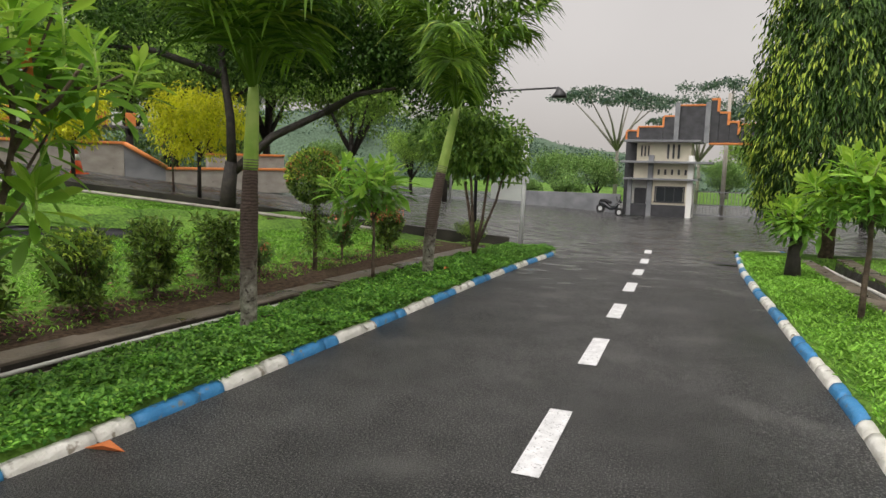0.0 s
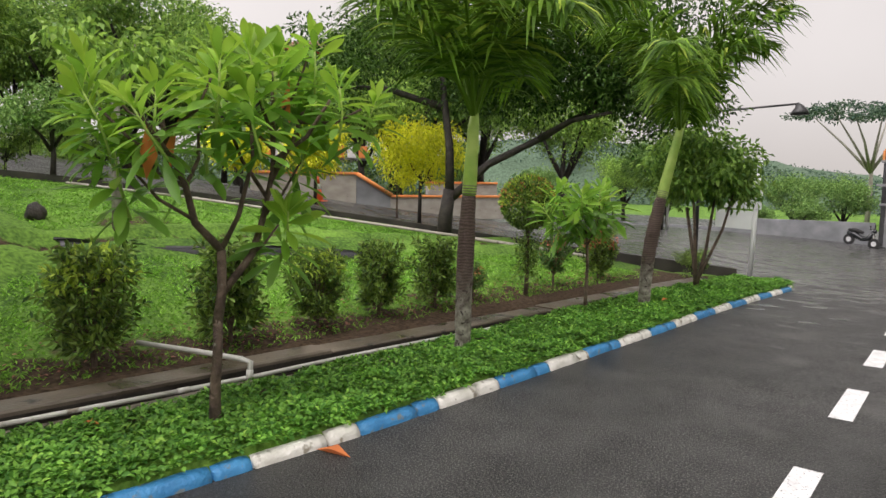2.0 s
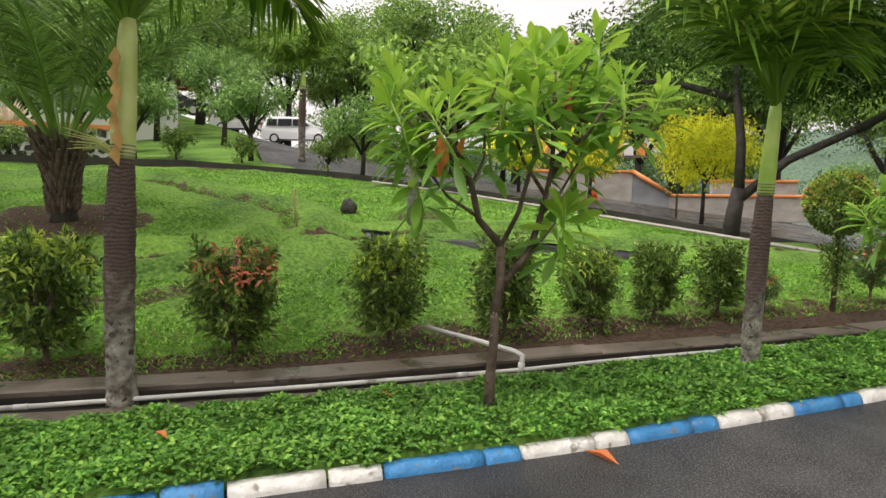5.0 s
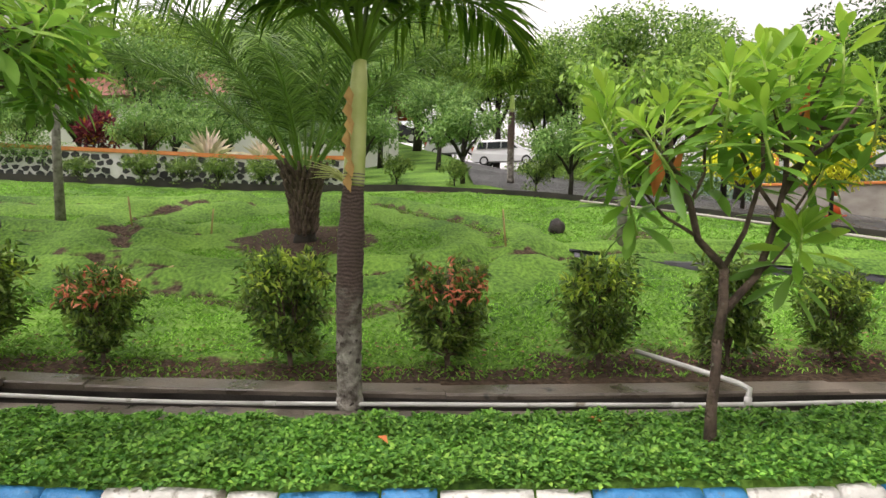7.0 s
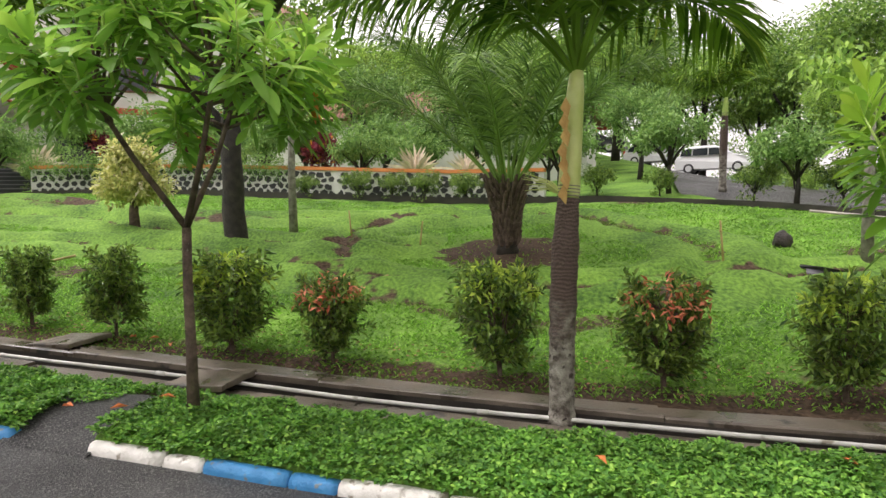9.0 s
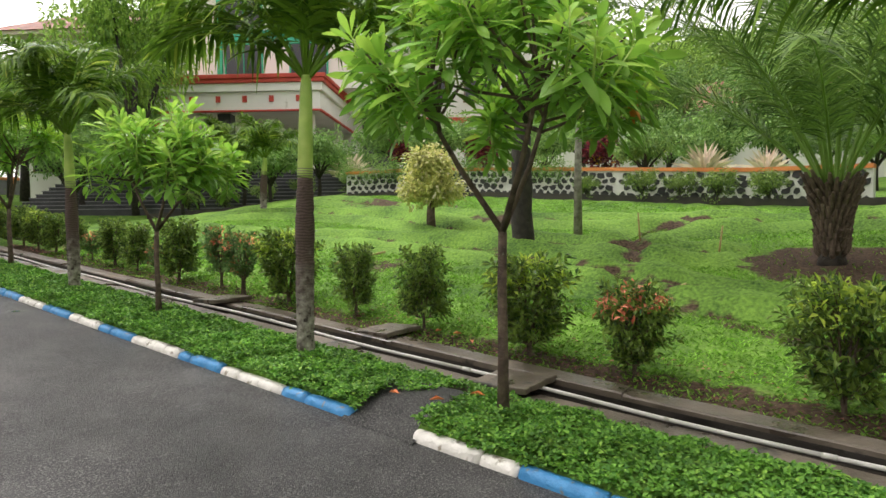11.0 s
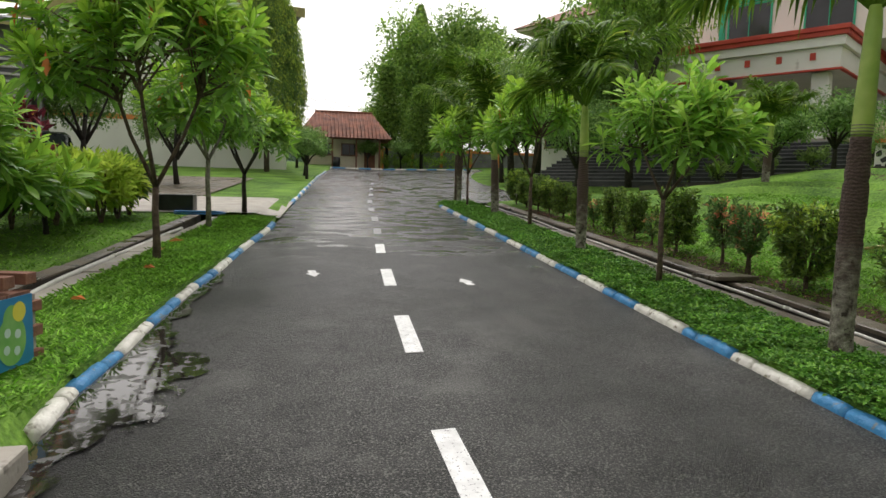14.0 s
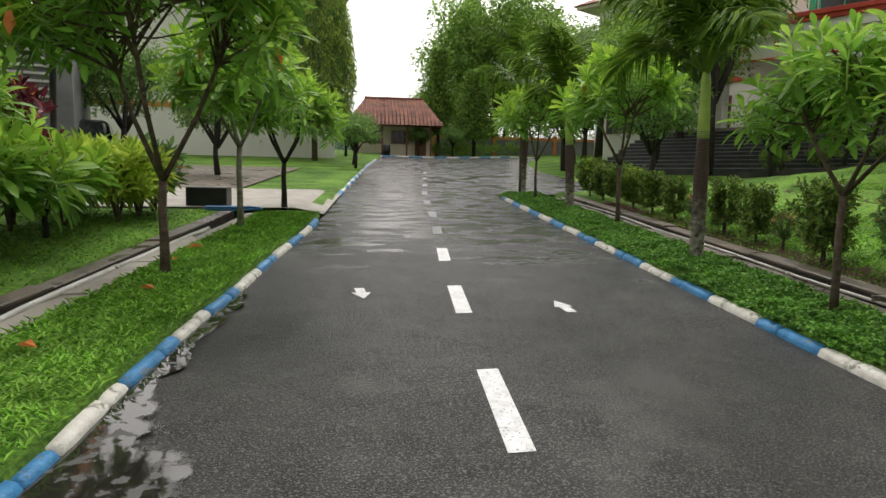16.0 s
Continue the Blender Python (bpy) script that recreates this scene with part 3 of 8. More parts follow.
def clump_leaves(r, centers, radius, per, length, width, down=0.0, flat=1.0):
    """Leaves scattered round clump centres, pointing outwards."""
    c = np.repeat(np.asarray(centers, float), per, axis=0)
    rad = np.repeat(np.broadcast_to(np.asarray(radius, float), (len(centers),)), per)[:, None]
    o = unit(r.normal(size=c.shape)) * (r.random((len(c), 1)) ** 0.45)
    o[:, 2] *= flat
    p = c + o * rad
    d = unit(o + r.normal(size=c.shape) * 0.5 + np.array([0, 0, -down]))
    n = unit(r.normal(size=c.shape) * 0.5 + np.array([0, 0, 1.0]))
    return leaves_data(p, d, n, length * (0.7 + 0.6 * r.random(len(c))), width * (0.7 + 0.6 * r.random(len(c))), 0.2, 0.12)


# ---- ground sheet ----
def build_ground():
    us = sorted(set([-900, -500, -250, -120, -60, -35, -22, -15, -12, -10, -8.5, -2.6, -1.5, -0.3, 0.04, 0.5, 0.98, 1.1, 1.58, 1.66, 1.8] + list(np.arange(-7.6, -3.0, 0.1))
                    + list(np.arange(2.0, 13.1, 0.22)) + [14, 15, 16.5, 18, 20, 23, 27, 32, 40, 50, 65, 90, 150, 300, 500, 900]))
    ys = sorted(set([-900, -500, -250, -150, -100, -80, -65, -55] + list(np.arange(-50, -14, 1.5)) + list(np.arange(-14, 14.1, 0.25)) + list(np.arange(15, 50, 1.5)) + [55, 65, 80, 110, 160, 300, 500, 900]))
    verts, soil = [], []
    rr = rng(3)
    for y in ys:
        for u in us:
            x = xk(y) - u - drain_shift(y) * step(0.6, 0.98, u) * (1 - step(1.7, 3.0, u))
            if u <= 0.04:
                z = road_z(y) - 0.08
                if x > xe(y) + 0.08:
                    z = verge(x, y)
                    v = x - xe(y)
                    if (-14.2 < y < -5.6 and v < 1.6) or (3 < y < 14 and v < 1.74):
                        z -= 0.6
            elif u < 1.05:
                z = road_z(y) + (0.06 if not -3.6 < y < -2.7 else -0.06)
            elif u < 1.63:
                z = road_z(y) - 0.5
            else:
                z = land(x, y)
            if y > 15.5 and -4 < x < 10.5:
                z = road_z(y) - 0.3
            if u > 0 and y > edge(x) - 0.15:
                z = land(x, y) - 0.3
            if y < -19 and u > 0:
                z -= 0.22
            a = 0.0
            if 1.64 < u < 13 and -17 < y < 12:
                a = 0.78 * (1 - step(-0.1, 0.62 if y < 1.6 else 1.25, u - 2.0))
                dp = math.hypot(x + 9.94, y + 0.48)
                a = max(a, 0.85 * (1 - step(0.7, 1.5, dp)))
                th = math.atan2(y + 0.48, x + 9.94)
                ring = abs(dp - 2.9 - 0.35 * math.sin(2 * th + 0.6) - 0.15 * math.sin(5 * th))
                a = max(a, (0.6 + 0.12 * math.sin(3 * th + 1)) * (1 - step(0.08, 0.36, ring)))
                if u > 4:
                    z += 0.1 * (1 - step(0.1, 0.45, abs(ring - 0.42))) - 0.06 * (1 - step(0.05, 0.3, ring))
                for (bx, by, br) in ((-12.2, -6.3, 1.0), (-8.4, -6.6, 0.7), (-9.4, 4.6, 0.9), (-8.0, -4.0, 0.6), (-13.6, -10.5, 1.2), (-14.2, 2.0, 0.8)):
                    dd = math.hypot((x - bx) * 1.4, y - by)
                    a = max(a, 0.62 * (1 - step(0.4 * br, 1.3 * br, dd)))
                for line in (5.2, 7.0, 8.7):
                    w = abs(u - line - 0.5 * math.sin(y * 0.55 + line))
                    if y < -1.5 or line < 6:
                        a = max(a, 0.68 * (1 - step(0.05, 0.34, w)))
                        z -= 0.07 * (1 - step(0.05, 0.3, w))
                        z += 0.12 * (1 - step(0.1, 0.4, abs(w - 0.38)))
                z += 0.012 * rr.normal()
            verts.append((x, y, z))
            soil.append(a)
    nu = len(us)
    faces = [(j * nu + i, j * nu + i + 1, (j + 1) * nu + i + 1, (j + 1) * nu + i) for j in range(len(ys) - 1) for i in range(nu - 1)]
    ob = mesh_object("ground", verts, faces, M["ground"], smooth=True)
    ob.data.attributes.new("soil", "FLOAT", "POINT").data.foreach_set("value", soil)
    tagged(ob, "rain-soaked green lawn with bare brown soil patches", "lawn", kind="structure")


build_ground()


# ---- roads ----
def strip(name, rows, mat, label, category, smooth=True):
    """A sheet from rows of points."""
    n = len(rows[0])
    verts = [p for row in rows for p in row]
    faces = [(j * n + i, j * n + i + 1, (j + 1) * n + i + 1, (j + 1) * n + i) for j in range(len(rows) - 1) for i in range(n - 1)]
    return tagged(mesh_object(name, verts, faces, mat, smooth=smooth), label, category, kind="structure")


def road_row(y, x0, x1, n, f):
    return [(x0 + (x1 - x0) * k / n, y, f(x0 + (x1 - x0) * k / n, y)) for k in range(n + 1)]


main_ys = list(np.arange(-19.0, 12.41, 0.5)) + [12.4]
strip("road", [road_row(y, xk(y) - 0.02, xe(y) + 0.02, 12, lambda x, y: road_z(y) - 0.02 * (1 if abs(x - xe(y)) < 0.4 else 0)) for y in main_ys],
      M["asphalt"], "dark rain-wet asphalt road with worn patches", "road")
strip("road_junction", [road_row(y, -2.11, xe(y) + 0.02 if y < 16 else 10.0, 8, lambda x, y: road_z(y)) for y in [12.4, 13, 14, 15, 15.9, 16.1] + list(np.arange(17.5, 62, 1.5))],
      M["asphalt"], "wide wet asphalt forecourt before the gate", "road")
up_rows = []
for x in [-60, -52, -45, -40, -35, -30, -26, -23, -20, -18, -16, -14.5, -13.2, -12.4, -11.6, -10.8, -10, -9.2, -8.4, -7.3, -6.2, -5, -4, -3, -2.11]:
    y0 = edge(x)
    up_rows.append([(x, y0 + (62 - y0) * k, (lambda yy: land(x, yy) - 0.12 * step(-8, -2.2, x) - 0.06)(y0 + (62 - y0) * k)) for k in (0, 0.02, 0.05, 0.08, 0.12, 0.17, 0.23, 0.3, 0.4, 0.55, 0.75, 1)])
strip("road_upper", up_rows, M["asphalt"], "grey wet asphalt road climbing beside the lawn", "road")
strip("road_south", [road_row(y, -30.0 if y < -20 else xk(y) - 0.02, xe(y) + 0.02, 16, lambda x, y: road_z(y) + (0.02 * max(0, xk(y) - x)) - 0.02) for y in [-19.0, -20.1, -21.5, -23, -25, -28, -31, -34, -37, -40, -44, -48]],
      M["asphalt"], "wet asphalt road bending round to the west", "road")

# ---- road markings ----
def patch(name, outline, label, category, group="", mat="line_paint"):
    bm = bmesh.new()
    vs = [bm.verts.new((x, y, road_z(y) + 0.005)) for x, y in outline]
    f = bm.faces.new(vs)
    if f.normal.z < 0:
        bmesh.ops.reverse_faces(bm, faces=[f])
    ob = part(name, bm, M[mat])
    return tagged(ob, label, category, group, kind="structure")


def mid_x(y):
    return float(np.interp(y, (-34, -18, -14.2, -12.2, -10.1, -7.9, -6.66, -4.3, 0.0, 2.9, 5.64, 8, 12, 15, 26), (-7.2, -3.75, -3.08 - 0.02, -2.71, -2.3, -1.92, -1.72, -1.35, -0.9, -0.62, -0.56, -0.52, -0.5, -0.55, -0.6)))


for y0, y1 in ((2.94, 3.86), (4.86, 5.68), (6.55, 7.3), (8.2, 8.95), (9.85, 10.6), (11.6, 12.45), (13.7, 14.6),
               (-4.3, -3.2), (-6.68, -5.62), (-8.92, -7.95), (-11.0, -10.15), (-12.95, -12.2), (-15.0, -14.2), (-17.1, -16.3), (-19.4, -18.5), (-22.0, -21.0), (-25.0, -24.0), (-28.4, -27.3)):
    a, b = mid_x(y0), mid_x(y1)
    patch("lane_dash", [(a - 0.07, y0), (a + 0.07, y0), (b + 0.07, y1), (b - 0.07, y1)], "white painted centre line dash, slightly worn" if y0 > -12 else "almost worn away white centre line dash", "road marking", "centre line dashes", "line_paint" if y0 > -12 else "worn_line")
for cx, cy, sgn in ((-1.17, -8.72, 1), (-2.86, -8.05, -1)):
    patch("lane_arrow", [(cx - 0.045, cy - 0.17 * sgn), (cx + 0.045, cy - 0.17 * sgn), (cx + 0.045, cy + 0.0), (cx + 0.09, cy + 0.0), (cx, cy + 0.22 * sgn), (cx - 0.09, cy + 0.0), (cx - 0.045, cy + 0.0)], "small white painted arrow head on the asphalt", "road marking", "lane arrows")
for k in range(4):
    patch("parking_line", [(-12.0 - 2.2 * k, -23.2 - 0.4 * k), (-10.9 - 2.2 * k, -23.0 - 0.4 * k), (-10.9 - 2.2 * k, -22.85 - 0.4 * k), (-12.0 - 2.2 * k, -23.05 - 0.4 * k)], "white painted bay line on the asphalt", "road marking", "bay lines")


# ---- kerbs ----
def kerb_run(name, pts, first_white, block, label, zf, side, cuts=()):
    """Concrete kerb of separate painted blocks along a line of points; side +1 puts it to the left of the line."""
    root = empty(name, Matrix.Identity(4), label, "kerb", kind="structure")
    pts = [Vector((p[0], p[1], 0)) for p in pts]
    cum = [0.0]
    for a, b in zip(pts, pts[1:]):
        cum.append(cum[-1] + (b - a).length)
    rr = rng(len(pts) * 7 + 1)

    def at(s):
        s = min(max(s, 0), cum[-1])
        k = max(i for i in range(len(cum)) if cum[i] <= s + 1e-9)
        k = min(k, len(pts) - 2)
        return pts[k].lerp(pts[k + 1], (s - cum[k]) / (cum[k + 1] - cum[k]))

    s, white, count, n_done = 0.0, first_white, 0, 0
    while s < cum[-1] - 0.1:
        e = min(s + (cuts[n_done] if n_done < len(cuts) else block), cum[-1])
        n_done += 1
        half = s + (e - s) * (0.62 + 0.1 * rr.random())
        for a, b in ((s, half), (half, e)):
            p, q = at(a + 0.008), at(b - 0.008)
            d = (q - p).normalized()
            n = Vector((-d.y, d.x, 0)) * side
            bm = bmesh.new()
            z0, z1 = zf(p.x, p.y), zf(q.x, q.y)
            hh = 0.058 + 0.016 * rr.random()
            sec = [(-0.012, -0.12), (-0.004, hh * 0.25), (0.004, hh * 0.6), (0.02, hh * 0.88), (0.042, hh), (0.07, hh * 1.03), (0.094, hh * 0.9), (0.108, hh * 0.55), (0.11, -0.12)]
            rings = []
            for g in range(6):
                f = g / 5
                c, zc = p.lerp(q, f), z0 + (z1 - z0) * f
                end = 0.005 if g in (0, 5) else 0.0
                rings.append([bm.verts.new(c + n * (w + (0.0 if hz < 0 else 0.005 * noise.noise(Vector((c.x * 7, c.y * 7, k)))) + (end * 0.5 if hz > 0 and w < 0.03 else 0)) + Vector((0, 0, zc + hz - (end if hz > hh * 0.5 else 0) + (0.0 if hz < 0 else 0.007 * noise.noise(Vector((c.x * 6, c.y * 6, 3 + k * 0.7))))))) for k, (w, hz) in enumerate(sec)])
            for ra, rb in zip(rings, rings[1:]):
                for k in range(len(sec)):
                    k2 = (k + 1) % len(sec)
                    bm.faces.new((ra[k], ra[k2], rb[k2], rb[k]))
            bm.faces.new(rings[0])
            bm.faces.new(list(reversed(rings[-1])))
            part("kerb_block", bm, M["white_paint"] if white else M["blue_paint"], root, "white painted block" if white else "blue painted block", smooth=True)
            count += 1
        white = not white
        s = e
    return root


kerb_run("kerb_west", [(xk(y), y) for y in np.arange(-2.86, 12.01, 0.25)] + [(-2.2, 12.5), (-2.5, 12.85), (-3.2, 12.95)], True, 0.62, "blue and white painted concrete kerb beside ground cover", lambda x, y: road_z(y), 1, (0.82, 0.87, 0.88, 0.8, 0.76, 0.77, 0.69, 0.67, 0.64, 0.65, 0.61, 0.58, 0.64))
kerb_run("kerb_west_far", [(xk(y), y) for y in np.arange(-3.45, -17.6, -0.25)] + [(-5.75, -18.2), (-6.1, -18.7), (-6.8, -19.0)], False, 0.78, "blue and white painted concrete kerb beside ground cover", lambda x, y: road_z(y), -1, (0.78, 0.83, 0.69, 0.89, 0.75, 0.76))
kerb_run("kerb_east", [(xe(y), y) for y in np.arange(-4.7, -13.9, -0.25)], True, 0.8, "blue and white painted kerb beside the puddle", lambda x, y: road_z(y) - 0.03, 1, (0.56, 0.7, 0.77, 0.81, 0.66, 0.76, 0.86, 0.77))
kerb_run("kerb_east_far", [(xe(y), y) for y in np.arange(-18.0, -40, -0.5)], False, 0.9, "blue and white painted kerb of the far verge", lambda x, y: road_z(y) - 0.02, 1)
kerb_run("kerb_gate_side", [(xe(y), y) for y in np.arange(3.0, 15.0, 0.25)] + [(1.35, 15.6), (1.7, 15.9), (2.3, 16.1)], False, 0.68, "blue and white painted kerb of the grass verge", lambda x, y: road_z(y) - 0.02, -1)
kerb_run("kerb_island", [(-6.0, -46.2), (-9, -45.8), (-12, -46.2), (-16, -47.5), (-21, -50), (-30, -55)], True, 0.9, "blue and white painted kerb of the far island", lambda x, y: road_z(max(y, -48)) + 0.02 * max(0, xk(y) - x), 1)


def low_kerb(name, pts, label, h, w, mat):
    rows = [[], [], [], []]
    P = [Vector((p[0], p[1], 0)) for p in pts]
    out = []
    for i, p in enumerate(P):
        d = (P[min(i + 1, len(P) - 1)] - P[max(i - 1, 0)]).normalized()
        n = Vector((-d.y, d.x, 0))
        z = land(p.x, p.y)
        out.append([p + n * w / 2 + Vector((0, 0, z - 0.4)), p + n * w / 2 + Vector((0, 0, z + h)), p - n * w / 2 + Vector((0, 0, z + h)), p - n * w / 2 + Vector((0, 0, z - 0.4))])
    strip(name, out, mat, label, "kerb", smooth=False)


lawn_edge = [(-3.2, 12.75), (-6.2, 12.0), (-8.4, 10.8), (-10.0, 9.8), (-11.5, 8.1), (-12.5, 6.2), (-13.3, 4.4), (-14.4, 1.5), (-15.0, -1.5), (-15.4, -5.0), (-15.6, -8.0), (-15.5, -11.0), (-15.0, -14.0), (-14.2, -17.0), (-13.0, -19.2)]
low_kerb("kerb_lawn_edge", lawn_edge, "low dark damp concrete edging round the lawn", 0.12, 0.18, M["gutter"])


# ---- gutters, coping and clover bed ----
def profile_strip(name, sec, ys, xf, mat, label, category, sign=-1):
    rows = [[(xf(y) + sign * u, y, road_z(y) + z) for u, z in sec] for y in ys]
    return strip(name, rows, mat, label, category, smooth=False)


gy = list(np.arange(-17.5, 11.3, 0.5))
profile_strip("ground_cover_bed", [(0.05, 0.03), (0.1, 0.085), (0.4, 0.12), (0.62, 0.11), (0.72, 0.06)], list(np.arange(-18.4, -3.6, 0.4)) + [-3.46], xk, M["ground"], "damp soil under the ground cover", "planting bed")
profile_strip("ground_cover_bed_north", [(0.05, 0.03), (0.1, 0.085), (0.4, 0.12), (0.62, 0.11), (0.72, 0.06)], [-2.86] + list(np.arange(-2.5, 12.5, 0.4)), xk, M["ground"], "damp soil under the ground cover", "planting bed")
profile_strip("verge_bed_east", [(0.05, 0.0), (0.085, 0.055), (0.5, 0.1), (0.9, 0.095), (1.06, 0.06)], list(np.arange(-14.2, -5.3, 0.4)), xe, M["ground"], "grass verge beside the kerb", "grass verge", sign=1)
profile_strip("verge_bed_gate", [(0.05, 0.0), (0.085, 0.055), (0.5, 0.1), (0.9, 0.095), (1.06, 0.06)], list(np.arange(3.0, 14.6, 0.4)), xe, M["ground"], "grass verge beside the kerb", "grass verge", sign=1)
# the near-black walls and floor carry the gap's shade in their colour
profile_strip("gutter_channel", [(1.2, 0.09), (1.215, -0.25), (1.385, -0.25), (1.388, 0.115)], gy, xd, M["gutter"], "wet open concrete drain channel, shade of its gap in the colour", "drain")


def slabs(name, u0, u1, z0, z1, ys, xf, mat, label, sign=-1, length=2.6, gap=0.005):
    """A lip of cast slabs beside the drain, each its own piece."""
    root = empty(name, Matrix.Identity(4), label, "drain edge", kind="structure")
    rr = rng(int(u0 * 100) + 5)
    y = ys[0]
    while y < ys[1]:
        e = min(y + length * (0.85 + 0.3 * rr.random()), ys[1])
        bm = bmesh.new()
        dz = 0.012 * rr.normal()
        du = 0.012 * rr.normal()
        rows = []
        m = 4
        for k in range(m + 1):
            yy = y + gap / 2 + (e - y - gap) * k / m
            zz = road_z(yy) + dz
            x = xf(yy)
            rows.append([bm.verts.new((x + sign * (u0 + du), yy, zz + z0)), bm.verts.new((x + sign * (u0 + du + 0.01), yy, zz + z1 - 0.012)), bm.verts.new((x + sign * (u0 + du + 0.025), yy, zz + z1 + 0.003 * rr.normal())),
                         bm.verts.new((x + sign * (u1 + du - 0.02), yy, zz + z1 + 0.003 * rr.normal())), bm.verts.new((x + sign * (u1 + du), yy, zz + z1 - 0.015)), bm.verts.new((x + sign * (u1 + du), yy, zz + z0))])
        for a, b in zip(rows, rows[1:]):
            for k in range(6):
                bm.faces.new((a[k], a[(k + 1) % 6], b[(k + 1) % 6], b[k]))
        bm.faces.new(rows[0])
        bm.faces.new(list(reversed(rows[-1])))
        part("slab", bm, mat, root)
        y = e
    return root


slabs("drain_edge_west", 1.41, 1.69, -0.25, 0.145, (-17.5, 11.2), xd, M["concrete"], "damp brown concrete coping along the drain")
slabs("drain_lip_west", 0.94, 1.215, -0.25, 0.09, (-17.5, 11.2), xd, M["concrete"], "stained concrete lip of the drain", length=2.6)
slabs("drain_lip_east", 1.02, 1.24, -0.25, 0.1, (-14.0, -5.9), xe, M["pale_concrete"], "pale concrete lip of the drain", sign=1, length=1.4)
slabs("drain_edge_east", 1.42, 1.62, -0.25, 0.11, (-14.0, -5.9), xe, M["concrete"], "mossy dark concrete edge of the drain", sign=1)
slabs("drain_lip_gate", 1.02, 1.3, -0.25, 0.1, (3.5, 13.5), xe, M["concrete"], "damp concrete lip of the drain", sign=1, length=2.2)
slabs("drain_edge_gate", 1.68, 1.95, -0.25, 0.14, (3.5, 13.5), xe, M["concrete"], "damp concrete edge of the drain", sign=1)
# channel shade is coloured into these two as well
profile_strip("gutter_channel_east", [(1.22, 0.06), (1.24, -0.3), (1.4, -0.3), (1.415, 0.09)], list(np.arange(-14, -5.5, 0.5)), xe, M["gutter"], "wet open drain channel, shade of its depth in the colour", "drain", sign=1)
profile_strip("gutter_channel_gate", [(1.22, 0.06), (1.26, -0.34), (1.6, -0.34), (1.7, 0.08)], list(np.arange(3, 14, 0.5)), xe, M["gutter"], "wet open drain channel, shade of its depth in the colour", "drain", sign=1)

apron = [[(xk(y) - u, y, road_z(y) + z) for u, z in ((-0.06, -0.02), (-0.05, 0.008), (0.06, 0.035), (0.25, 0.085), (0.55, 0.128), (0.8 + 0.08 * math.sin(y * 20), 0.125))] for y in (-3.5, -3.3, -3.15, -3.0, -2.82)]
strip("asphalt_apron", apron, M["asphalt"], "broken asphalt apron where the kerb is missing", "road")

# cover slabs that bridge the drain
for y, w, uu in ((-2.75, 0.55, 1.2), (-4.6, 0.5, 1.75), (-7.3, 0.5, 1.5)):
    bm = box(bmesh.new(), -0.27, -w / 2, 0, 0.27, w / 2, 0.05, 0.012)
    bmesh.ops.subdivide_edges(bm, edges=[e for e in bm.edges if e.calc_length() > 0.2], cuts=5, use_grid_fill=True)
    for v in bm.verts:
        q = noise.noise_vector(v.co * 9 + Vector((y, 0, 0)))
        v.co += Vector((q.x * 0.02, q.y * 0.02, q.z * 0.006))
    ob = part("drain_cover", bm, M["concrete"])
    ob.matrix_world = pose(xd(y) - uu, y, road_z(y) + (0.142 if uu > 1.4 else 0.102), 2, 1, -7)
    tagged(ob, "worn concrete slab bridging the drain", "drain cover", "drain covers")


def pipe_run(name, pts, radius, label, mat="pipe"):
    root = empty(name, Matrix.Identity(4), label, "pipe")
    cuts = list(range(0, len(pts) - 1, 5))
    for a in cuts:
        seg = pts[a:min(a + 6, len(pts))]
        tube("pipe_length", seg, [radius] * len(seg), M[mat], root, 8)
        p, q = Vector(seg[0]), Vector(seg[1])
        d = (q - p).normalized()
        tube("pipe_joint", [p - d * 0.03, p + d * 0.05], [radius * 1.22] * 2, M[mat], root, 8)
    return root


pipe_run("water_pipe", [(xd(y) - 1.235 - 0.02 * math.sin(y * 0.8), y, road_z(y) + 0.112 + 0.01 * math.sin(y * 1.7)) for y in np.arange(-17, 11, 0.55)], 0.016, "white plastic water pipe lying along the drain")
pipe_run("water_pipe_east", [(xe(y) + 1.33 + 0.03 * math.sin(y * 1.1), y, road_z(y) + 0.06 + 0.012 * math.sin(y * 2)) for y in np.arange(-12.2, -5.0, 0.5)], 0.03, "white plastic pipe in the drain")
pipe_run("water_pipe_gate", [(xe(y) + 1.4 + 0.05 * math.sin(y * 0.9), y, road_z(y) + 0.06) for y in np.arange(3.5, 12.6, 0.5)], 0.028, "white plastic pipe in the drain")
pipe_run("branch_pipe", [(-3.99, 2.72, 0.11), (-4.0, 2.74, 0.21), (-4.08, 2.72, 0.225), (-4.45, 2.6, 0.24), (-4.95, 2.38, 0.27)], 0.021, "short elbowed plastic pipe leading to the lawn")
edge_run = [(-5.2, 11.2), (-6.4, 10.7), (-7.6, 10.0), (-8.8, 9.1), (-10.0, 8.0), (-11.2, 6.6), (-12.2, 5.0)]
for k, off in enumerate((0.0, 0.22)):
    pipe_run("lawn_pipe", [(x - off * 0.6, y - off, land(x - off * 0.6, y - off) + 0.1) for x, y in edge_run], 0.024, "pale pipe run crossing the lawn", "pale_concrete")

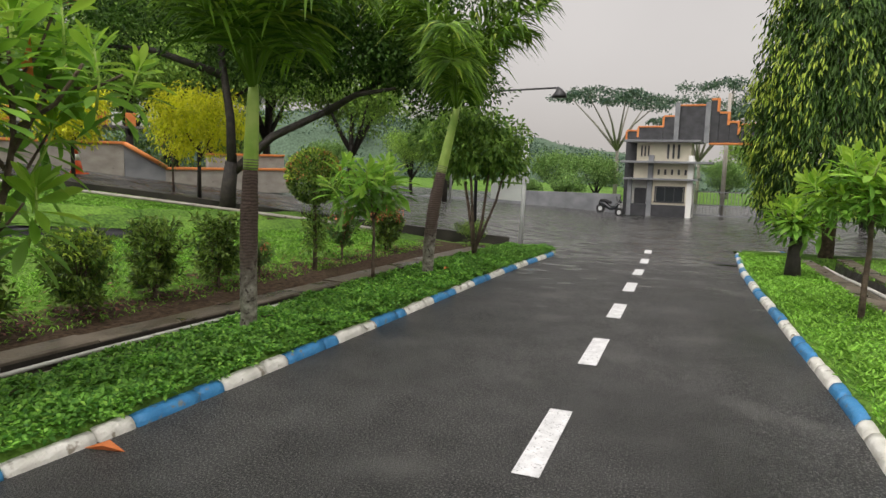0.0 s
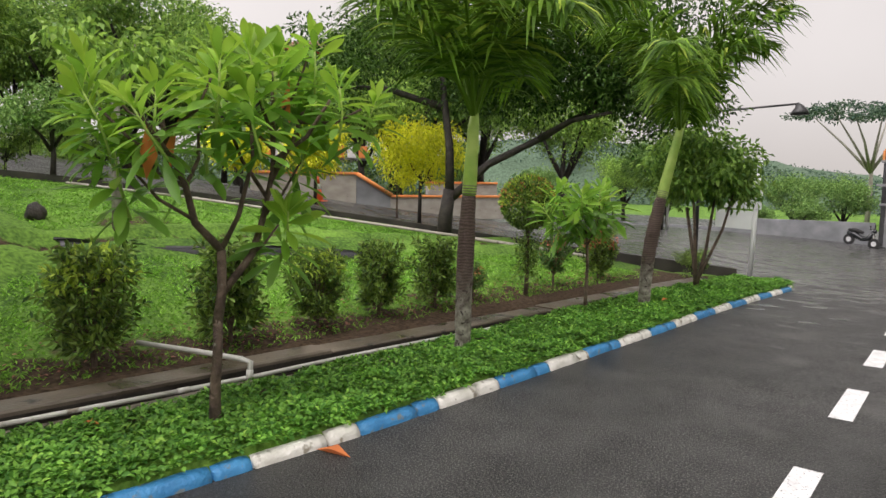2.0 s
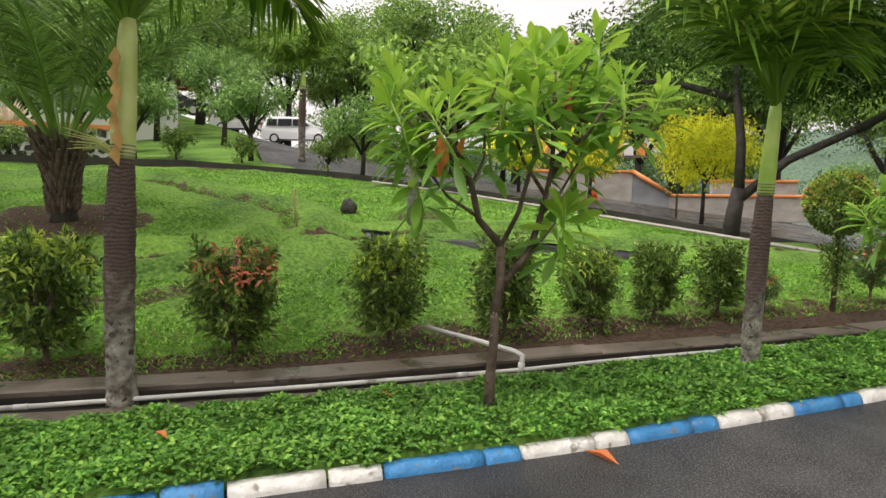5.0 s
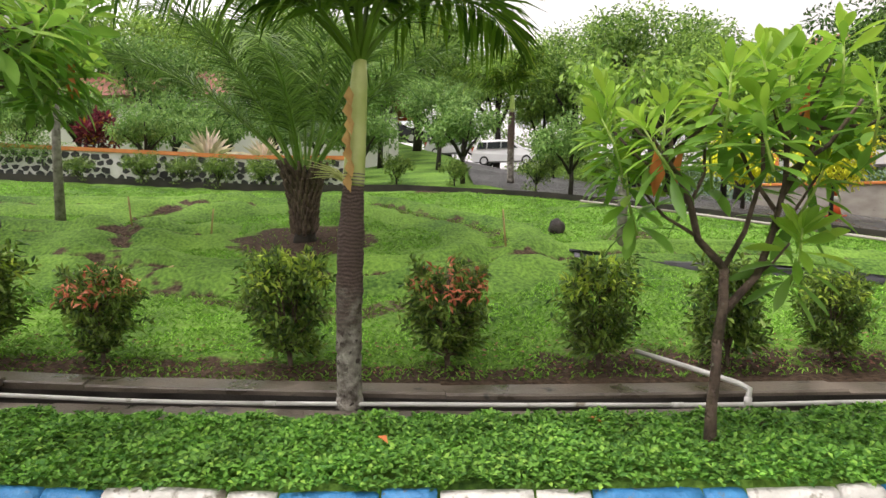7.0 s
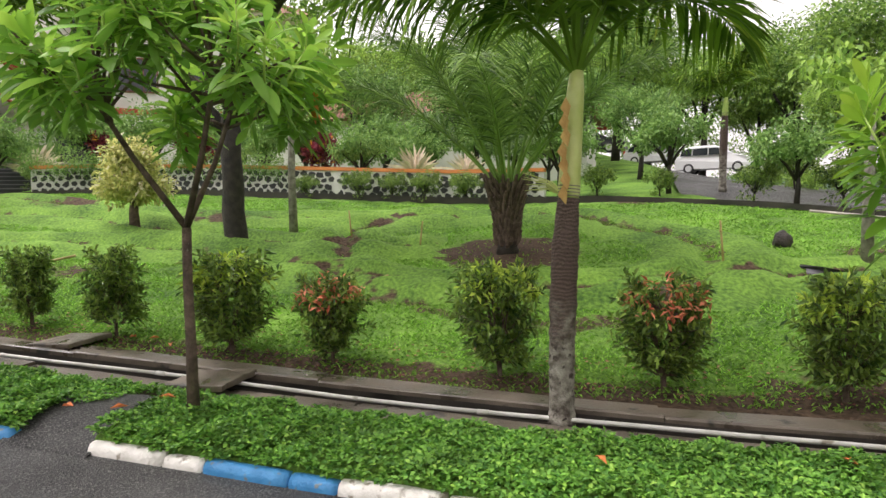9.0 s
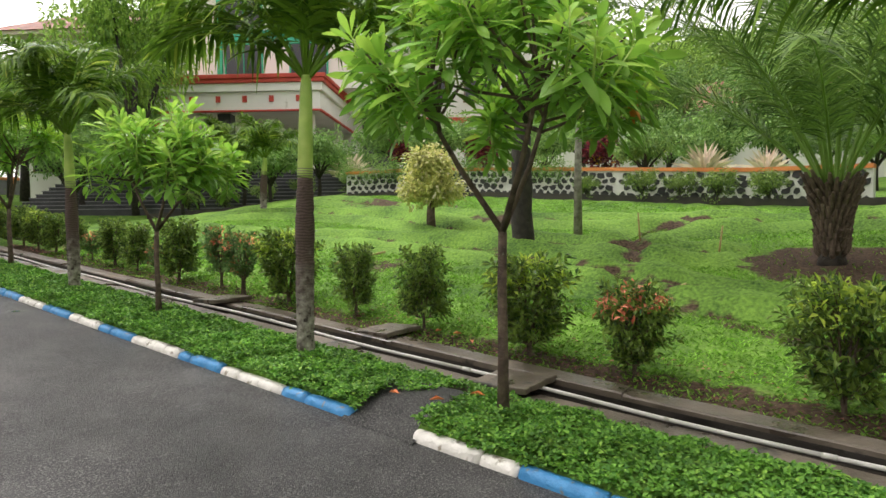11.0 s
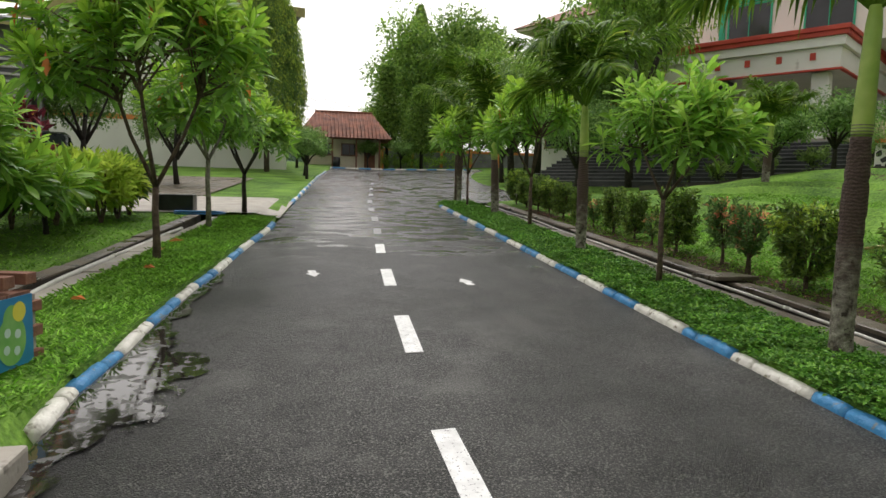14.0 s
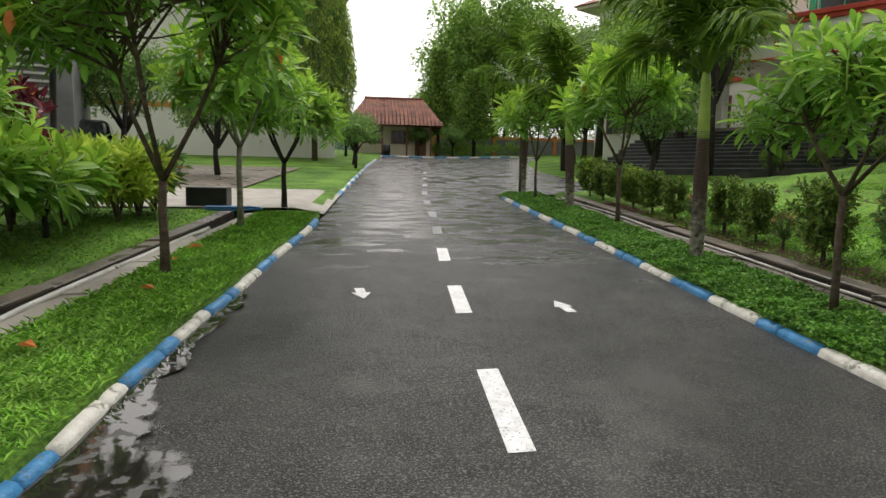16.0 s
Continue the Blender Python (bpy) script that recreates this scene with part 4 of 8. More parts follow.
# ---- puddle at the east kerb ----
def wet_margin():
    """Rain water standing along the east kerb, with grit showing through."""
    m = bpy.data.materials.new("gritty_rain_water")
    m.use_nodes = True
    n, l = m.node_tree.nodes, m.node_tree.links
    b = n["Principled BSDF"]
    tc = n.new("ShaderNodeTexCoord")
    nz = n.new("ShaderNodeTexNoise")
    nz.inputs["Scale"].default_value, nz.inputs["Detail"].default_value = 13.0, 10.0
    l.new(tc.outputs["Object"], nz.inputs["Vector"])
    r1 = n.new("ShaderNodeValToRGB")
    r1.color_ramp.elements[0].position, r1.color_ramp.elements[1].position = 0.5, 0.56
    r1.color_ramp.elements[0].color, r1.color_ramp.elements[1].color = (0.02, 0.018, 0.015, 1), (0.045, 0.043, 0.04, 1)
    l.new(nz.outputs[0], r1.inputs[0])
    l.new(r1.outputs[0], b.inputs["Base Color"])
    r2 = n.new("ShaderNodeMapRange")
    r2.inputs["From Min"].default_value, r2.inputs["From Max"].default_value = 0.54, 0.62
    r2.inputs["To Min"].default_value, r2.inputs["To Max"].default_value = 0.03, 0.5
    l.new(nz.outputs[0], r2.inputs[0])
    l.new(r2.outputs[0], b.inputs["Roughness"])
    b.inputs["Specular IOR Level"].default_value = 1.0
    bp = n.new("ShaderNodeBump")
    bp.inputs["Strength"].default_value, bp.inputs["Distance"].default_value = 0.05, 0.01
    l.new(nz.outputs[0], bp.inputs["Height"])
    l.new(bp.outputs[0], b.inputs["Normal"])
    rows = []
    for y in np.arange(-3.6, -9.2, -0.06):
        w = 0.42 + 0.2 * math.sin(y * 2.1) + 0.22 * noise.noise(Vector((y * 1.7, 3.1, 0))) + 0.1 * noise.noise(Vector((y * 4.3, 7.7, 0)))
        w *= step(-3.6, -4.4, y) * (1 - 0.72 * step(-6.6, -7.6, y)) * (1 - step(-8.6, -9.2, y))
        rows.append([(xe(y) + 0.01 - w * f, y, road_z(y) + z - 0.012 * max(0.0, 1 - w * f / 0.42)) for f, z in ((0, 0.004), (0.25, 0.004), (0.5, 0.004), (0.75, 0.004), (1.0, 0.003))])
    ob = strip("puddle", rows, m, "shallow gritty rain puddle along the kerb", "puddle")
    ob.data.attributes.new("depth", "FLOAT", "POINT").data.foreach_set("value", [d for row in rows for d in (1.0, 0.8, 0.55, 0.28, 0.0)])
    at = n.new("ShaderNodeAttribute")
    at.attribute_name = "depth"
    nb = n.new("ShaderNodeTexNoise")
    nb.inputs["Scale"].default_value, nb.inputs["Detail"].default_value = 4.5, 9.0
    l.new(tc.outputs["Object"], nb.inputs["Vector"])
    sm = n.new("ShaderNodeMath")
    sm.operation = "MULTIPLY_ADD"
    l.new(nb.outputs[0], sm.inputs[0])
    sm.inputs[1].default_value = 1.9
    l.new(at.outputs["Fac"], sm.inputs[2])
    al = n.new("ShaderNodeMapRange")
    al.inputs["From Min"].default_value, al.inputs["From Max"].default_value = 1.0, 1.2
    l.new(sm.outputs[0], al.inputs[0])
    l.new(al.outputs[0], b.inputs["Alpha"])


wet_margin()


# ---- plants ----
def palm_frond(r, top, a, elev, L, bend, per, leaf, width, sag, mat, parent, stalk=0.022, start=3, spread=0.9):
    """One arching frond: a tapering midrib with separate sagging leaflets on both sides."""
    m = 14
    p, ang = Vector(top), elev
    h = Vector((math.cos(a), math.sin(a), 0))
    spine = [p.copy()]
    for i in range(m):
        p = p + (h * math.cos(ang) + Vector((0, 0, math.sin(ang)))) * (L / m)
        ang -= bend * (0.35 + 1.3 * i / m) / m
        spine.append(p.copy())
    sv, sf = tube_data(spine, [stalk * (1 - 0.88 * i / m) + 0.002 for i in range(m + 1)], 5)
    side = h.cross(Vector((0, 0, 1)))
    bs, ds, ns, ls = [], [], [], []
    for i in range(start, m):
        for j in range(per):
            f = (i + j / per) / m
            q = spine[i].lerp(spine[i + 1], j / per)
            tang = (spine[i + 1] - spine[i]).normalized()
            nrm = side.cross(tang).normalized()
            if nrm.z < 0:
                nrm = -nrm
            for w in (-1, 1):
                bs.append(q)
                ds.append(side * w * spread + tang * (0.55 + 0.45 * f + 0.16 * r.normal()) + nrm * (0.18 + 0.3 * r.normal()))
                ns.append(nrm + side * w * -0.35 + Vector(r.normal(size=3) * 0.15))
                ls.append(leaf * (1 - (2 * f - 1.02) ** 2 * 0.7) * (0.85 + 0.3 * r.random()))
    n = len(bs)
    lv, lf = strip_leaves(np.array(bs), np.array(ds), np.array(ns), np.array(ls), width * (0.8 + 0.4 * r.random(n)), sag * (0.6 + 0.8 * r.random(n)))
    v = [tuple(q) for q in sv] + [tuple(q) for q in lv]
    f = list(sf) + [tuple(int(i) + len(sv) for i in q) for q in lf]
    return mesh_object("frond", v, f, M[mat], parent)


def manila_palm(x, y, z, trunk_h, shaft_h, radius, fronds, frond_len, seed, lean=(0, 0), label="", pale=False, up=0.6):
    """Feather palm: ringed trunk, smooth green crownshaft, arching fronds."""
    r = rng(seed)
    root = empty("palm_tree", Matrix.Translation((x, y, z)), label or "slender palm with ringed trunk and green crownshaft", "palm tree", "palms along the kerb")
    pts, rad = [], []
    n = 46
    for k in range(n + 1):
        f = k / n
        pts.append((lean[0] * f * f, lean[1] * f * f, trunk_h * f))
        rad.append(radius * float(np.interp(f, (0, 0.06, 0.3, 0.75, 1.0), (1.12, 0.98, 1.0, 1.06, 0.82))) * (1 + 0.03 * r.normal()))
    pts[0] = (0, 0, -0.08)
    tube("trunk", pts, rad, M["palm_trunk"], root, 16, "ringed trunk, grey at the foot")
    t = Vector(pts[-1])
    d = (t - Vector(pts[-3])).normalized()
    sh = [t + d * shaft_h * f for f in (0, 0.05, 0.3, 0.6, 0.85, 1.0)]
    tube("crownshaft", sh, [radius * k for k in (0.8, 0.86, 0.82, 0.74, 0.66, 0.5)], M["shaft_pale"] if pale else M["shaft"], root, 14)
    for k in range(4):
        q = t + d * (0.012 + 0.022 * k)
        tube("leaf_scar", [q, q + d * 0.008], [radius * 0.865] * 2, M["palm_grey"], root, 14, "pale leaf-scar ring")
    if pale:
        for k in range(7):
            a = -0.35 + 0.12 * r.normal()
            zz = trunk_h + shaft_h * (0.0 + 0.11 * k)
            v, f = leaves_data(np.array([[lean[0] + radius * 0.88 * math.cos(a), lean[1] + radius * 0.88 * math.sin(a), zz + 0.1]]), np.array([[0.2, 0.08, -1.0]]), np.array([[math.cos(a), math.sin(a), 0.1]]), 0.15, 0.07, 0.5)
            np_mesh("dry_sheath", v, f, M["husk"], root, "peeling dry orange sheath")
        data = []
        for k in range(16):
            e = Vector((-0.05 + 0.05 * r.normal(), -0.2 - 0.14 * r.random(), 0.02 + 0.2 * r.random()))
            data.append(tube_data([t, t + e * 0.5 + Vector((0, 0, 0.04)), t + e], [0.005, 0.004, 0.002], 4))
        v, f = merge(*data)
        mesh_object("flower_stalk", v, f, M["shaft_pale"], root, "pale green branching flower stalk")
    top = sh[-1] - d * 0.04
    for k in range(fronds):
        a = 2.399 * k + 0.25 * r.normal()
        high = (1.35, 1.0, 0.72, 1.18)[k % 4]
        palm_frond(r, top, a, high + 0.08 * r.normal() + (up - 0.6), frond_len * (0.85 + 0.25 * r.random()), 1.55 + 0.35 * r.normal(), 7, frond_len * 0.33, 0.036, 0.5, "frond", root)
    return root


def shoot_meshes(young, mature, count, L, W, seed, stem=0.36, n=24):
    """Leafy shoots: long leaves set spirally round a green stem, upright at the tip, drooping below."""
    out = []
    for q in range(count):
        r = rng(seed + q)
        V, Fc, idx = [], [], []
        sv, sf = tube_data([(0, 0, -stem), (0.01 * r.normal(), 0.01 * r.normal(), -stem * 0.5), (0, 0, 0)], [0.009, 0.008, 0.005], 5)
        V += [np.array(p) for p in sv]
        Fc += list(sf)
        idx += [2] * len(sf)
        for i in range(n):
            f = i / (n - 1)
            a = i * 2.399 + 0.25 * r.normal()
            el = -0.25 + 1.3 * f ** 1.3 + 0.2 * r.normal()
            d = np.array([math.cos(a) * math.cos(el), math.sin(a) * math.cos(el), math.sin(el)])
            base = np.array([0, 0, -stem * (1 - f) ** 1.15 * 0.95]) + d * 0.008
            ln = L * (1.02 - 0.42 * max(0, f - 0.55) / 0.45) * (0.78 + 0.4 * r.random()) * (0.8 + 0.2 * min(1, f * 5))
            wd = W * (0.85 + 0.3 * r.random()) * (0.75 + 0.25 * ln / L)
            s = unit(np.cross(d, np.array([0, 0, 1.0]) + 0.25 * r.normal(size=3)))
            nn = np.cross(s, d)
            sag = 0.3 * (1 - 0.75 * f) * (0.4 + r.random())
            o = len(V)
            for t, w in ((0.0, 0.1), (0.14, 0.2), (0.38, 0.68), (0.62, 1.0), (0.82, 0.82), (0.94, 0.4), (1.0, 0.04)):
                c = base + d * ln * t - np.array([0, 0, 1]) * ln * sag * t * t
                V += [c - s * wd * w / 2 + nn * wd * w * 0.16, c, c + s * wd * w / 2 + nn * wd * w * 0.16]
            for k in range(6):
                b = o + 3 * k
                Fc += [(b, b + 1, b + 4, b + 3), (b + 1, b + 2, b + 5, b + 4)]
                idx += [0 if f > 0.42 else 1] * 2
        me = bpy.data.meshes.new("leafy_shoot")
        me.from_pydata([tuple(p) for p in V], [], Fc)
        for m in (young, mature, M["shaft"]):
            me.materials.append(m)
        me.polygons.foreach_set("material_index", idx)
        me.polygons.foreach_set("use_smooth", [True] * len(me.polygons))
        me.update()
        out.append(me)
    return out


ROS_BRIGHT = shoot_meshes(M["plumeria"], M["plumeria_mature"], 5, 0.27, 0.06, 100, n=30)
ROS_GREEN = shoot_meshes(M["plumeria_dark"], M["plumeria_mature"], 5, 0.25, 0.058, 130, n=28)


def broadleaf_tree(x, y, z, fork, height, spread, tips, seed, meshes, size=1.0, stem=0.035, mat="trunk", label="", forks=3, orange=0, name="frangipani_tree", group="young trees along the road", lean=(0, 0), per_tip=2, frame_of=None):
    """Young tree: single stem, ascending branches, a whorl of long leaves on each tip."""
    r = rng(seed)
    root = empty(name, Matrix.Translation((x, y, z)), label or "young tree with whorls of long glossy green leaves", "tree", group)
    fk = Vector((lean[0], lean[1], fork))
    tube("trunk", [(0, 0, -0.1), (lean[0] * 0.2, lean[1] * 0.2, fork * 0.35), (lean[0] * 0.6 + 0.012, lean[1] * 0.6, fork * 0.7), fk], [stem * 1.35, stem * 1.05, stem * 0.95, stem * 0.9], M[mat], root, 9)
    ends = []
    a0 = r.random() * 6.28
    if frame_of:
        # given limbs: points across (along the road), in depth, and up
        for pts, r0, r1, leafy in frame_of:
            P = [Vector((0.255 * w - 0.966 * g, 0.966 * w + 0.255 * g, h + 0.12 * max(0.0, h - 1.2))) for w, g, h in pts]
            n = len(P) - 1
            tube("limb", P, [r0 + (r1 - r0) * k / n for k in range(n + 1)], M[mat], root, 8)
            if leafy:
                ends.append((P[-1], (P[-1] - P[-2]).normalized()))
        forks = 0
    for k in range(forks):
        a = a0 + 2 * math.pi * k / forks + 0.3 * r.normal()
        out = spread * (0.28 + 0.14 * r.random())
        p1 = fk + Vector((math.cos(a) * out * 0.45, math.sin(a) * out * 0.45, (height - fork) * 0.26))
        p2 = fk + Vector((math.cos(a) * out * 0.85, math.sin(a) * out * 0.85, (height - fork) * (0.52 + 0.1 * r.random())))
        tube("limb", [fk, p1, p2], [stem * 0.7, stem * 0.55, stem * 0.42], M[mat], root, 7)
        sub = max(2, round(tips * 1.25 / forks))
        for j in range(sub):
            b = a + (j - (sub - 1) / 2) * 1.9 / sub * 1.3 + 0.25 * r.normal()
            f = r.random()
            o = spread * (0.12 + 0.36 * f)
            q = Vector((fk.x + math.cos(b) * (o + out * 0.25), fk.y + math.sin(b) * (o + out * 0.25), fork + (height - fork) * max(0.6, 0.97 - 0.45 * f * f * r.random() - 0.2 * f + 0.05 * r.normal())))
            st = p1.lerp(p2, 0.45 + 0.55 * r.random())
            mid = st.lerp(q, 0.5) + Vector((0, 0, -0.05))
            tube("branch", [st, mid, q], [stem * 0.36, stem * 0.27, stem * 0.18], M[mat], root, 6)
            ends.append((q, (q - mid).normalized()))
    for k, (q, d) in enumerate(ends):
        for g in range(per_tip):
            ob = new("leafy_shoot", meshes[int(r.integers(len(meshes)))])
            ob.parent = root
            t = (d * 0.6 + Vector((0, 0, 0.8)) + Vector(r.normal(size=3) * 0.25)).normalized()
            sc = size * (0.85 + 0.35 * r.random()) * (1, 0.8)[g]
            ob.matrix_basis = Matrix.Translation(q + d * 0.1 - d * 0.2 * g + Vector(r.normal(size=3) * 0.05 * g)) @ t.to_track_quat("Z", "Y").to_matrix().to_4x4() @ Matrix.Rotation(r.random() * 6.28, 4, "Z") @ Matrix.Scale(sc, 4)
    for k in range(orange):
        q, d = ends[int(r.integers(len(ends)))]
        v, f = leaves_data(np.array([[q.x + 0.05 * r.normal(), q.y + 0.05 * r.normal(), q.z - 0.05]]), np.array([[0.15 * r.normal(), 0.15 * r.normal(), -1.0]]), np.array([[r.normal(), r.normal(), 0.1]]), 0.28, 0.085, 0.3)
        np_mesh("dying_leaf", v, f, M["orange_leaf"], root, "hanging orange dying leaf")
    return root


def shrub(seed, h, w, mat, tip=None, tips=0, stem_h=0.17, shape="egg", leaf=0.078, count=3200, name="shrub", label="", stems=4):
    """Shrub on thin stems: sprays of small leaves on many twigs, with gaps between the sprays."""
    r = rng(seed)
    root = empty(name, Matrix.Identity(4), label, "shrub", "shrubs along the drain")
    data, B, D, N = [], [], [], []
    for k in range(stems):
        a = 2 * math.pi * k / stems + r.random()
        e = Vector((math.cos(a) * w * 0.2, math.sin(a) * w * 0.2, h * (0.8 + 0.12 * r.random())))
        data.append(tube_data([(0.012 * r.normal(), 0.012 * r.normal(), -0.05), (e.x * 0.12, e.y * 0.12, stem_h), (e.x * 0.55, e.y * 0.55, h * 0.55), e], [0.015, 0.012, 0.008, 0.004], 5))
    twigs = max(30, count // 32)
    for k in range(twigs):
        q = ((k + r.random()) / twigs) ** 0.9
        z0 = stem_h + (h - stem_h) * q
        prof = {"egg": math.sin(min(1, q * 0.95 + 0.22) * math.pi * 0.7), "cyl": 0.95 - 0.3 * abs(q - 0.5)}.get(shape, 1.05 - 0.8 * q)
        a = k * 2.399 + 0.5 * r.normal()
        reach = w / 2 * prof * (0.5 + 0.75 * r.random())
        o = Vector((math.cos(a), math.sin(a), 0))
        s0 = o * reach * 0.2 + Vector((0, 0, max(stem_h * 0.8, z0 - 0.1 - 0.1 * r.random())))
        e = o * reach + Vector((0, 0, min(h * 1.03, z0 + 0.05 * r.normal() + 0.02)))
        data.append(tube_data([s0, s0.lerp(e, 0.55) - Vector((0, 0, 0.015)), e], [0.005, 0.004, 0.002], 4))
        tw = np.array((e - s0).normalized())
        for j in range(24):
            f = 0.3 + 0.75 * j / 23
            p = np.array(s0.lerp(e, f)) + 0.012 * r.normal(size=3)
            b = j * 2.399
            side = unit(np.cross(tw, np.array([math.cos(b), math.sin(b), 0.4])))
            B.append(p)
            D.append(unit(side + tw * 0.75 + 0.25 * r.normal(size=3) + np.array([0, 0, 0.1])))
            N.append(unit(np.array([0, 0, 1.0]) + 0.6 * r.normal(size=3)))
    v, f = merge(*data)
    mesh_object("stem_frame", v, f, M["trunk"], root, "thin brown stems")
    n = len(B)
    v, f = leaves_data(np.array(B), np.array(D), np.array(N), leaf * (0.7 + 0.6 * r.random(n)), leaf * 0.36 * (0.8 + 0.4 * r.random(n)), 0.25, 0.12)
    stuff(np_mesh("foliage", v, f, M[mat], root))
    if tip:
        c = []
        for k in range(int(tips * 1.5)):
            a = r.random() * 6.28
            d = w * 0.46 * math.sqrt(r.random())
            c.append((d * math.cos(a), d * math.sin(a), h * (1.02 - 0.2 * r.random() * r.random() - 0.2 * (d / (w * 0.42)) ** 2)))
        v, f = clump_leaves(r, c, 0.05, 8, leaf, leaf * 0.36)
        stuff(np_mesh("shoot_cover", v, f, M[tip], root, "fresh red and orange shoots" if tip == "red_tip" else "fresh yellow-green shoots"))
    return root


def place(ob, x, y, z, rz=0, s=1.0, sz=None):
    return copy_thing(ob, Matrix.Translation((x, y, z)) @ Matrix.Rotation(radians(rz), 4, "Z") @ Matrix.Diagonal((s, s, sz or s, 1)))


SH = [shrub(201, 0.9, 0.7, "shrub", "red_tip", 20, label="clipped green shrub with red young shoots beside the drain"),
      shrub(202, 0.92, 0.72, "shrub", "yellow_tip", 30, label="clipped green shrub with yellow-green top beside the drain"),
      shrub(203, 0.85, 0.58, "shrub", None, 0, label="dense dark green shrub beside the drain", shape="cyl", count=3000),
      shrub(204, 0.8, 0.5, "shrub_light", "red_tip", 4, label="sparse yellowish shrub with open stems", count=1300, stem_h=0.25)]
hedge = ((5.62, 2, 0.95, 0.08), (4.79, 2, 0.95, 0.08), (4.0, 1, 0.88, 0.05), (3.12, 2, 1.05, 0.05), (2.07, 1, 1.0, 0.05), (0.86, 0, 1.05, 0.08), (-0.41, 1, 1.12, 0.12), (-1.92, 0, 0.98, 0.1), (-2.95, 1, 1.15, 0.08), (-4.33, 2, 1.1, 0.2),
         (-5.4, 2, 0.98, 0.22), (-6.55, 1, 1.12, 0.12), (-7.5, 3, 1.1, 0.1), (-8.1, 3, 1.15, 0.15), (-9.1, 2, 1.2, 0.05), (-9.9, 3, 0.8, 0.1), (-10.5, 2, 1.1, 0.1), (-11.3, 2, 1.15, 0.1), (-12.2, 3, 0.9, 0.1), (-12.9, 2, 1.05, 0.1),
         (-13.8, 2, 1.1, 0.1), (-14.7, 1, 1.1, 0.1), (-15.5, 2, 1.2, 0.1), (-16.4, 2, 1.1, 0.1), (-17.3, 1, 1.2, 0.1), (6.3, 3, 0.6, 0.1), (8.1, 3, 0.9, 0.1), (9.4, 0, 0.9, 0.1))
rh = rng(77)
for y, k, s, du in hedge:
    u = 2.06 + du
    x = xk(y) - u
    far = 0.78 if y < -9.5 else 0.93
    place(SH[k], x, y, land(x, y) - 0.01, rh.random() * 360, s * far * (0.9 + 0.2 * rh.random()), s * far * (0.95 + 0.1 * rh.random()))
for o in SH:
    for q in list(o.children_recursive) + [o]:
        bpy.data.objects.remove(q)


def topiary(x, y, z):
    r = rng(311)
    root = empty("topiary", Matrix.Translation((x, y, z)), "shrub clipped to a round ball with orange-red tips", "topiary")
    tube("stem", [(0, 0, -0.05), (0.01, 0, 0.5), (0, 0.01, 1.1)], [0.03, 0.026, 0.02], M["trunk"], root, 8)
    n = 5200
    o = unit(r.normal(size=(n, 3)))
    p = o * (0.335 * (0.86 + 0.14 * r.random((n, 1)))) + np.array([0, 0, 1.2])
    v, f = leaves_data(p, unit(o + 0.7 * r.normal(size=(n, 3))), o + 0.3 * r.normal(size=(n, 3)), 0.05, 0.024, 0.2)
    stuff(np_mesh("ball", v, f, M["shrub"], root, "dense green leaf ball"))
    sel = (o[:, 2] > -0.2) & (r.random(n) < 0.11)
    v, f = leaves_data(p[sel] * np.array([1.04, 1.04, 1.0]), o[sel], unit(r.normal(size=(sel.sum(), 3))), 0.045, 0.02, 0.2)
    stuff(np_mesh("shoot_cover", v, f, M["red_tip"], root, "orange-red young shoots"))
    sel = (o[:, 2] > -0.1) & (r.random(n) < 0.34)
    v, f = leaves_data(p[sel] * np.array([1.04, 1.04, 1.0]), o[sel], unit(r.normal(size=(sel.sum(), 3))), 0.045, 0.02, 0.2)
    stuff(np_mesh("yellow_cover", v, f, M["yellow_tip"], root, "yellow-green young shoots"))
    c = [(0.14 * math.cos(k * 2.4) * r.random(), 0.14 * math.sin(k * 2.4) * r.random(), 0.3 + 0.5 * k / 14) for k in range(14)]
    v, f = clump_leaves(r, c, 0.13, 60, 0.05, 0.022)
    stuff(np_mesh("lower_foliage", v, f, M["shrub"], root))


topiary(-4.33, 7.1, land(-4.33, 7.1))

manila_palm(-3.3, 4.37, 0.1, 1.32, 0.68, 0.07, 13, 1.75, 401, (0.03, 0.02), pale=False, up=0.75)
manila_palm(-2.95, 7.55, 0.08, 1.3, 0.85, 0.074, 13, 1.8, 402, (0.12, 0.1), up=0.7)
manila_palm(-4.56, 0.06, 0.1, 1.52, 0.86, 0.088, 13, 2.0, 403, (-0.03, 0.06), "palm with dark ringed trunk and pale peeling crownshaft", pale=True, up=0.75)
manila_palm(-4.6, -4.65, 0.33, 1.62, 0.92, 0.083, 13, 1.75, 404, (0.0, 0.03), up=0.7)
manila_palm(-5.25, -9.6, 0.6, 1.45, 0.75, 0.08, 12, 1.75, 405, (0.03, 0.03), up=0.7)
manila_palm(-6.1, -15.0, 0.95, 1.3, 0.8, 0.09, 10, 1.9, 406, (0.05, 0.0), up=0.7)
manila_palm(-6.6, -19.0, 1.2, 1.6, 0.9, 0.09, 10, 2.2, 407, (0.0, 0.1), up=0.7)

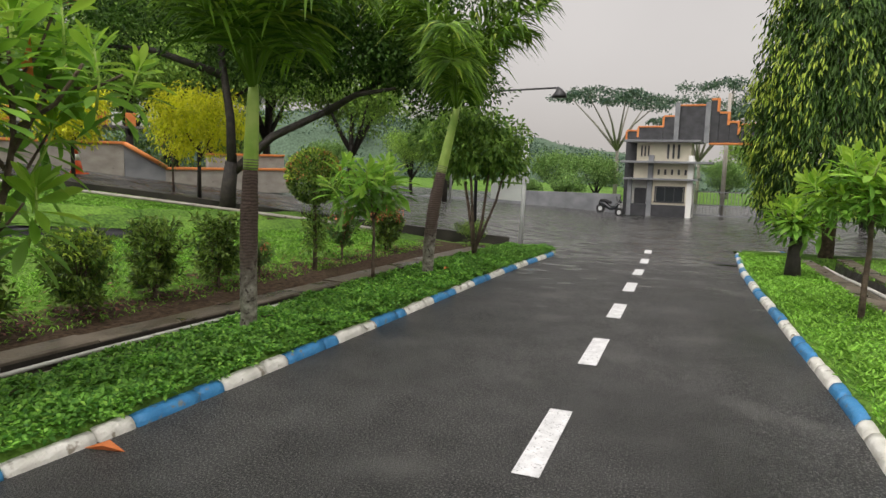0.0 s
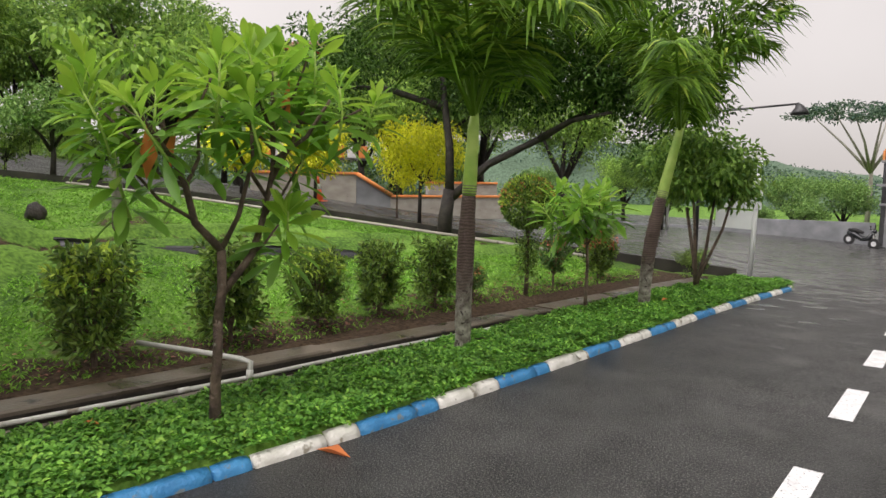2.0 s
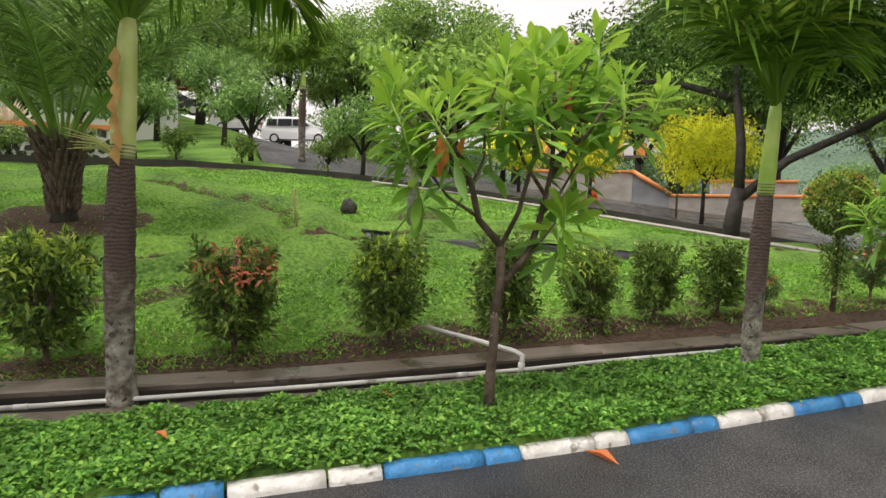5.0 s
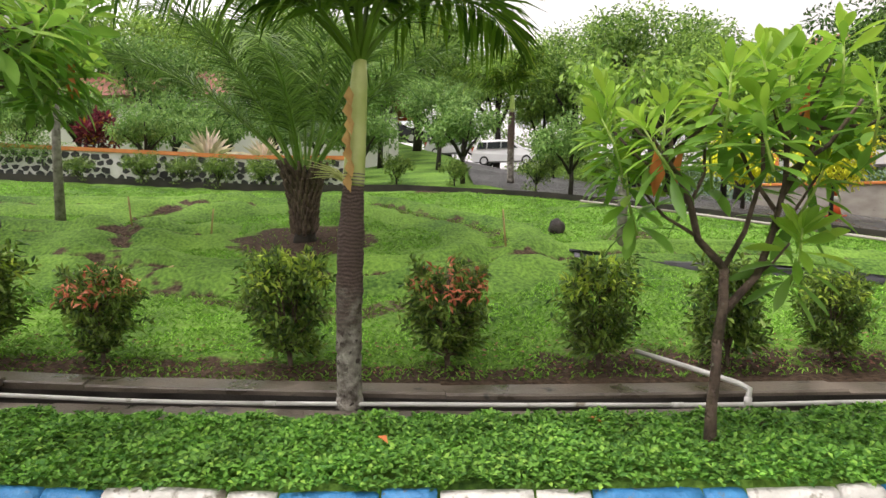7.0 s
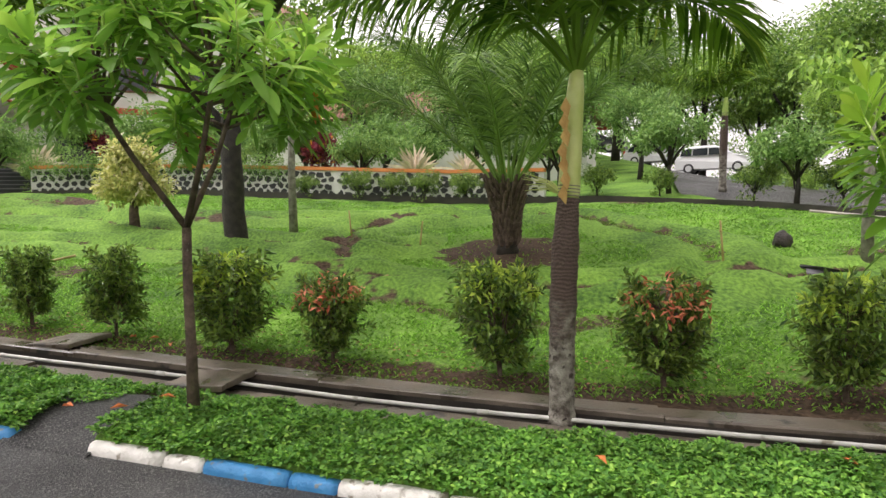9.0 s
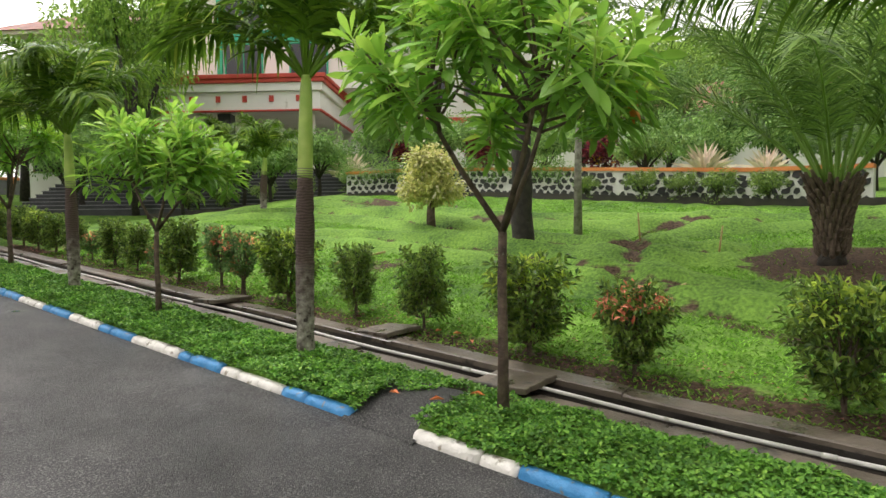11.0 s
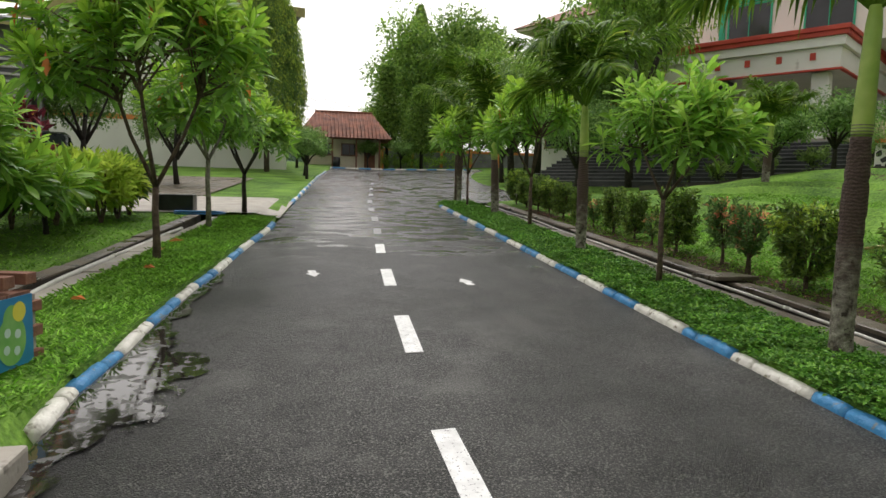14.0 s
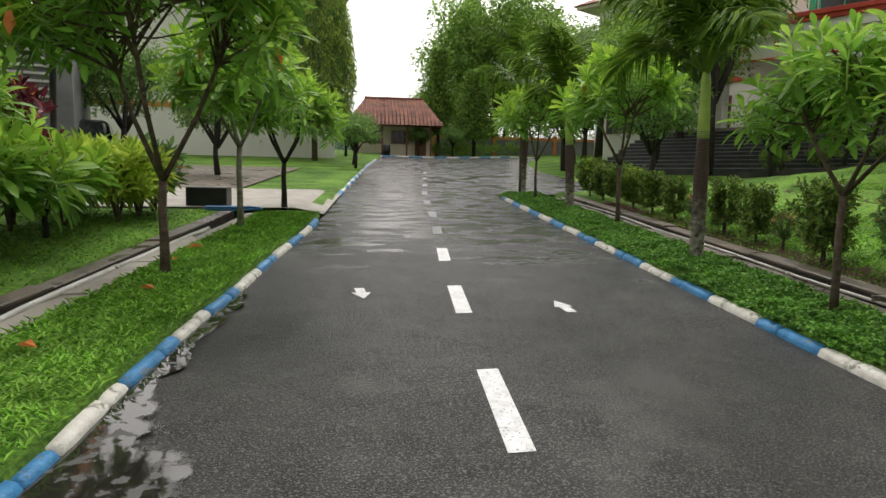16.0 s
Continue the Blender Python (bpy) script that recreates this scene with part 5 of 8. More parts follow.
HERO = [([(0.03, 0, 0.6), (0.06, 0.0, 0.8), (0.06, 0, 1.02)], 0.03, 0.026, False),
        ([(0.05, 0, 0.76), (0.25, 0.03, 0.98), (0.33, 0.05, 1.2), (0.39, 0.04, 1.45), (0.4, 0.02, 1.98)], 0.026, 0.012, True),
        ([(0.38, 0.04, 1.4), (0.55, 0.1, 1.62), (0.68, 0.16, 1.88)], 0.017, 0.01, True),
        ([(0.06, 0, 1.02), (-0.09, -0.03, 1.18), (-0.14, -0.05, 1.36), (-0.24, -0.08, 1.56), (-0.27, -0.1, 1.72)], 0.024, 0.011, True),
        ([(0.06, 0, 1.02), (0.13, -0.1, 1.22), (0.18, -0.2, 1.5), (0.15, -0.26, 1.72)], 0.016, 0.009, True),
        ([(-0.14, -0.05, 1.36), (-0.32, 0.12, 1.46), (-0.5, 0.2, 1.62)], 0.013, 0.008, True),
        ([(-0.2, -0.06, 1.48), (-0.3, -0.25, 1.55), (-0.42, -0.36, 1.66)], 0.012, 0.008, True),
        ([(0.36, 0.05, 1.3), (0.3, 0.3, 1.5), (0.22, 0.42, 1.78)], 0.014, 0.009, True),
        ([(0.39, 0.04, 1.5), (0.5, -0.2, 1.62), (0.58, -0.34, 1.8)], 0.014, 0.009, True),
        ([(0.4, 0.03, 1.62), (0.28, -0.1, 1.75), (0.2, -0.16, 1.95)], 0.012, 0.008, True),
        ([(0.6, 0.12, 1.72), (0.72, 0.3, 1.76), (0.85, 0.4, 1.86)], 0.011, 0.008, True),
        ([(0.6, 0.12, 1.72), (0.78, -0.02, 1.72), (0.92, -0.1, 1.8)], 0.011, 0.008, True),
        ([(-0.14, -0.05, 1.36), (-0.02, 0.12, 1.5), (0.02, 0.24, 1.7)], 0.012, 0.008, True),
        ([(0.25, 0.03, 0.98), (0.32, 0.0, 1.05), (0.38, -0.06, 1.16)], 0.009, 0.006, True),
        ([(0.33, 0.05, 1.2), (0.48, 0.12, 1.32), (0.62, 0.16, 1.5)], 0.011, 0.007, True),
        ([(-0.1, -0.03, 1.2), (-0.28, -0.05, 1.3), (-0.42, -0.04, 1.46)], 0.011, 0.007, True),
        ([(0.39, 0.04, 1.45), (0.46, 0.22, 1.7), (0.5, 0.3, 2.0)], 0.012, 0.008, True),
        ([(-0.26, -0.1, 1.6), (-0.4, 0.0, 1.7), (-0.52, 0.04, 1.84)], 0.01, 0.007, True),
        ([(-0.26, -0.1, 1.6), (-0.1, -0.16, 1.72), (-0.03, -0.2, 1.88)], 0.01, 0.007, True),
        ([(0.4, 0.03, 1.7), (0.52, 0.02, 1.85), (0.6, -0.02, 2.06)], 0.01, 0.007, True),
        ([(0.4, 0.03, 1.55), (0.26, 0.12, 1.7), (0.12, 0.18, 1.86)], 0.01, 0.007, True),
        ([(0.58, 0.12, 1.68), (0.66, 0.24, 1.62), (0.78, 0.3, 1.64)], 0.01, 0.007, True),
        ([(-0.24, -0.08, 1.5), (-0.42, -0.16, 1.56), (-0.56, -0.14, 1.7)], 0.01, 0.007, True)]
broadleaf_tree(-3.36, 2.05, 0.1, 0.62, 2.12, 1.75, 26, 501, ROS_BRIGHT, 1.0, 0.03, label="young tree with bright green whorled leaves and forked brown stem", orange=3, lean=(0.01, 0.03), frame_of=HERO, per_tip=1)
broadleaf_tree(-4.22, -2.45, 0.2, 1.27, 3.0, 1.75, 30, 502, ROS_GREEN, 1.05, 0.035, forks=3, label="young tree with glossy leaves on a thin forked stem", orange=3)
broadleaf_tree(-4.95, -7.3, 0.45, 1.0, 2.3, 1.6, 24, 503, ROS_GREEN, 1.0, 0.03, forks=3, orange=0)
broadleaf_tree(-5.75, -12.4, 0.8, 1.0, 2.7, 1.7, 18, 504, ROS_BRIGHT, 1.1, 0.035, forks=3, orange=2)
broadleaf_tree(-6.0, -16.6, 1.05, 0.9, 2.6, 1.6, 16, 505, ROS_BRIGHT, 1.15, 0.03, forks=3, orange=1)
broadleaf_tree(-6.3, -18.4, 1.15, 1.5, 2.4, 1.2, 14, 506, ROS_BRIGHT, 1.0, 0.03, forks=3)
broadleaf_tree(-3.29, 6.67, 0.1, 0.75, 1.35, 0.8, 8, 507, ROS_GREEN, 1.0, 0.018, forks=3, label="small sapling with drooping long leaves")
# east verge
broadleaf_tree(0.58, -9.3, 0.6, 0.85, 3.15, 2.2, 44, 510, ROS_BRIGHT, 1.15, 0.04, forks=3, orange=18, label="young tree with several stems and hanging orange leaves", mat="trunk")
broadleaf_tree(0.1, -12.36, 0.8, 1.1, 2.5, 1.8, 24, 511, ROS_BRIGHT, 1.15, 0.04, forks=3, orange=3, mat="pale_trunk")
broadleaf_tree(-0.5, -14.4, 0.93, 0.8, 2.2, 1.7, 20, 512, ROS_BRIGHT, 1.15, 0.045, forks=4, mat="dark_trunk")
broadleaf_tree(1.75, 7.2, 0.08, 0.95, 1.5, 0.95, 11, 514, ROS_BRIGHT, 0.9, 0.026, forks=2, label="young bright green tree beside the drain", orange=2)
broadleaf_tree(1.6, 10.3, -0.0, 0.72, 0.98, 0.5, 7, 515, ROS_BRIGHT, 0.95, 0.09, forks=2, mat="dark_trunk", label="short stumpy trunk with bright green leaves")
for k, (x, y) in enumerate(((2.55, -9.2), (2.5, -10.3), (3.0, -11.0), (3.3, -9.4), (2.2, -11.3), (3.1, -8.0))):
    broadleaf_tree(x, y, road_z(y) + 0.1, 0.3, (1.75, 1.2, 2.0, 1.5, 1.0, 1.65)[k], (1.1, 1.4, 1.3, 1.1, 1.2, 1.3)[k], (16, 14, 20, 14, 10, 16)[k], 520 + k, (ROS_GREEN, ROS_BRIGHT, ROS_GREEN)[k % 3], (1.15, 1.3, 1.1, 1.2, 1.1, 1.15)[k], 0.035, forks=3, name="garden_bush", label="leafy garden bush with long glossy leaves", group="garden bushes", mat="dark_trunk")


def big_tree(name, x, y, z, trunk, limbs, crowns, mat, bark, seed, leaf=0.12, per=40, label="", clump=0.5, flat=0.8, down=0.2):
    """Trunk and limbs given as (points, start radius, end radius); crown as ellipsoids filled with leaf clumps."""
    r = rng(seed)
    root = empty(name, Matrix.Translation((x, y, z)), label, "tree")
    pts, r0, r1 = trunk
    n = len(pts)
    tube("trunk", pts, [r0 + (r1 - r0) * k / (n - 1) for k in range(n)], M[bark], root, 12)
    for pts, r0, r1 in limbs:
        n = len(pts)
        tube("limb", pts, [r0 + (r1 - r0) * k / (n - 1) for k in range(n)], M[bark], root, 8)
    V, Fc, o = [], [], 0
    for (cx, cy, cz, rx, ry, rz, count) in crowns:
        c = unit(r.normal(size=(count, 3))) * (r.random((count, 1)) ** 0.4) * np.array([rx, ry, rz]) + np.array([cx, cy, cz])
        v, f = clump_leaves(r, c, clump * (0.6 + 0.7 * r.random(count)), per, leaf, leaf * 0.45, down, flat)
        V.append(v)
        Fc.append(f + o)
        o += len(v)
    stuff(np_mesh("crown", np.concatenate(V), np.concatenate(Fc), M[mat], root))
    return root


# dark spreading tree on the lawn's edge
big_tree("spreading_tree", -8.0, 10.0, land(-8, 10) - 0.05, ([(0, 0, 0), (0.05, 0, 0.5), (0.1, 0.05, 1.0)], 0.16, 0.12),
         [([(0.1, 0.05, 0.9), (0.05, 0.1, 1.8), (-0.1, 0.1, 2.8), (-0.3, 0.2, 4.0)], 0.1, 0.05), ([(0.1, 0.05, 0.8), (0.7, 0.5, 1.5), (1.5, 1.1, 2.0), (2.4, 1.6, 2.6), (3.2, 2.0, 3.4)], 0.09, 0.035),
          ([(1.5, 1.1, 2.0), (2.2, 1.0, 2.3), (3.0, 1.0, 2.4)], 0.08, 0.03), ([(-0.1, 0.1, 2.6), (-1.2, -0.4, 3.0), (-2.4, -0.8, 3.1)], 0.08, 0.03), ([(2.4, 1.6, 2.6), (2.6, 2.2, 3.6), (3.0, 2.6, 4.6)], 0.07, 0.03)],
         [(0.5, 0.5, 4.5, 3.4, 2.6, 1.3, 230), (2.6, 1.6, 3.7, 2.4, 1.8, 1.2, 180), (3.7, 1.8, 2.5, 1.0, 0.9, 0.6, 34), (-2.2, -0.5, 3.6, 1.8, 1.5, 0.9, 60), (0.3, 0.8, 3.2, 1.4, 1.2, 0.6, 60), (1.6, 1.2, 3.2, 1.8, 1.4, 0.7, 110), (3.2, 1.9, 3.0, 1.2, 1.0, 0.6, 60)], "deep_leaf", "dark_trunk", 601, 0.11, 60, "spreading tree with dark forked trunk and dense crown", 0.42)
# big dark tree on the lawn
big_tree("lawn_tree", -10.1, -4.9, land(-10.1, -4.9) - 0.1, ([(0, 0, 0), (0.04, 0.02, 0.3), (0.02, -0.03, 0.7), (0.1, 0.03, 1.1), (0.09, 0.0, 1.6), (0.15, 0.05, 2.2)], 0.2, 0.15),
         [([(0.13, 0.05, 1.9), (0.0, -0.6, 2.5), (-0.2, -1.0, 3.3), (-0.1, -1.6, 4.4)], 0.14, 0.06), ([(0.15, 0.05, 2.1), (0.4, 0.4, 3.0), (0.9, 1.2, 3.7), (1.6, 2.4, 4.2)], 0.15, 0.05), ([(0.9, 1.2, 3.7), (1.6, 1.4, 4.0), (2.6, 1.6, 3.9)], 0.08, 0.03), ([(0.2, 0.1, 2.3), (0.5, -0.5, 3.6), (0.6, -0.8, 5.0)], 0.12, 0.05)],
         [(0.4, 0.0, 5.3, 3.6, 3.4, 1.2, 150), (1.8, 2.4, 4.6, 1.4, 1.8, 0.7, 50), (0.2, -1.6, 4.2, 1.4, 1.4, 0.6, 50)], "tree_dark", "dark_trunk", 602, 0.14, 40, "large dark-trunked tree standing on the lawn", 0.45)
big_tree("thin_tree", -11.1, -4.3, land(-11.1, -4.3) - 0.05, ([(0, 0, 0), (0.02, 0, 1.2), (0.0, 0.03, 2.6)], 0.08, 0.05), [([(0, 0.03, 2.5), (0.3, 0.3, 3.4)], 0.04, 0.02)], [(0.1, 0.1, 3.6, 0.9, 0.9, 0.6, 25)], "tree_mid", "pale_trunk", 603, 0.12, 40, "thin pale-trunked tree on the lawn", 0.35)
big_tree("thin_tree", -8.6, 3.94, land(-8.6, 3.94) - 0.05, ([(0, 0, 0), (0.02, 0, 1.0), (0.0, 0.03, 1.9)], 0.075, 0.05), [([(0, 0.03, 1.8), (0.1, 0.3, 2.6)], 0.04, 0.02)], [(0.0, 0.1, 2.5, 0.9, 0.8, 0.4, 22)], "tree_mid", "pale_trunk", 604, 0.14, 30, "thin lichen-covered tree on the lawn", 0.3, down=0.8)
big_tree("multi_stem_tree", -3.0, 9.7, road_z(9.7) + 0.1, ([(0, 0, 0), (-0.05, 0.03, 0.4), (-0.22, 0.1, 1.2)], 0.035, 0.022),
         [([(0, 0, 0.05), (0.1, 0.05, 0.6), (0.18, 0.1, 1.4)], 0.03, 0.018), ([(0, 0, 0.05), (-0.02, -0.08, 0.7), (-0.05, -0.15, 1.4)], 0.03, 0.018), ([(0.04, 0, 0.2), (0.3, 0.1, 0.9), (0.45, 0.1, 1.5)], 0.025, 0.015)],
         [(0.0, 0.0, 1.85, 0.75, 0.75, 0.45, 60), (0.1, 0.1, 1.5, 0.65, 0.65, 0.2, 20)], "tree_dark", "trunk", 605, 0.11, 60, "small round-headed tree with several stems", 0.24, down=0.7)
big_tree("cream_shrub_tree", -11.2, -7.4, land(-11.2, -7.4) - 0.03, ([(0, 0, 0), (0.02, 0, 0.35), (0, 0.02, 0.7)], 0.1, 0.07), [([(0, 0.02, 0.5), (0.15, 0.2, 0.9)], 0.05, 0.02), ([(0, 0.02, 0.5), (-0.1, -0.2, 0.9)], 0.05, 0.02)],
         [(0, 0, 1.2, 0.4, 0.46, 0.42, 80), (0, 0.3, 0.8, 0.3, 0.3, 0.25, 26), (0, -0.35, 0.85, 0.25, 0.28, 0.25, 22)], "variegated", "trunk", 606, 0.1, 60, "cream and yellow variegated bush on a thick stem", 0.22)


def yellow_tree(x, y, h, w, seed):
    big_tree("yellow_tree", x, y, land(x, y) - 0.05, ([(0, 0, 0), (0.02, 0, h * 0.25), (0, 0.03, h * 0.5)], 0.05, 0.035), [([(0, 0.03, h * 0.35), (0.3, 0.2, h * 0.6)], 0.03, 0.012), ([(0, 0.03, h * 0.4), (-0.25, -0.2, h * 0.65)], 0.03, 0.012)],
             [(0, 0, h * 0.66, w / 2, w / 2, h * 0.3, 130)], "yellow_leaf", "dark_trunk", seed, 0.1, 40, "small tree with bright yellow foliage", 0.3, down=0.8)


yellow_tree(-10.1, 11.7, 2.5, 2.1, 611)
yellow_tree(-13.4, 11.3, 2.3, 1.6, 612)
yellow_tree(-14.8, 10.0, 2.0, 1.5, 613)
big_tree("red_leaf_sapling", -11.1, 12.0, land(-11.1, 12) - 0.05, ([(0, 0, 0), (0, 0, 0.5), (0, 0, 1.1)], 0.03, 0.015), [], [(0, 0, 1.0, 0.32, 0.32, 0.5, 24)], "shrub_light", "trunk", 614, 0.07, 26, "sapling with reddish-brown young leaves", 0.16)


def date_palm(x, y, z):
    r = rng(701)
    root = empty("date_palm", Matrix.Translation((x, y, z)), "stout feather palm with rough boot-covered trunk", "palm tree")
    tube("trunk", [(0, 0, -0.1), (0, 0, 0.12), (0, 0, 0.45), (0, 0, 0.85), (0, 0, 1.1)], [0.2, 0.15, 0.15, 0.2, 0.16], M["dark_trunk"], root, 16)
    V, Fc = [], []
    for k in range(150):
        a = k * 2.399
        h = 0.06 + 0.95 * k / 150
        rad = 0.115 + 0.2 * max(0, h - 0.4)
        p = Vector((math.cos(a) * rad, math.sin(a) * rad, h))
        o = Vector((math.cos(a), math.sin(a), 0))
        d = tube_data([p - o * 0.03, p + o * 0.06 + Vector((0, 0, 0.08)), p + o * (0.09 + 0.06 * h) + Vector((0, 0, 0.16 + 0.1 * r.random()))], [0.05, 0.036, 0.02], 5)
        V.append(d)
    v, f = merge(*V)
    mesh_object("boot_cover", v, f, M["trunk"], root, "old cut frond bases")
    for k in range(22):
        a = k * 2.399 + 0.2 * r.normal()
        elev = 0.66 + 0.84 * (k / 22) + 0.06 * r.normal()
        L = 3.7 * (0.85 + 0.25 * r.random())
        palm_frond(r, (0.12 * math.cos(a), 0.12 * math.sin(a), 0.98), a, elev, L, 1.15, 11, 0.62, 0.024, 0.3, "date_frond", root, 0.022, 3, 0.75)


date_palm(-9.94, -0.48, land(-9.94, -0.48))


def ashoka(x, y, z, h, w, seed, name="mast_tree", label="tall columnar tree with drooping leaves and yellow-green tips", bare=0.9, young=0.35, crown="tree_dark", toward=None, taper=3.0):
    r = rng(seed)
    root = empty(name, Matrix.Translation((x, y, z)), label, "tree")
    tube("trunk", [(0, 0, -0.1), (0.02, 0, h * 0.3), (0, 0.02, h * 0.7), (0, 0, h * 0.97)], [0.14, 0.12, 0.07, 0.02], M["trunk"], root, 10)
    n = int(560 * h * w / 10)
    zz = bare + (h - bare) * r.random(n) ** 0.9
    f = (zz - bare) / (h - bare)
    rad = w / 2 * np.minimum(1, 0.75 + f) * (1.02 - f ** taper) * (0.55 + 0.45 * r.random(n))
    a = r.random(n) * 6.283
    c = np.stack([rad * np.cos(a), rad * np.sin(a), zz], 1)
    per = 30
    cc = np.repeat(c, per, 0) + r.normal(size=(n * per, 3)) * np.array([0.13, 0.13, 0.2])
    out = np.repeat(np.stack([np.cos(a), np.sin(a), 0 * a], 1), per, 0)
    d = unit(out * 0.45 + np.array([0, 0, -1.0]) + 0.35 * r.normal(size=cc.shape))
    v, fc = leaves_data(cc, d, out + 0.3 * r.normal(size=cc.shape), 0.17 * (0.8 + 0.5 * r.random(len(cc))), 0.032, 0.2, 0.1)
    stuff(np_mesh("crown", v, fc, M[crown], root))
    k = int(n * young)
    wt = np.ones(n) if toward is None else np.exp(2.2 * np.cos(a - toward)) + 0.05
    sel = r.choice(n, k, replace=False, p=wt / wt.sum())
    c2 = np.stack([w / 2 * np.minimum(1, 0.75 + f[sel]) * (1.06 - f[sel] ** taper) * np.cos(a[sel]), w / 2 * np.minimum(1, 0.75 + f[sel]) * (1.06 - f[sel] ** taper) * np.sin(a[sel]), zz[sel]], 1)
    cc = np.repeat(c2, 10, 0) + r.normal(size=(k * 10, 3)) * np.array([0.07, 0.07, 0.14])
    out = unit(cc * np.array([1, 1, 0]))
    d = unit(out * 0.3 + np.array([0, 0, -1.0]) + 0.25 * r.normal(size=cc.shape))
    v, fc = leaves_data(cc, d, out + 0.4 * r.normal(size=cc.shape), 0.14, 0.03, 0.2, 0.1)
    stuff(np_mesh("young_leaves", v, fc, M["yellow_tip"], root, "drooping yellow-green young leaves"))
    return root


ashoka(2.75, 14.2, road_z(13.8) + 0.1, 7.0, 3.0, 801, bare=0.9, young=0.2, toward=3.6, crown="deep_leaf")
ashoka(-1.9, -34.0, road_z(-34) + 0.1, 9.8, 3.5, 802, bare=1.6, young=0.7, crown="tree_light", taper=3.2)
ashoka(-17.5, -62, 4.0, 15.0, 3.4, 803, bare=2.0)

# ---- background trees ----
def crown_tree(x, y, z, h, w, seed, mat="tree_mid", leaf=0.3, clumps=70, per=34, bark="dark_trunk", name="tree", label="", base=0.3, flat=0.75):
    """Full-sized tree: trunk, five limbs, crown of leaf clumps with gaps."""
    r = rng(seed)
    limbs, crowns = [], []
    for k in range(5):
        a = k * 1.256 + r.random()
        e = (math.cos(a) * w * 0.3, math.sin(a) * w * 0.3, h * (0.55 + 0.25 * r.random()))
        limbs.append(([(0, 0, h * 0.3), (e[0] * 0.4, e[1] * 0.4, h * 0.45), e], 0.02 * h, 0.006 * h))
        crowns.append((e[0], e[1], e[2] + h * 0.05, w * 0.26, w * 0.26, h * 0.17, clumps // 6))
    crowns.append((0, 0, h * (base + 1) / 2 + 0.05 * h, w * 0.38, w * 0.38, h * (1 - base) * 0.42, clumps - 5 * (clumps // 6)))
    return big_tree(name, x, y, z - 0.1, ([(0, 0, 0), (0.02 * h, 0, h * 0.25), (0, 0.02 * h, h * 0.6)], 0.03 * h, 0.015 * h), limbs, crowns, mat, bark, seed, leaf, per, label or "leafy green tree with full uneven crown", w * 0.14, flat, 0.3)


BG = [crown_tree(0, 0, 0, 8, 6.5, 901, "tree_dark", 0.22, 150, 80, label="tall dark green tree behind the garden"),
      crown_tree(0, 0, 0, 7, 5.5, 902, "tree_mid", 0.2, 140, 80, label="full green tree behind the garden"),
      crown_tree(0, 0, 0, 5, 4.0, 903, "tree_light", 0.17, 110, 64, label="light green broad-crowned tree"),
      crown_tree(0, 0, 0, 2.4, 1.9, 904, "tree_light", 0.12, 60, 50, label="small light green garden tree", base=0.35),
      crown_tree(0, 0, 0, 1.15, 1.0, 905, "shrub", 0.075, 46, 44, label="round clipped green bush", name="bush", base=0.02)]
BG[4]["category"] = "bush"


def bg(k, x, y, s=1.0, rz=0.0, z=None, sz=None):
    return place(BG[k], x, y, (land(x, y) if z is None else z) - 0.1, rz, s, sz)


# west, behind the stone wall and the parked cars
for k, (i, x, y, s) in enumerate(((0, -33, -3, 1.0), (1, -28, 0.5, 0.9), (0, -44, -1, 1.25), (1, -47, 4, 1.2), (0, -52, 9, 1.3), (1, -49, 16, 1.1), (0, -46, 22, 1.15), (1, -39, 25, 1.1), (0, -33, 27, 1.15), (0, -27, 29, 1.2), (1, -22, 31, 1.25),
                                  (2, -24, 1.6, 0.8), (2, -20.5, 3.2, 0.6), (2, -21, -2.0, 0.8), (2, -25, -6.5, 0.95), (1, -31, -9, 1.0), (2, -22.5, -9.5, 0.8), (0, -34, 4.2, 1.0), (0, -47, 18, 1.5), (0, -30, 15.5, 1.1), (1, -26, 17.5, 1.0), (0, -37, 20, 1.3), (1, -50, 12.5, 1.4), (0, -24, 26, 1.3), (1, -20, 19.5, 0.85), (1, -36, 17, 0.9), (0, -56, -8, 1.3), (1, -41, -8, 1.2), (0, -58, 2, 1.4),
                                  (0, -20, 24, 1.05), (1, -16, 30, 1.0), (1, -25, 22, 0.8), (2, -12, 33, 1.0), (0, -30, 20, 1.0))):
    bg(i, x, y, s, k * 67)
# small garden trees and bushes on the bank above the wall
for k, (i, x, y, s) in enumerate(((3, -16.6, -4.5, 0.85), (3, -17.5, -7.5, 0.9), (3, -16.8, -10.5, 1.05), (3, -18.5, -13.5, 1.2), (3, -17.5, -16.0, 1.15), (3, -19.5, -10.8, 1.1), (3, -15.8, 0.6, 0.9), (3, -15.4, 3.0, 0.95), (3, -13.5, 5.0, 0.85), (3, -20.5, -17.2, 1.1), (3, -16.2, -18.4, 1.2), (3, -15.5, -20.0, 1.0), (3, -19.0, -1.6, 1.0), (3, -20.0, -4.6, 1.1), (3, -18.6, 0.4, 0.9), (3, -20.5, -7.4, 1.15), (3, -18.4, -3.2, 0.9), (3, -22, -0.6, 1.2), (3, -19.2, -9.0, 1.1), (3, -14.6, -15.4, 1.0), (3, -13.4, -18.0, 1.0), (3, -22, -3.4, 1.3))):
    bg(i, x, y, s, k * 51)
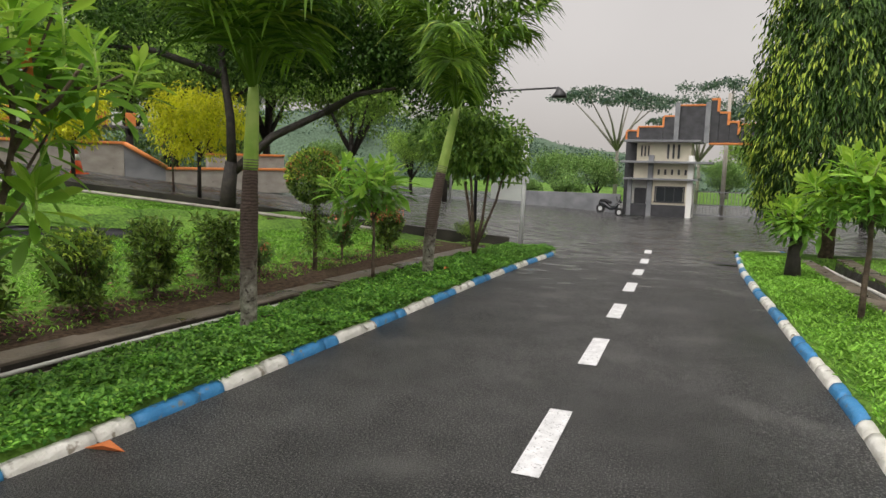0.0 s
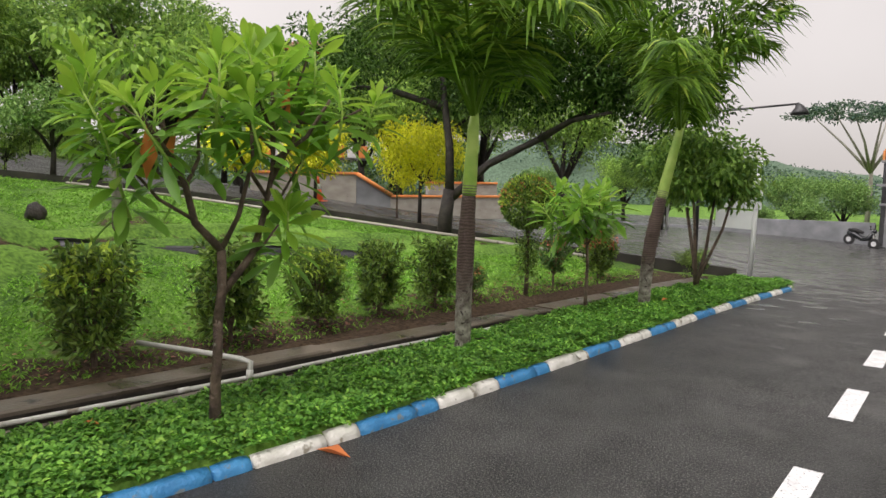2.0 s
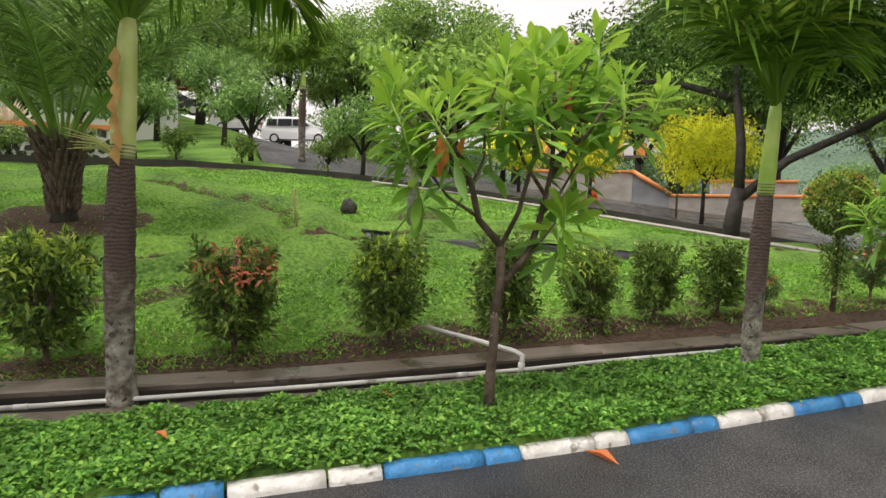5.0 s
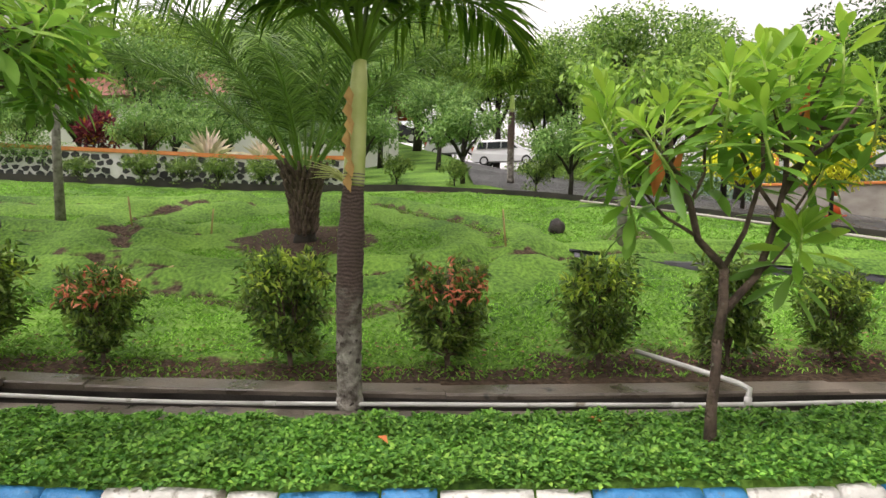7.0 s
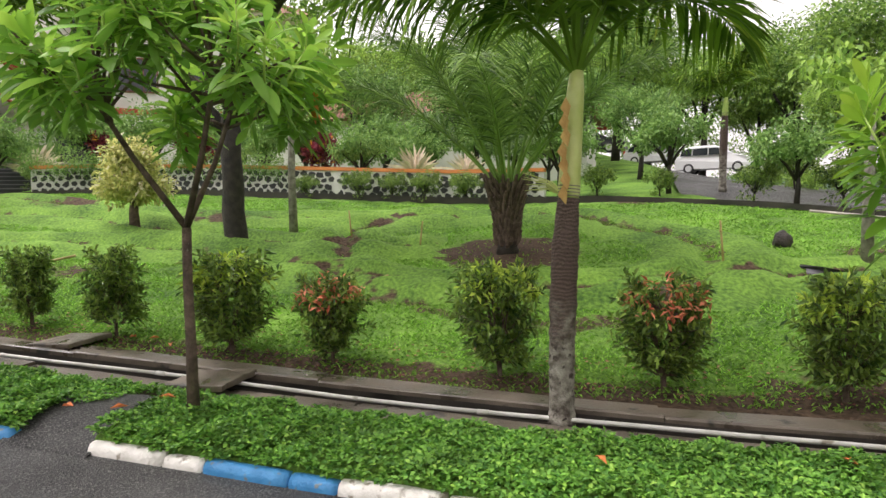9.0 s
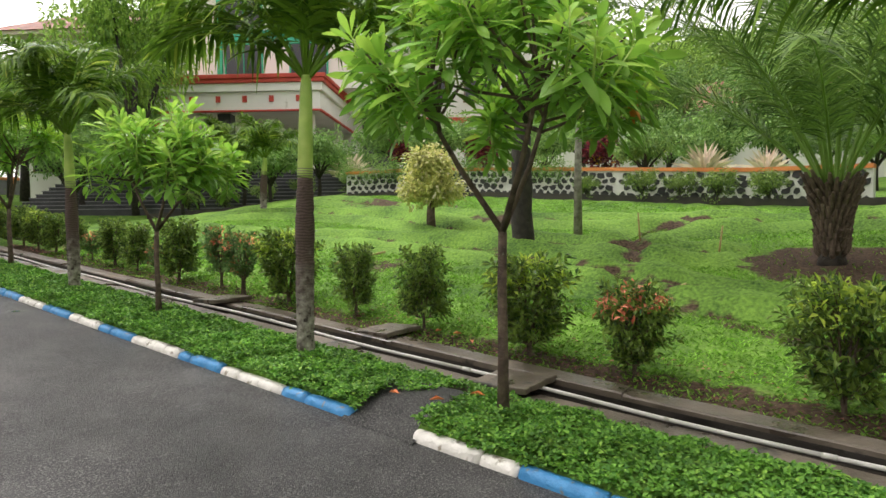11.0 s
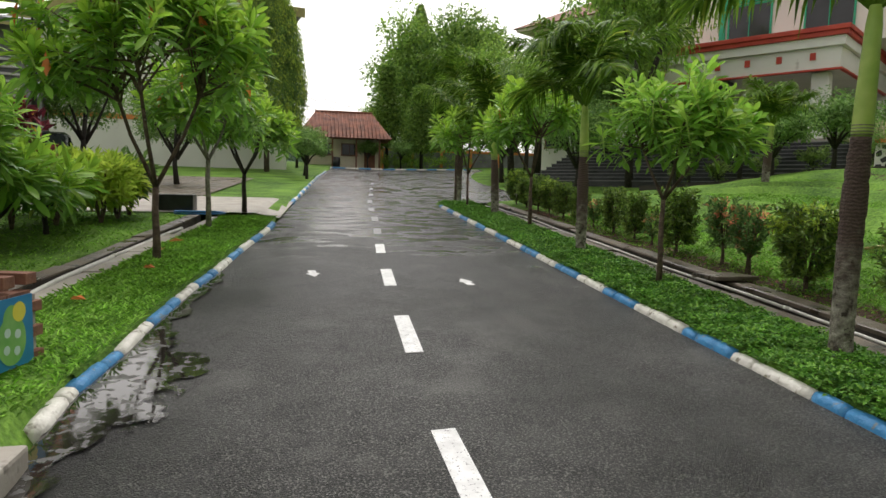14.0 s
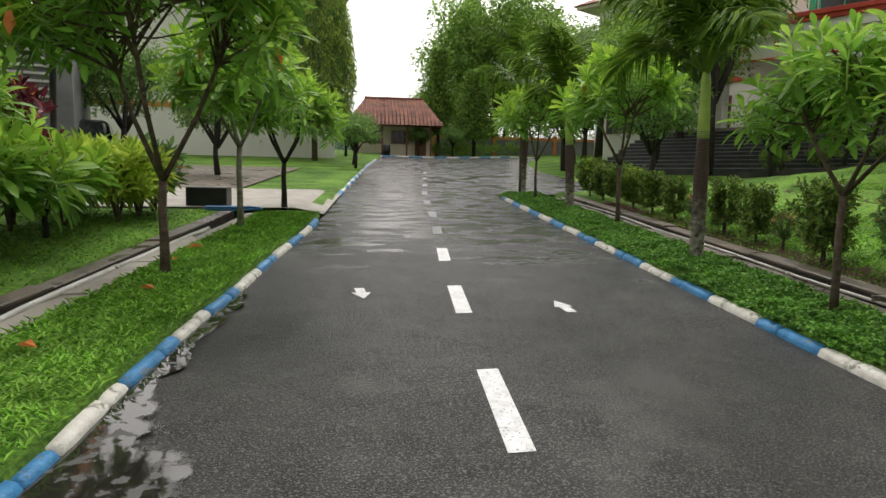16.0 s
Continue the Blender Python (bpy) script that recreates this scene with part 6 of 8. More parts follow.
for k, (x, y, s) in enumerate(((-15.15, -2.6, 0.75), (-15.3, -3.4, 0.7), (-15.35, -4.25, 0.75), (-15.45, -5.6, 0.6), (-15.0, -1.6, 0.75), (-14.95, -0.5, 0.8), (-15.2, 1.4, 0.75), (-14.8, 2.7, 0.65), (-14.0, 4.4, 0.8), (-13.6, 5.9, 1.0), (-16.0, -13.4, 0.8), (-15.6, -15.0, 0.8), (-15.2, -16.3, 0.8), (-14.7, -17.6, 0.8), (-14.2, -18.8, 0.8), (-24, 9.0, 1.2), (-27, 9.3, 1.2), (-3.6, 11.4, 0.55))):
    bg(4, x, y, s, k * 40)
# south: trees round the far bend and along the building
for k, (i, x, y, s) in enumerate(((1, -19.5, -60, 2.1), (0, -18.6, -58.5, 1.75), (0, -20.5, -61, 1.6), (1, -26, -58, 1.2), (1, -13.5, -58, 0.9), (0, -33, -55, 1.3), (2, -14.5, -25.5, 1.15), (1, -26, -52, 1.2), (1, -16.5, -27.0, 1.05), (2, -12.5, -29.5, 0.9), (1, -15.0, -34, 1.05), (0, -19, -39, 1.15), (2, -12.3, -22.2, 0.75), (1, -22, -47, 1.0), (3, -12.5, -49.0, 1.0), (3, -9.8, -48.2, 0.95), (3, -4.0, -41, 1.3), (3, -3.4, -31, 1.0), (3, -3.2, -28.2, 0.95))):
    bg(i, x, y, s, k * 73, road_z(max(-50, y)) + 0.1)
bg(1, -15.0, -22.8, 0.85, 20, road_z(-23) + 0.1, 1.42)
# east, behind the verge
for k, (i, x, y, s) in enumerate(((2, 1.3, -22.1, 0.6), (2, 4.5, -26, 0.8), (2, 7.5, -19, 0.8), (1, 9.5, -25, 0.8), (3, 4.5, -11, 0.9), (0, 10, 22, 1.3), (0, 7, 17, 1.05), (1, 13, 14, 1.2), (0, 14, 30, 1.3), (2, 8, 11, 0.8), (0, 9, 38, 1.2), (1, 15, 3, 1.1), (1, 14, -8, 1.1), (0, 13, -16, 1.0))):
    bg(i, x, y, s, k * 59, road_z(y) + 0.1)
# gate side green beyond the forecourt
for k, (i, x, y, s) in enumerate(((2, -9, 50, 0.9), (2, -13, 50, 0.8), (2, -5.6, 47, 0.85), (2, -17, 48, 0.9), (1, -22, 52, 0.9), (3, -7.4, 45, 1.3), (3, -10.5, 45.5, 1.2), (2, -27, 46, 1.0), (1, 6, 56, 0.9), (2, -1, 56, 0.8), (1, -33, 42, 1.0), (2, 3, 52, 0.8))):
    bg(i, x, y, s, k * 37, road_z(48) + 0.0)


def umbrella_tree(x, y, z, h, w, seed):
    r = rng(seed)
    limbs, crowns = [], []
    for k in range(7):
        a = k * 0.9 + 0.3 * r.normal()
        d = w * (0.2 + 0.28 * r.random())
        e = (math.cos(a) * d, math.sin(a) * d, h * (0.8 + 0.17 * r.random()))
        limbs.append(([(0, 0, h * 0.45), (e[0] * 0.45, e[1] * 0.45, h * 0.68), e], 0.014 * h, 0.004 * h))
        crowns.append((e[0], e[1], e[2] + 0.2, w * 0.2, w * 0.2, h * 0.035, 16))
    big_tree("umbrella_tree", x, y, z, ([(0, 0, 0), (0.1, 0, h * 0.3), (0, 0.1, h * 0.55)], 0.02 * h, 0.013 * h), limbs, crowns, "far_wood", "pale_trunk", seed, 0.36, 30, "flat-topped umbrella-shaped tree with open branches", w * 0.075, 0.35, 0.0)


umbrella_tree(-6.6, 72, -2.0, 11.5, 11.5, 921)
umbrella_tree(5.0, 80, -2.0, 13.0, 13.0, 922)
umbrella_tree(1.5, 66, -2.0, 9.0, 8.0, 923)


def far_woods():
    """Wooded rise all round: one mass of leaf clumps far off."""
    r = rng(930)
    n = 3400
    a = r.random(n) * 6.283
    d = 101 + 66 * r.random(n)
    rise = (11 + 4.5 * np.sin(a * 3 + 1) + 2.5 * np.sin(a * 7)) * (0.62 + 0.05 * (d - 104) / 8)
    c = np.stack([np.cos(a) * d, np.sin(a) * d, -4.6 + rise * np.minimum(1, (d - 100) / 9)], 1)
    v, f = clump_leaves(r, c, 2.6, 80, 0.5, 0.34, 0.0, 0.75)
    na, nr = 220, 9
    vv, ff = [], []
    for j in range(nr):
        for i in range(na):
            w = 2 * math.pi * i / na
            d0 = 104 + 8 * j
            top = (11 + 4.5 * math.sin(w * 3 + 1) + 2.5 * math.sin(w * 7)) * (0.0 if j == 0 else 0.62 + 0.05 * j)
            bump = 2.2 * noise.noise(Vector((math.cos(w) * 14, math.sin(w) * 14, j * 0.9))) + 1.3 * noise.noise(Vector((math.cos(w) * 40, math.sin(w) * 40, j * 1.7)))
            vv.append((math.cos(w) * d0, math.sin(w) * d0, -4 + (top + bump if j else 0)))
    for j in range(nr - 1):
        for i in range(na):
            i2 = (i + 1) % na
            ff.append((j * na + i, j * na + i2, (j + 1) * na + i2))
            ff.append((j * na + i, (j + 1) * na + i2, (j + 1) * na + i))
    f = np.concatenate([f, np.array(ff) + len(v)])
    v = np.concatenate([v, np.array(vv)])
    ob = np_mesh("far_woods", v, f, M["far_wood"])
    tagged(ob, "hazy wooded rise in the distance", "woods", kind="stuff")


far_woods()
for o in BG:
    for q in list(o.children_recursive) + [o]:
        bpy.data.objects.remove(q)


def araucaria(x, y, z, h, seed):
    r = rng(seed)
    root = empty("layered_conifer", Matrix.Translation((x, y, z)), "dark green conifer with tiered branches", "tree")
    tube("trunk", [(0, 0, -0.1), (0, 0, h * 0.5), (0, 0, h)], [0.15, 0.1, 0.02], M["dark_trunk"], root, 8)
    c = []
    for k in range(15):
        zz = h * (0.22 + 0.76 * k / 15)
        rad = (1 - k / 15) * h * 0.2 + 0.25
        for j in range(9):
            a = j * 0.698 + k * 0.3
            for q in (0.35, 0.65, 1.0):
                c.append((math.cos(a) * rad * q, math.sin(a) * rad * q, zz + 0.2 * q))
    v, f = clump_leaves(r, c, 0.42, 22, 0.28, 0.1, 0.0, 0.3)
    stuff(np_mesh("crown", v, f, M["tree_dark"], root))


araucaria(-12.2, -52.5, 3.2, 8.5, 941)
araucaria(-14.4, -50.0, 3.2, 6.5, 942)


def small_palm(x, y, z, seed, h=0.9, L=1.3):
    manila_palm(x, y, z, h, 0.45, 0.09, 11, L, seed, (0, 0.05), "short feather palm in the garden", up=0.6)


small_palm(-12.4, -13.4, land(-12.4, -13.4), 951, 1.0, 1.4)
small_palm(-16.9, 4.6, land(-16.9, 4.6), 952, 1.8, 1.6)
small_palm(-17.5, -21, land(-17.5, -21), 953, 1.8, 1.7)


def agave(x, y, z, seed, s=1.0, mat="cream_leaf"):
    r = rng(seed)
    n = 44
    a = np.arange(n) * 2.399
    el = 0.2 + 1.2 * np.arange(n) / n
    d = np.stack([np.cos(a) * np.cos(el), np.sin(a) * np.cos(el), np.sin(el)], 1)
    v, f = leaves_data(d * 0.04, d, np.array([0, 0, 1.0]) + 0.1 * r.normal(size=d.shape), 0.75 * s * (0.8 + 0.3 * r.random(n)), 0.075 * s, 0.3, 0.1)
    root = empty("spiky_rosette_plant", Matrix.Translation((x, y, z)), "pale striped spiky rosette plant", "plant")
    stuff(np_mesh("leaf_whorl", v, f, M[mat], root))


agave(-17.3, -3.2, land(-17.3, -3.2) + 0.5, 961, 1.1)
agave(-18.6, -15.5, land(-18.6, -15.5) + 0.6, 962, 1.3)
agave(-16.9, -1.8, land(-16.9, -1.8) + 0.5, 963, 0.9)


def croton(x, y, z, seed, h=1.2, w=0.9, mat="croton_red"):
    r = rng(seed)
    root = empty("croton", Matrix.Translation((x, y, z)), "dark red and yellow leaved garden shrub", "shrub", "garden shrubs")
    v, f = merge(*[tube_data([(0, 0, -0.05), (math.cos(k) * w * 0.1, math.sin(k) * w * 0.1, h * 0.4), (math.cos(k) * w * 0.3, math.sin(k) * w * 0.3, h * 0.8)], [0.02, 0.015, 0.008], 5) for k in range(5)])
    mesh_object("stem_frame", v, f, M["trunk"], root)
    c = [(math.cos(k * 2.4) * w * 0.35 * r.random() ** 0.5, math.sin(k * 2.4) * w * 0.35 * r.random() ** 0.5, h * (0.4 + 0.55 * r.random())) for k in range(30)]
    v, f = clump_leaves(r, c, 0.17, 28, 0.2, 0.06, -0.4)
    stuff(np_mesh("foliage", v, f, M[mat], root))


for k, (x, y, m) in enumerate(((2.75, -11.8, "croton_red"), (2.3, -12.3, "yellow_tip"), (1.75, -12.7, "yellow_tip"), (1.6, -13.3, "yellow_tip"), (2.4, -13.3, "tree_light"), (1.5, -13.9, "shrub_light"), (2.9, -12.3, "croton_red"), (2.6, -14.0, "tree_light"))):
    croton(x, y, road_z(y) + 0.1, 970 + k, 1.0 if m != "croton_red" else 1.75, 1.0, m)
for k, (x, y) in enumerate(((-17.9, -11.6), (-18.2, -12.8), (-17.6, -9.6), (-17.8, -6.0))):
    croton(x, y, land(x, y) + 0.3, 980 + k, 1.2, 1.1)


# ---- ground cover, grass, litter ----
def ground_cover():
    r = rng(1001)
    n = 46000
    y = -18 + 30.2 * r.random(n) ** 1.0
    u = 0.045 + 1.0 * r.random(n)
    keep = ~((y > -3.42) & (y < -2.88) & (u < 0.72 - 0.25 * np.sin(y * 9)))
    y, u = y[keep], u[keep]
    n = len(y)
    xx = np.interp(y, KERB_Y, KERB_X) - u
    zr = np.array([road_z(q) for q in y])
    lump = 0.018 * np.sin(xx * 9 + 1.3) * np.sin(y * 7.1) + 0.014 * np.sin(y * 17 + xx * 5)
    z = zr + 0.125 + lump + 0.03 * r.random(n) - 0.03 * (u < 0.12) - 0.03 * (u > 0.98)
    c = np.stack([xx, y, z], 1)
    a0 = r.random(n) * 6.283
    V, Fc, o = [], [], 0
    for q in range(4):
        a = a0 + q * 1.571 + 0.25 * r.normal(size=n)
        el = 0.15 + 0.35 * r.normal(size=n)
        d = np.stack([np.cos(a) * np.cos(el), np.sin(a) * np.cos(el), np.sin(el)], 1)
        v, f = leaves_data(c + d * 0.004, d, np.array([0, 0, 1.0]) + 0.35 * r.normal(size=d.shape), 0.039 * (0.7 + 0.6 * r.random(n)), 0.024, 0.15, 0.1)
        V.append(v)
        Fc.append(f + o)
        o += len(v)
    ob = np_mesh("ground_cover", np.concatenate(V), np.concatenate(Fc), M["clover"])
    tagged(ob, "dense low green ground cover plants beside the kerb", "ground cover", kind="stuff")


def blades(name, x, y, z, length, width, seed, label, mat="grass"):
    r = rng(seed)
    n = len(x)
    a = r.random(n) * 6.283
    d = np.stack([np.cos(a) * 0.75, np.sin(a) * 0.75, 0.35 + 0.6 * r.random(n)], 1)
    v, f = leaves_data(np.stack([x, y, z], 1), unit(d), unit(np.stack([np.cos(a) * -0.5, np.sin(a) * -0.5, 0.8 + 0 * a], 1)), length * (0.6 + 0.8 * r.random(n)), width, 0.1, 0.15)
    tagged(np_mesh(name, v, f, M[mat]), label, "grass", kind="stuff")


def grass():
    r = rng(1010)
    n = 210000
    u = 1.86 + 9.2 * r.random(n) ** 1.4
    y = -14 + 25 * r.random(n)
    bare = (1 - np.clip((u - 1.85) / np.where(y < 1.6, 0.6, 1.2), 0, 1)) * 0.88
    x = np.interp(y, KERB_Y, KERB_X) - u
    dp = np.hypot(x + 9.94, y + 0.48)
    bare = np.maximum(bare, np.where(dp < 1.1, 0.9, 0))
    for line in (5.2, 7.0):
        w = np.abs(u - line - 0.5 * np.sin(y * 0.55 + line))
        bare = np.maximum(bare, np.where((w < 0.16) & ((y < -1.5) | (line < 6)), 0.8, 0))
    edge_y = np.interp(x, EDGE_X, EDGE_Y)
    k = (r.random(n) > bare) & (y < edge_y - 0.3)
    x, y = x[k], y[k]
    z = np.array([land(p, q) for p, q in zip(x, y)])
    blades("lawn_grass", x, y, z - 0.005, 0.05, 0.012, 1011, "short bright green lawn grass")
    n = 52000
    half = n // 2
    y = np.concatenate([-14 + 9.3 * r.random(half), 3.2 + 11 * r.random(n - half)])
    v = np.where(r.random(n) < 0.65, 0.06 + 0.98 * r.random(n), 1.64 + 3.7 * r.random(n))
    x = np.interp(y, EAST_Y, EAST_X) + v
    z = np.array([road_z(q) for q in y]) + 0.085
    blades("verge_grass", x, y, z, 0.06, 0.014, 1012, "bright green verge grass")


ground_cover()
grass()


def fallen_leaf(x, y, z, rz, L, W, mat="orange_leaf"):
    v, f = leaves_data(np.array([[0, 0, 0.0]]), np.array([[1.0, 0, 0.02]]), np.array([[0, 0, 1.0]]), L, W, 0.3, 0.1)
    ob = np_mesh("fallen_leaf", v, f, M[mat])
    ob.matrix_world = pose(x, y, z, 0, 0, rz)
    tagged(ob, "large fallen orange leaf", "leaf", "fallen leaves")


rl = rng(1020)
fallen_leaf(-2.8, 2.33, 0.015, 20, 0.22, 0.07)
for u, y in ((0.75, 1.55), (0.7, -2.8), (0.55, 0.2), (0.45, 7.9), (2.1, -3.6), (2.2, -3.9), (2.15, -4.1), (0.8, -5.9), (0.3, -3.2), (0.35, -2.95)):
    fallen_leaf(xk(y) - u, y, road_z(y) + (0.17 if u < 1 else 0.2), rl.random() * 360, 0.12, 0.045)
for v, y in ((0.5, -8.4), (0.8, -9.6), (0.75, -10.4), (0.6, -7.0)):
    fallen_leaf(xe(y) + v, y, road_z(y) + 0.15, rl.random() * 360, 0.2, 0.06)


def litter():
    """Brown leaf litter and chips on the soil under the shrubs."""
    r = rng(1030)
    n = 1800
    y = -16 + 26 * r.random(n)
    u = 2.02 + 0.75 * r.random(n) ** 1.4
    x = np.interp(y, KERB_Y, KERB_X) - u
    z = np.array([land(p, q) for p, q in zip(x, y)]) + 0.012
    a = r.random(n) * 6.283
    d = np.stack([np.cos(a), np.sin(a), 0.15 * r.normal(size=n)], 1)
    v, f = leaves_data(np.stack([x, y, z], 1), d, np.array([0, 0, 1.0]) + 0.3 * r.normal(size=d.shape), 0.045, 0.02, 0.3)
    m = leaf_material("dry_leaf_litter", (0.12, 0.05, 0.02, 1), (0.32, 0.17, 0.07, 1), rough=0.7)
    tagged(np_mesh("leaf_litter", v, f, m), "scattered dry brown leaf litter on soil", "leaf litter", kind="stuff")


litter()

# ---- lawn objects ----
def rock(name, x, y, z, sx, sy, sz, seed, mat, label, category):
    bm = bmesh.new()
    bmesh.ops.create_icosphere(bm, subdivisions=3, radius=1.0)
    for v in bm.verts:
        n = noise.noise(v.co * 1.7 + Vector((seed, 0, 0))) * 0.25 + noise.noise(v.co * 4 + Vector((0, seed, 0))) * 0.1
        v.co = Vector((v.co.x * sx, v.co.y * sy, v.co.z * sz)) * (1 + n)
    ob = part(name, bm, M[mat], smooth=True)
    ob.matrix_world = pose(x, y, z, 0, 0, seed * 30)
    return tagged(ob, label, category)


rock("tree_stump", -9.8, 3.4, land(-9.8, 3.4) + 0.06, 0.13, 0.12, 0.16, 1, "dark_trunk", "small dark rotten tree stump on the lawn", "stump")


def tarp():
    r = rng(1040)
    pts = [(-8.5, 3.0), (-8.0, 3.5), (-7.6, 4.2), (-7.4, 5.0), (-7.1, 5.8), (-6.7, 6.6)]
    rows = []
    for i, (x, y) in enumerate(pts):
        for q in (0.0, 0.5):
            if i == len(pts) - 1 and q:
                continue
            x2, y2 = (pts[min(i + 1, len(pts) - 1)])
            xx, yy = x + (x2 - x) * q, y + (y2 - y) * q
            rows.append([(xx - 0.25 + 0.06 * k + 0.03 * r.normal(), yy - 0.15 + 0.045 * k + 0.03 * r.normal(), land(xx - 0.25 + 0.06 * k, yy - 0.15 + 0.045 * k) - (0.03 if k in (0, 7) else -0.02) + (0.07 * math.sin(k / 7 * math.pi)) * (0.5 + 0.8 * r.random())) for k in range(8)])
    ob = strip("plastic_sheet", rows, M["tarp"], "crumpled black plastic sheeting lying on the lawn", "plastic sheet")
    ob["kind"] = ""


tarp()
for x, y, h, lean in ((-10.58, -3.08, 0.62, 4), (-8.47, 2.24, 0.7, 6), (-10.3, -1.9, 0.5, -5)):
    root = empty("bamboo_stake", pose(x, y, land(x, y) - 0.05, lean, lean, 0), "thin bamboo stake stuck in the lawn", "stake", "bamboo stakes")
    tube("pole", [(0, 0, 0), (0.003, 0, h * 0.5), (0, 0.004, h)], [0.016, 0.014, 0.012], M["bamboo"], root, 7)
    tube("node_ring", [(0, 0, h * 0.8), (0, 0, h * 0.83)], [0.02, 0.02], M["bamboo"], root, 7)
for k, (x, y) in enumerate(((-8.1, -7.3), (-7.8, -2.3))):
    st = tube("white_stick", [(x, y, land(x, y) + 0.05), (x - 0.9, y + 0.35, land(x - 0.9, y + 0.35) + 0.06)], [0.02, 0.018], M["bamboo"], None, 6)
    tagged(st, "pale stick lying on the lawn", "stick")


# ---- stone wall with hedge above the lawn ----
def stone_wall():
    pts = [(-15.3, 0.2), (-15.75, -2.0), (-16.0, -5.0), (-16.1, -8.0), (-16.0, -11.0), (-15.6, -13.2)]
    root = empty("wall_garden", Matrix.Identity(4), "low wall of black stones in white mortar", "wall", kind="structure")
    r = rng(1050)
    shapes = []
    for q in range(6):
        bm = bmesh.new()
        n = 7
        ang = sorted((2 * math.pi * k / n + 0.25 * r.normal()) for k in range(n))
        rad = [0.105 * (0.8 + 0.4 * r.random()) for _ in range(n)]
        lo = [bm.verts.new((rd * math.cos(a) * 1.25, 0.0, rd * math.sin(a))) for a, rd in zip(ang, rad)]
        hi = [bm.verts.new((rd * math.cos(a) * 1.1, -0.03, rd * math.sin(a) * 0.88)) for a, rd in zip(ang, rad)]
        for k in range(n):
            bm.faces.new((lo[k], lo[(k + 1) % n], hi[(k + 1) % n], hi[k]))
        bm.faces.new(hi)
        bmesh.ops.recalc_face_normals(bm, faces=bm.faces)
        me = bpy.data.meshes.new("stone")
        bm.to_mesh(me)
        bm.free()
        me.materials.append(M["black_stone"])
        shapes.append(me)
    for a, b in zip(pts, pts[1:]):
        A, B = Vector((a[0], a[1], land(*a) - 0.1)), Vector((b[0], b[1], land(*b) - 0.1))
        d = B - A
        L = Vector((d.x, d.y, 0)).length
        n = Vector((-d.y, d.x, 0)).normalized()
        if n.x < 0:
            n = -n
        hgt = 0.72
        V = []
        for P in (A, B):
            for w, h in ((0.0, 0), (0.0, hgt), (-0.25, hgt), (-0.25, 0)):
                V.append(P + n * w + Vector((0, 0, h)))
        mesh_object("mortar_bed", V, [(0, 1, 5, 4), (1, 2, 6, 5), (2, 3, 7, 6), (0, 3, 2, 1), (4, 5, 6, 7)], M["mortar"], root, "white mortar face")
        C = []
        for P in (A, B):
            for w, h in ((0.04, hgt), (0.04, hgt + 0.09), (-0.29, hgt + 0.09), (-0.29, hgt)):
                C.append(P + n * w + Vector((0, 0, h + 0.002)))
        mesh_object("coping", C, [(0, 1, 5, 4), (1, 2, 6, 5), (2, 3, 7, 6), (3, 0, 4, 7), (0, 3, 2, 1), (4, 5, 6, 7)], M["orange_trim"], root, "orange painted coping")
        cols = max(1, int(L / 0.21))
        for i in range(cols):
            for j in range(4):
                f = (i + 0.5 + (0.5 if j % 2 else 0.0) * 0.9) / cols
                if f > 0.98:
                    continue
                p = A.lerp(B, f) + n * 0.002 + Vector((0, 0, 0.14 + 0.16 * j + 0.015 * r.normal()))
                ob = new("stone", shapes[int(r.integers(6))])
                ob.parent = root
                ob.matrix_basis = Matrix.Translation(p) @ Matrix.Rotation(math.atan2(d.y, d.x) + (math.pi if n.dot(Vector((d.y, -d.x, 0))) < 0 else 0), 4, "Z") @ Matrix.Rotation(0.4 * r.normal(), 4, "Y") @ Matrix.Scale(0.6 + 0.24 * r.random(), 4)


stone_wall()


def hedge_mass(name, pts, w, h, mat, seed, label, base=0.0, leaf=0.09, dens=150):
    r = rng(seed)
    c = []
    for a, b in zip(pts, pts[1:]):
        L = math.dist(a, b)
        for k in range(int(L * dens / 10)):
            f = r.random()
            x, y = a[0] + (b[0] - a[0]) * f, a[1] + (b[1] - a[1]) * f
            c.append((x + (r.random() - 0.5) * w, y + (r.random() - 0.5) * w, land(x, y) + base + h * r.random()))
    v, f = clump_leaves(r, c, 0.2 if leaf < 0.2 else 0.75, 40, leaf, leaf * 0.45)
    root = empty(name, Matrix.Identity(4), label, "hedge")
    stuff(np_mesh("foliage", v, f, M[mat], root))


hedge_mass("hedge", [(-15.95, -6.0), (-15.95, -8.0), (-15.85, -11.0), (-15.45, -13.4)], 0.4, 0.62, "tree_light", 1060, "long clipped light green hedge over the stone wall", 0.42, 0.07, 210)
hedge_mass("hedge", [(-28.0, 11.6), (-34, 12.2), (-40, 12.6)], 0.7, 0.8, "tree_mid", 1061, "clipped green hedge beside the upper road", 0.0, 0.12, 90)
hedge_mass("tall_hedge", [(-46, -14), (-53, -4), (-57, 6), (-56, 15), (-50, 22), (-44, 27), (-36, 32), (-26, 35)], 3.0, 4.2, "tree_dark", 1063, "dense dark green shrubbery behind the parked cars", 0.0, 0.26, 90)
hedge_mass("tall_hedge", [(-12.5, -53.5), (-20, -56), (-30, -55), (-40, -48)], 2.0, 2.6, "tree_dark", 1064, "dense dark shrubbery beyond the road bend", 0.0, 0.22, 90)
hedge_mass("hedge", [(-9.0, -51.2), (-14, -51.8), (-20, -54)], 1.0, 0.7, "tree_mid", 1062, "clipped hedge on the far island", 0.0, 0.14, 90)


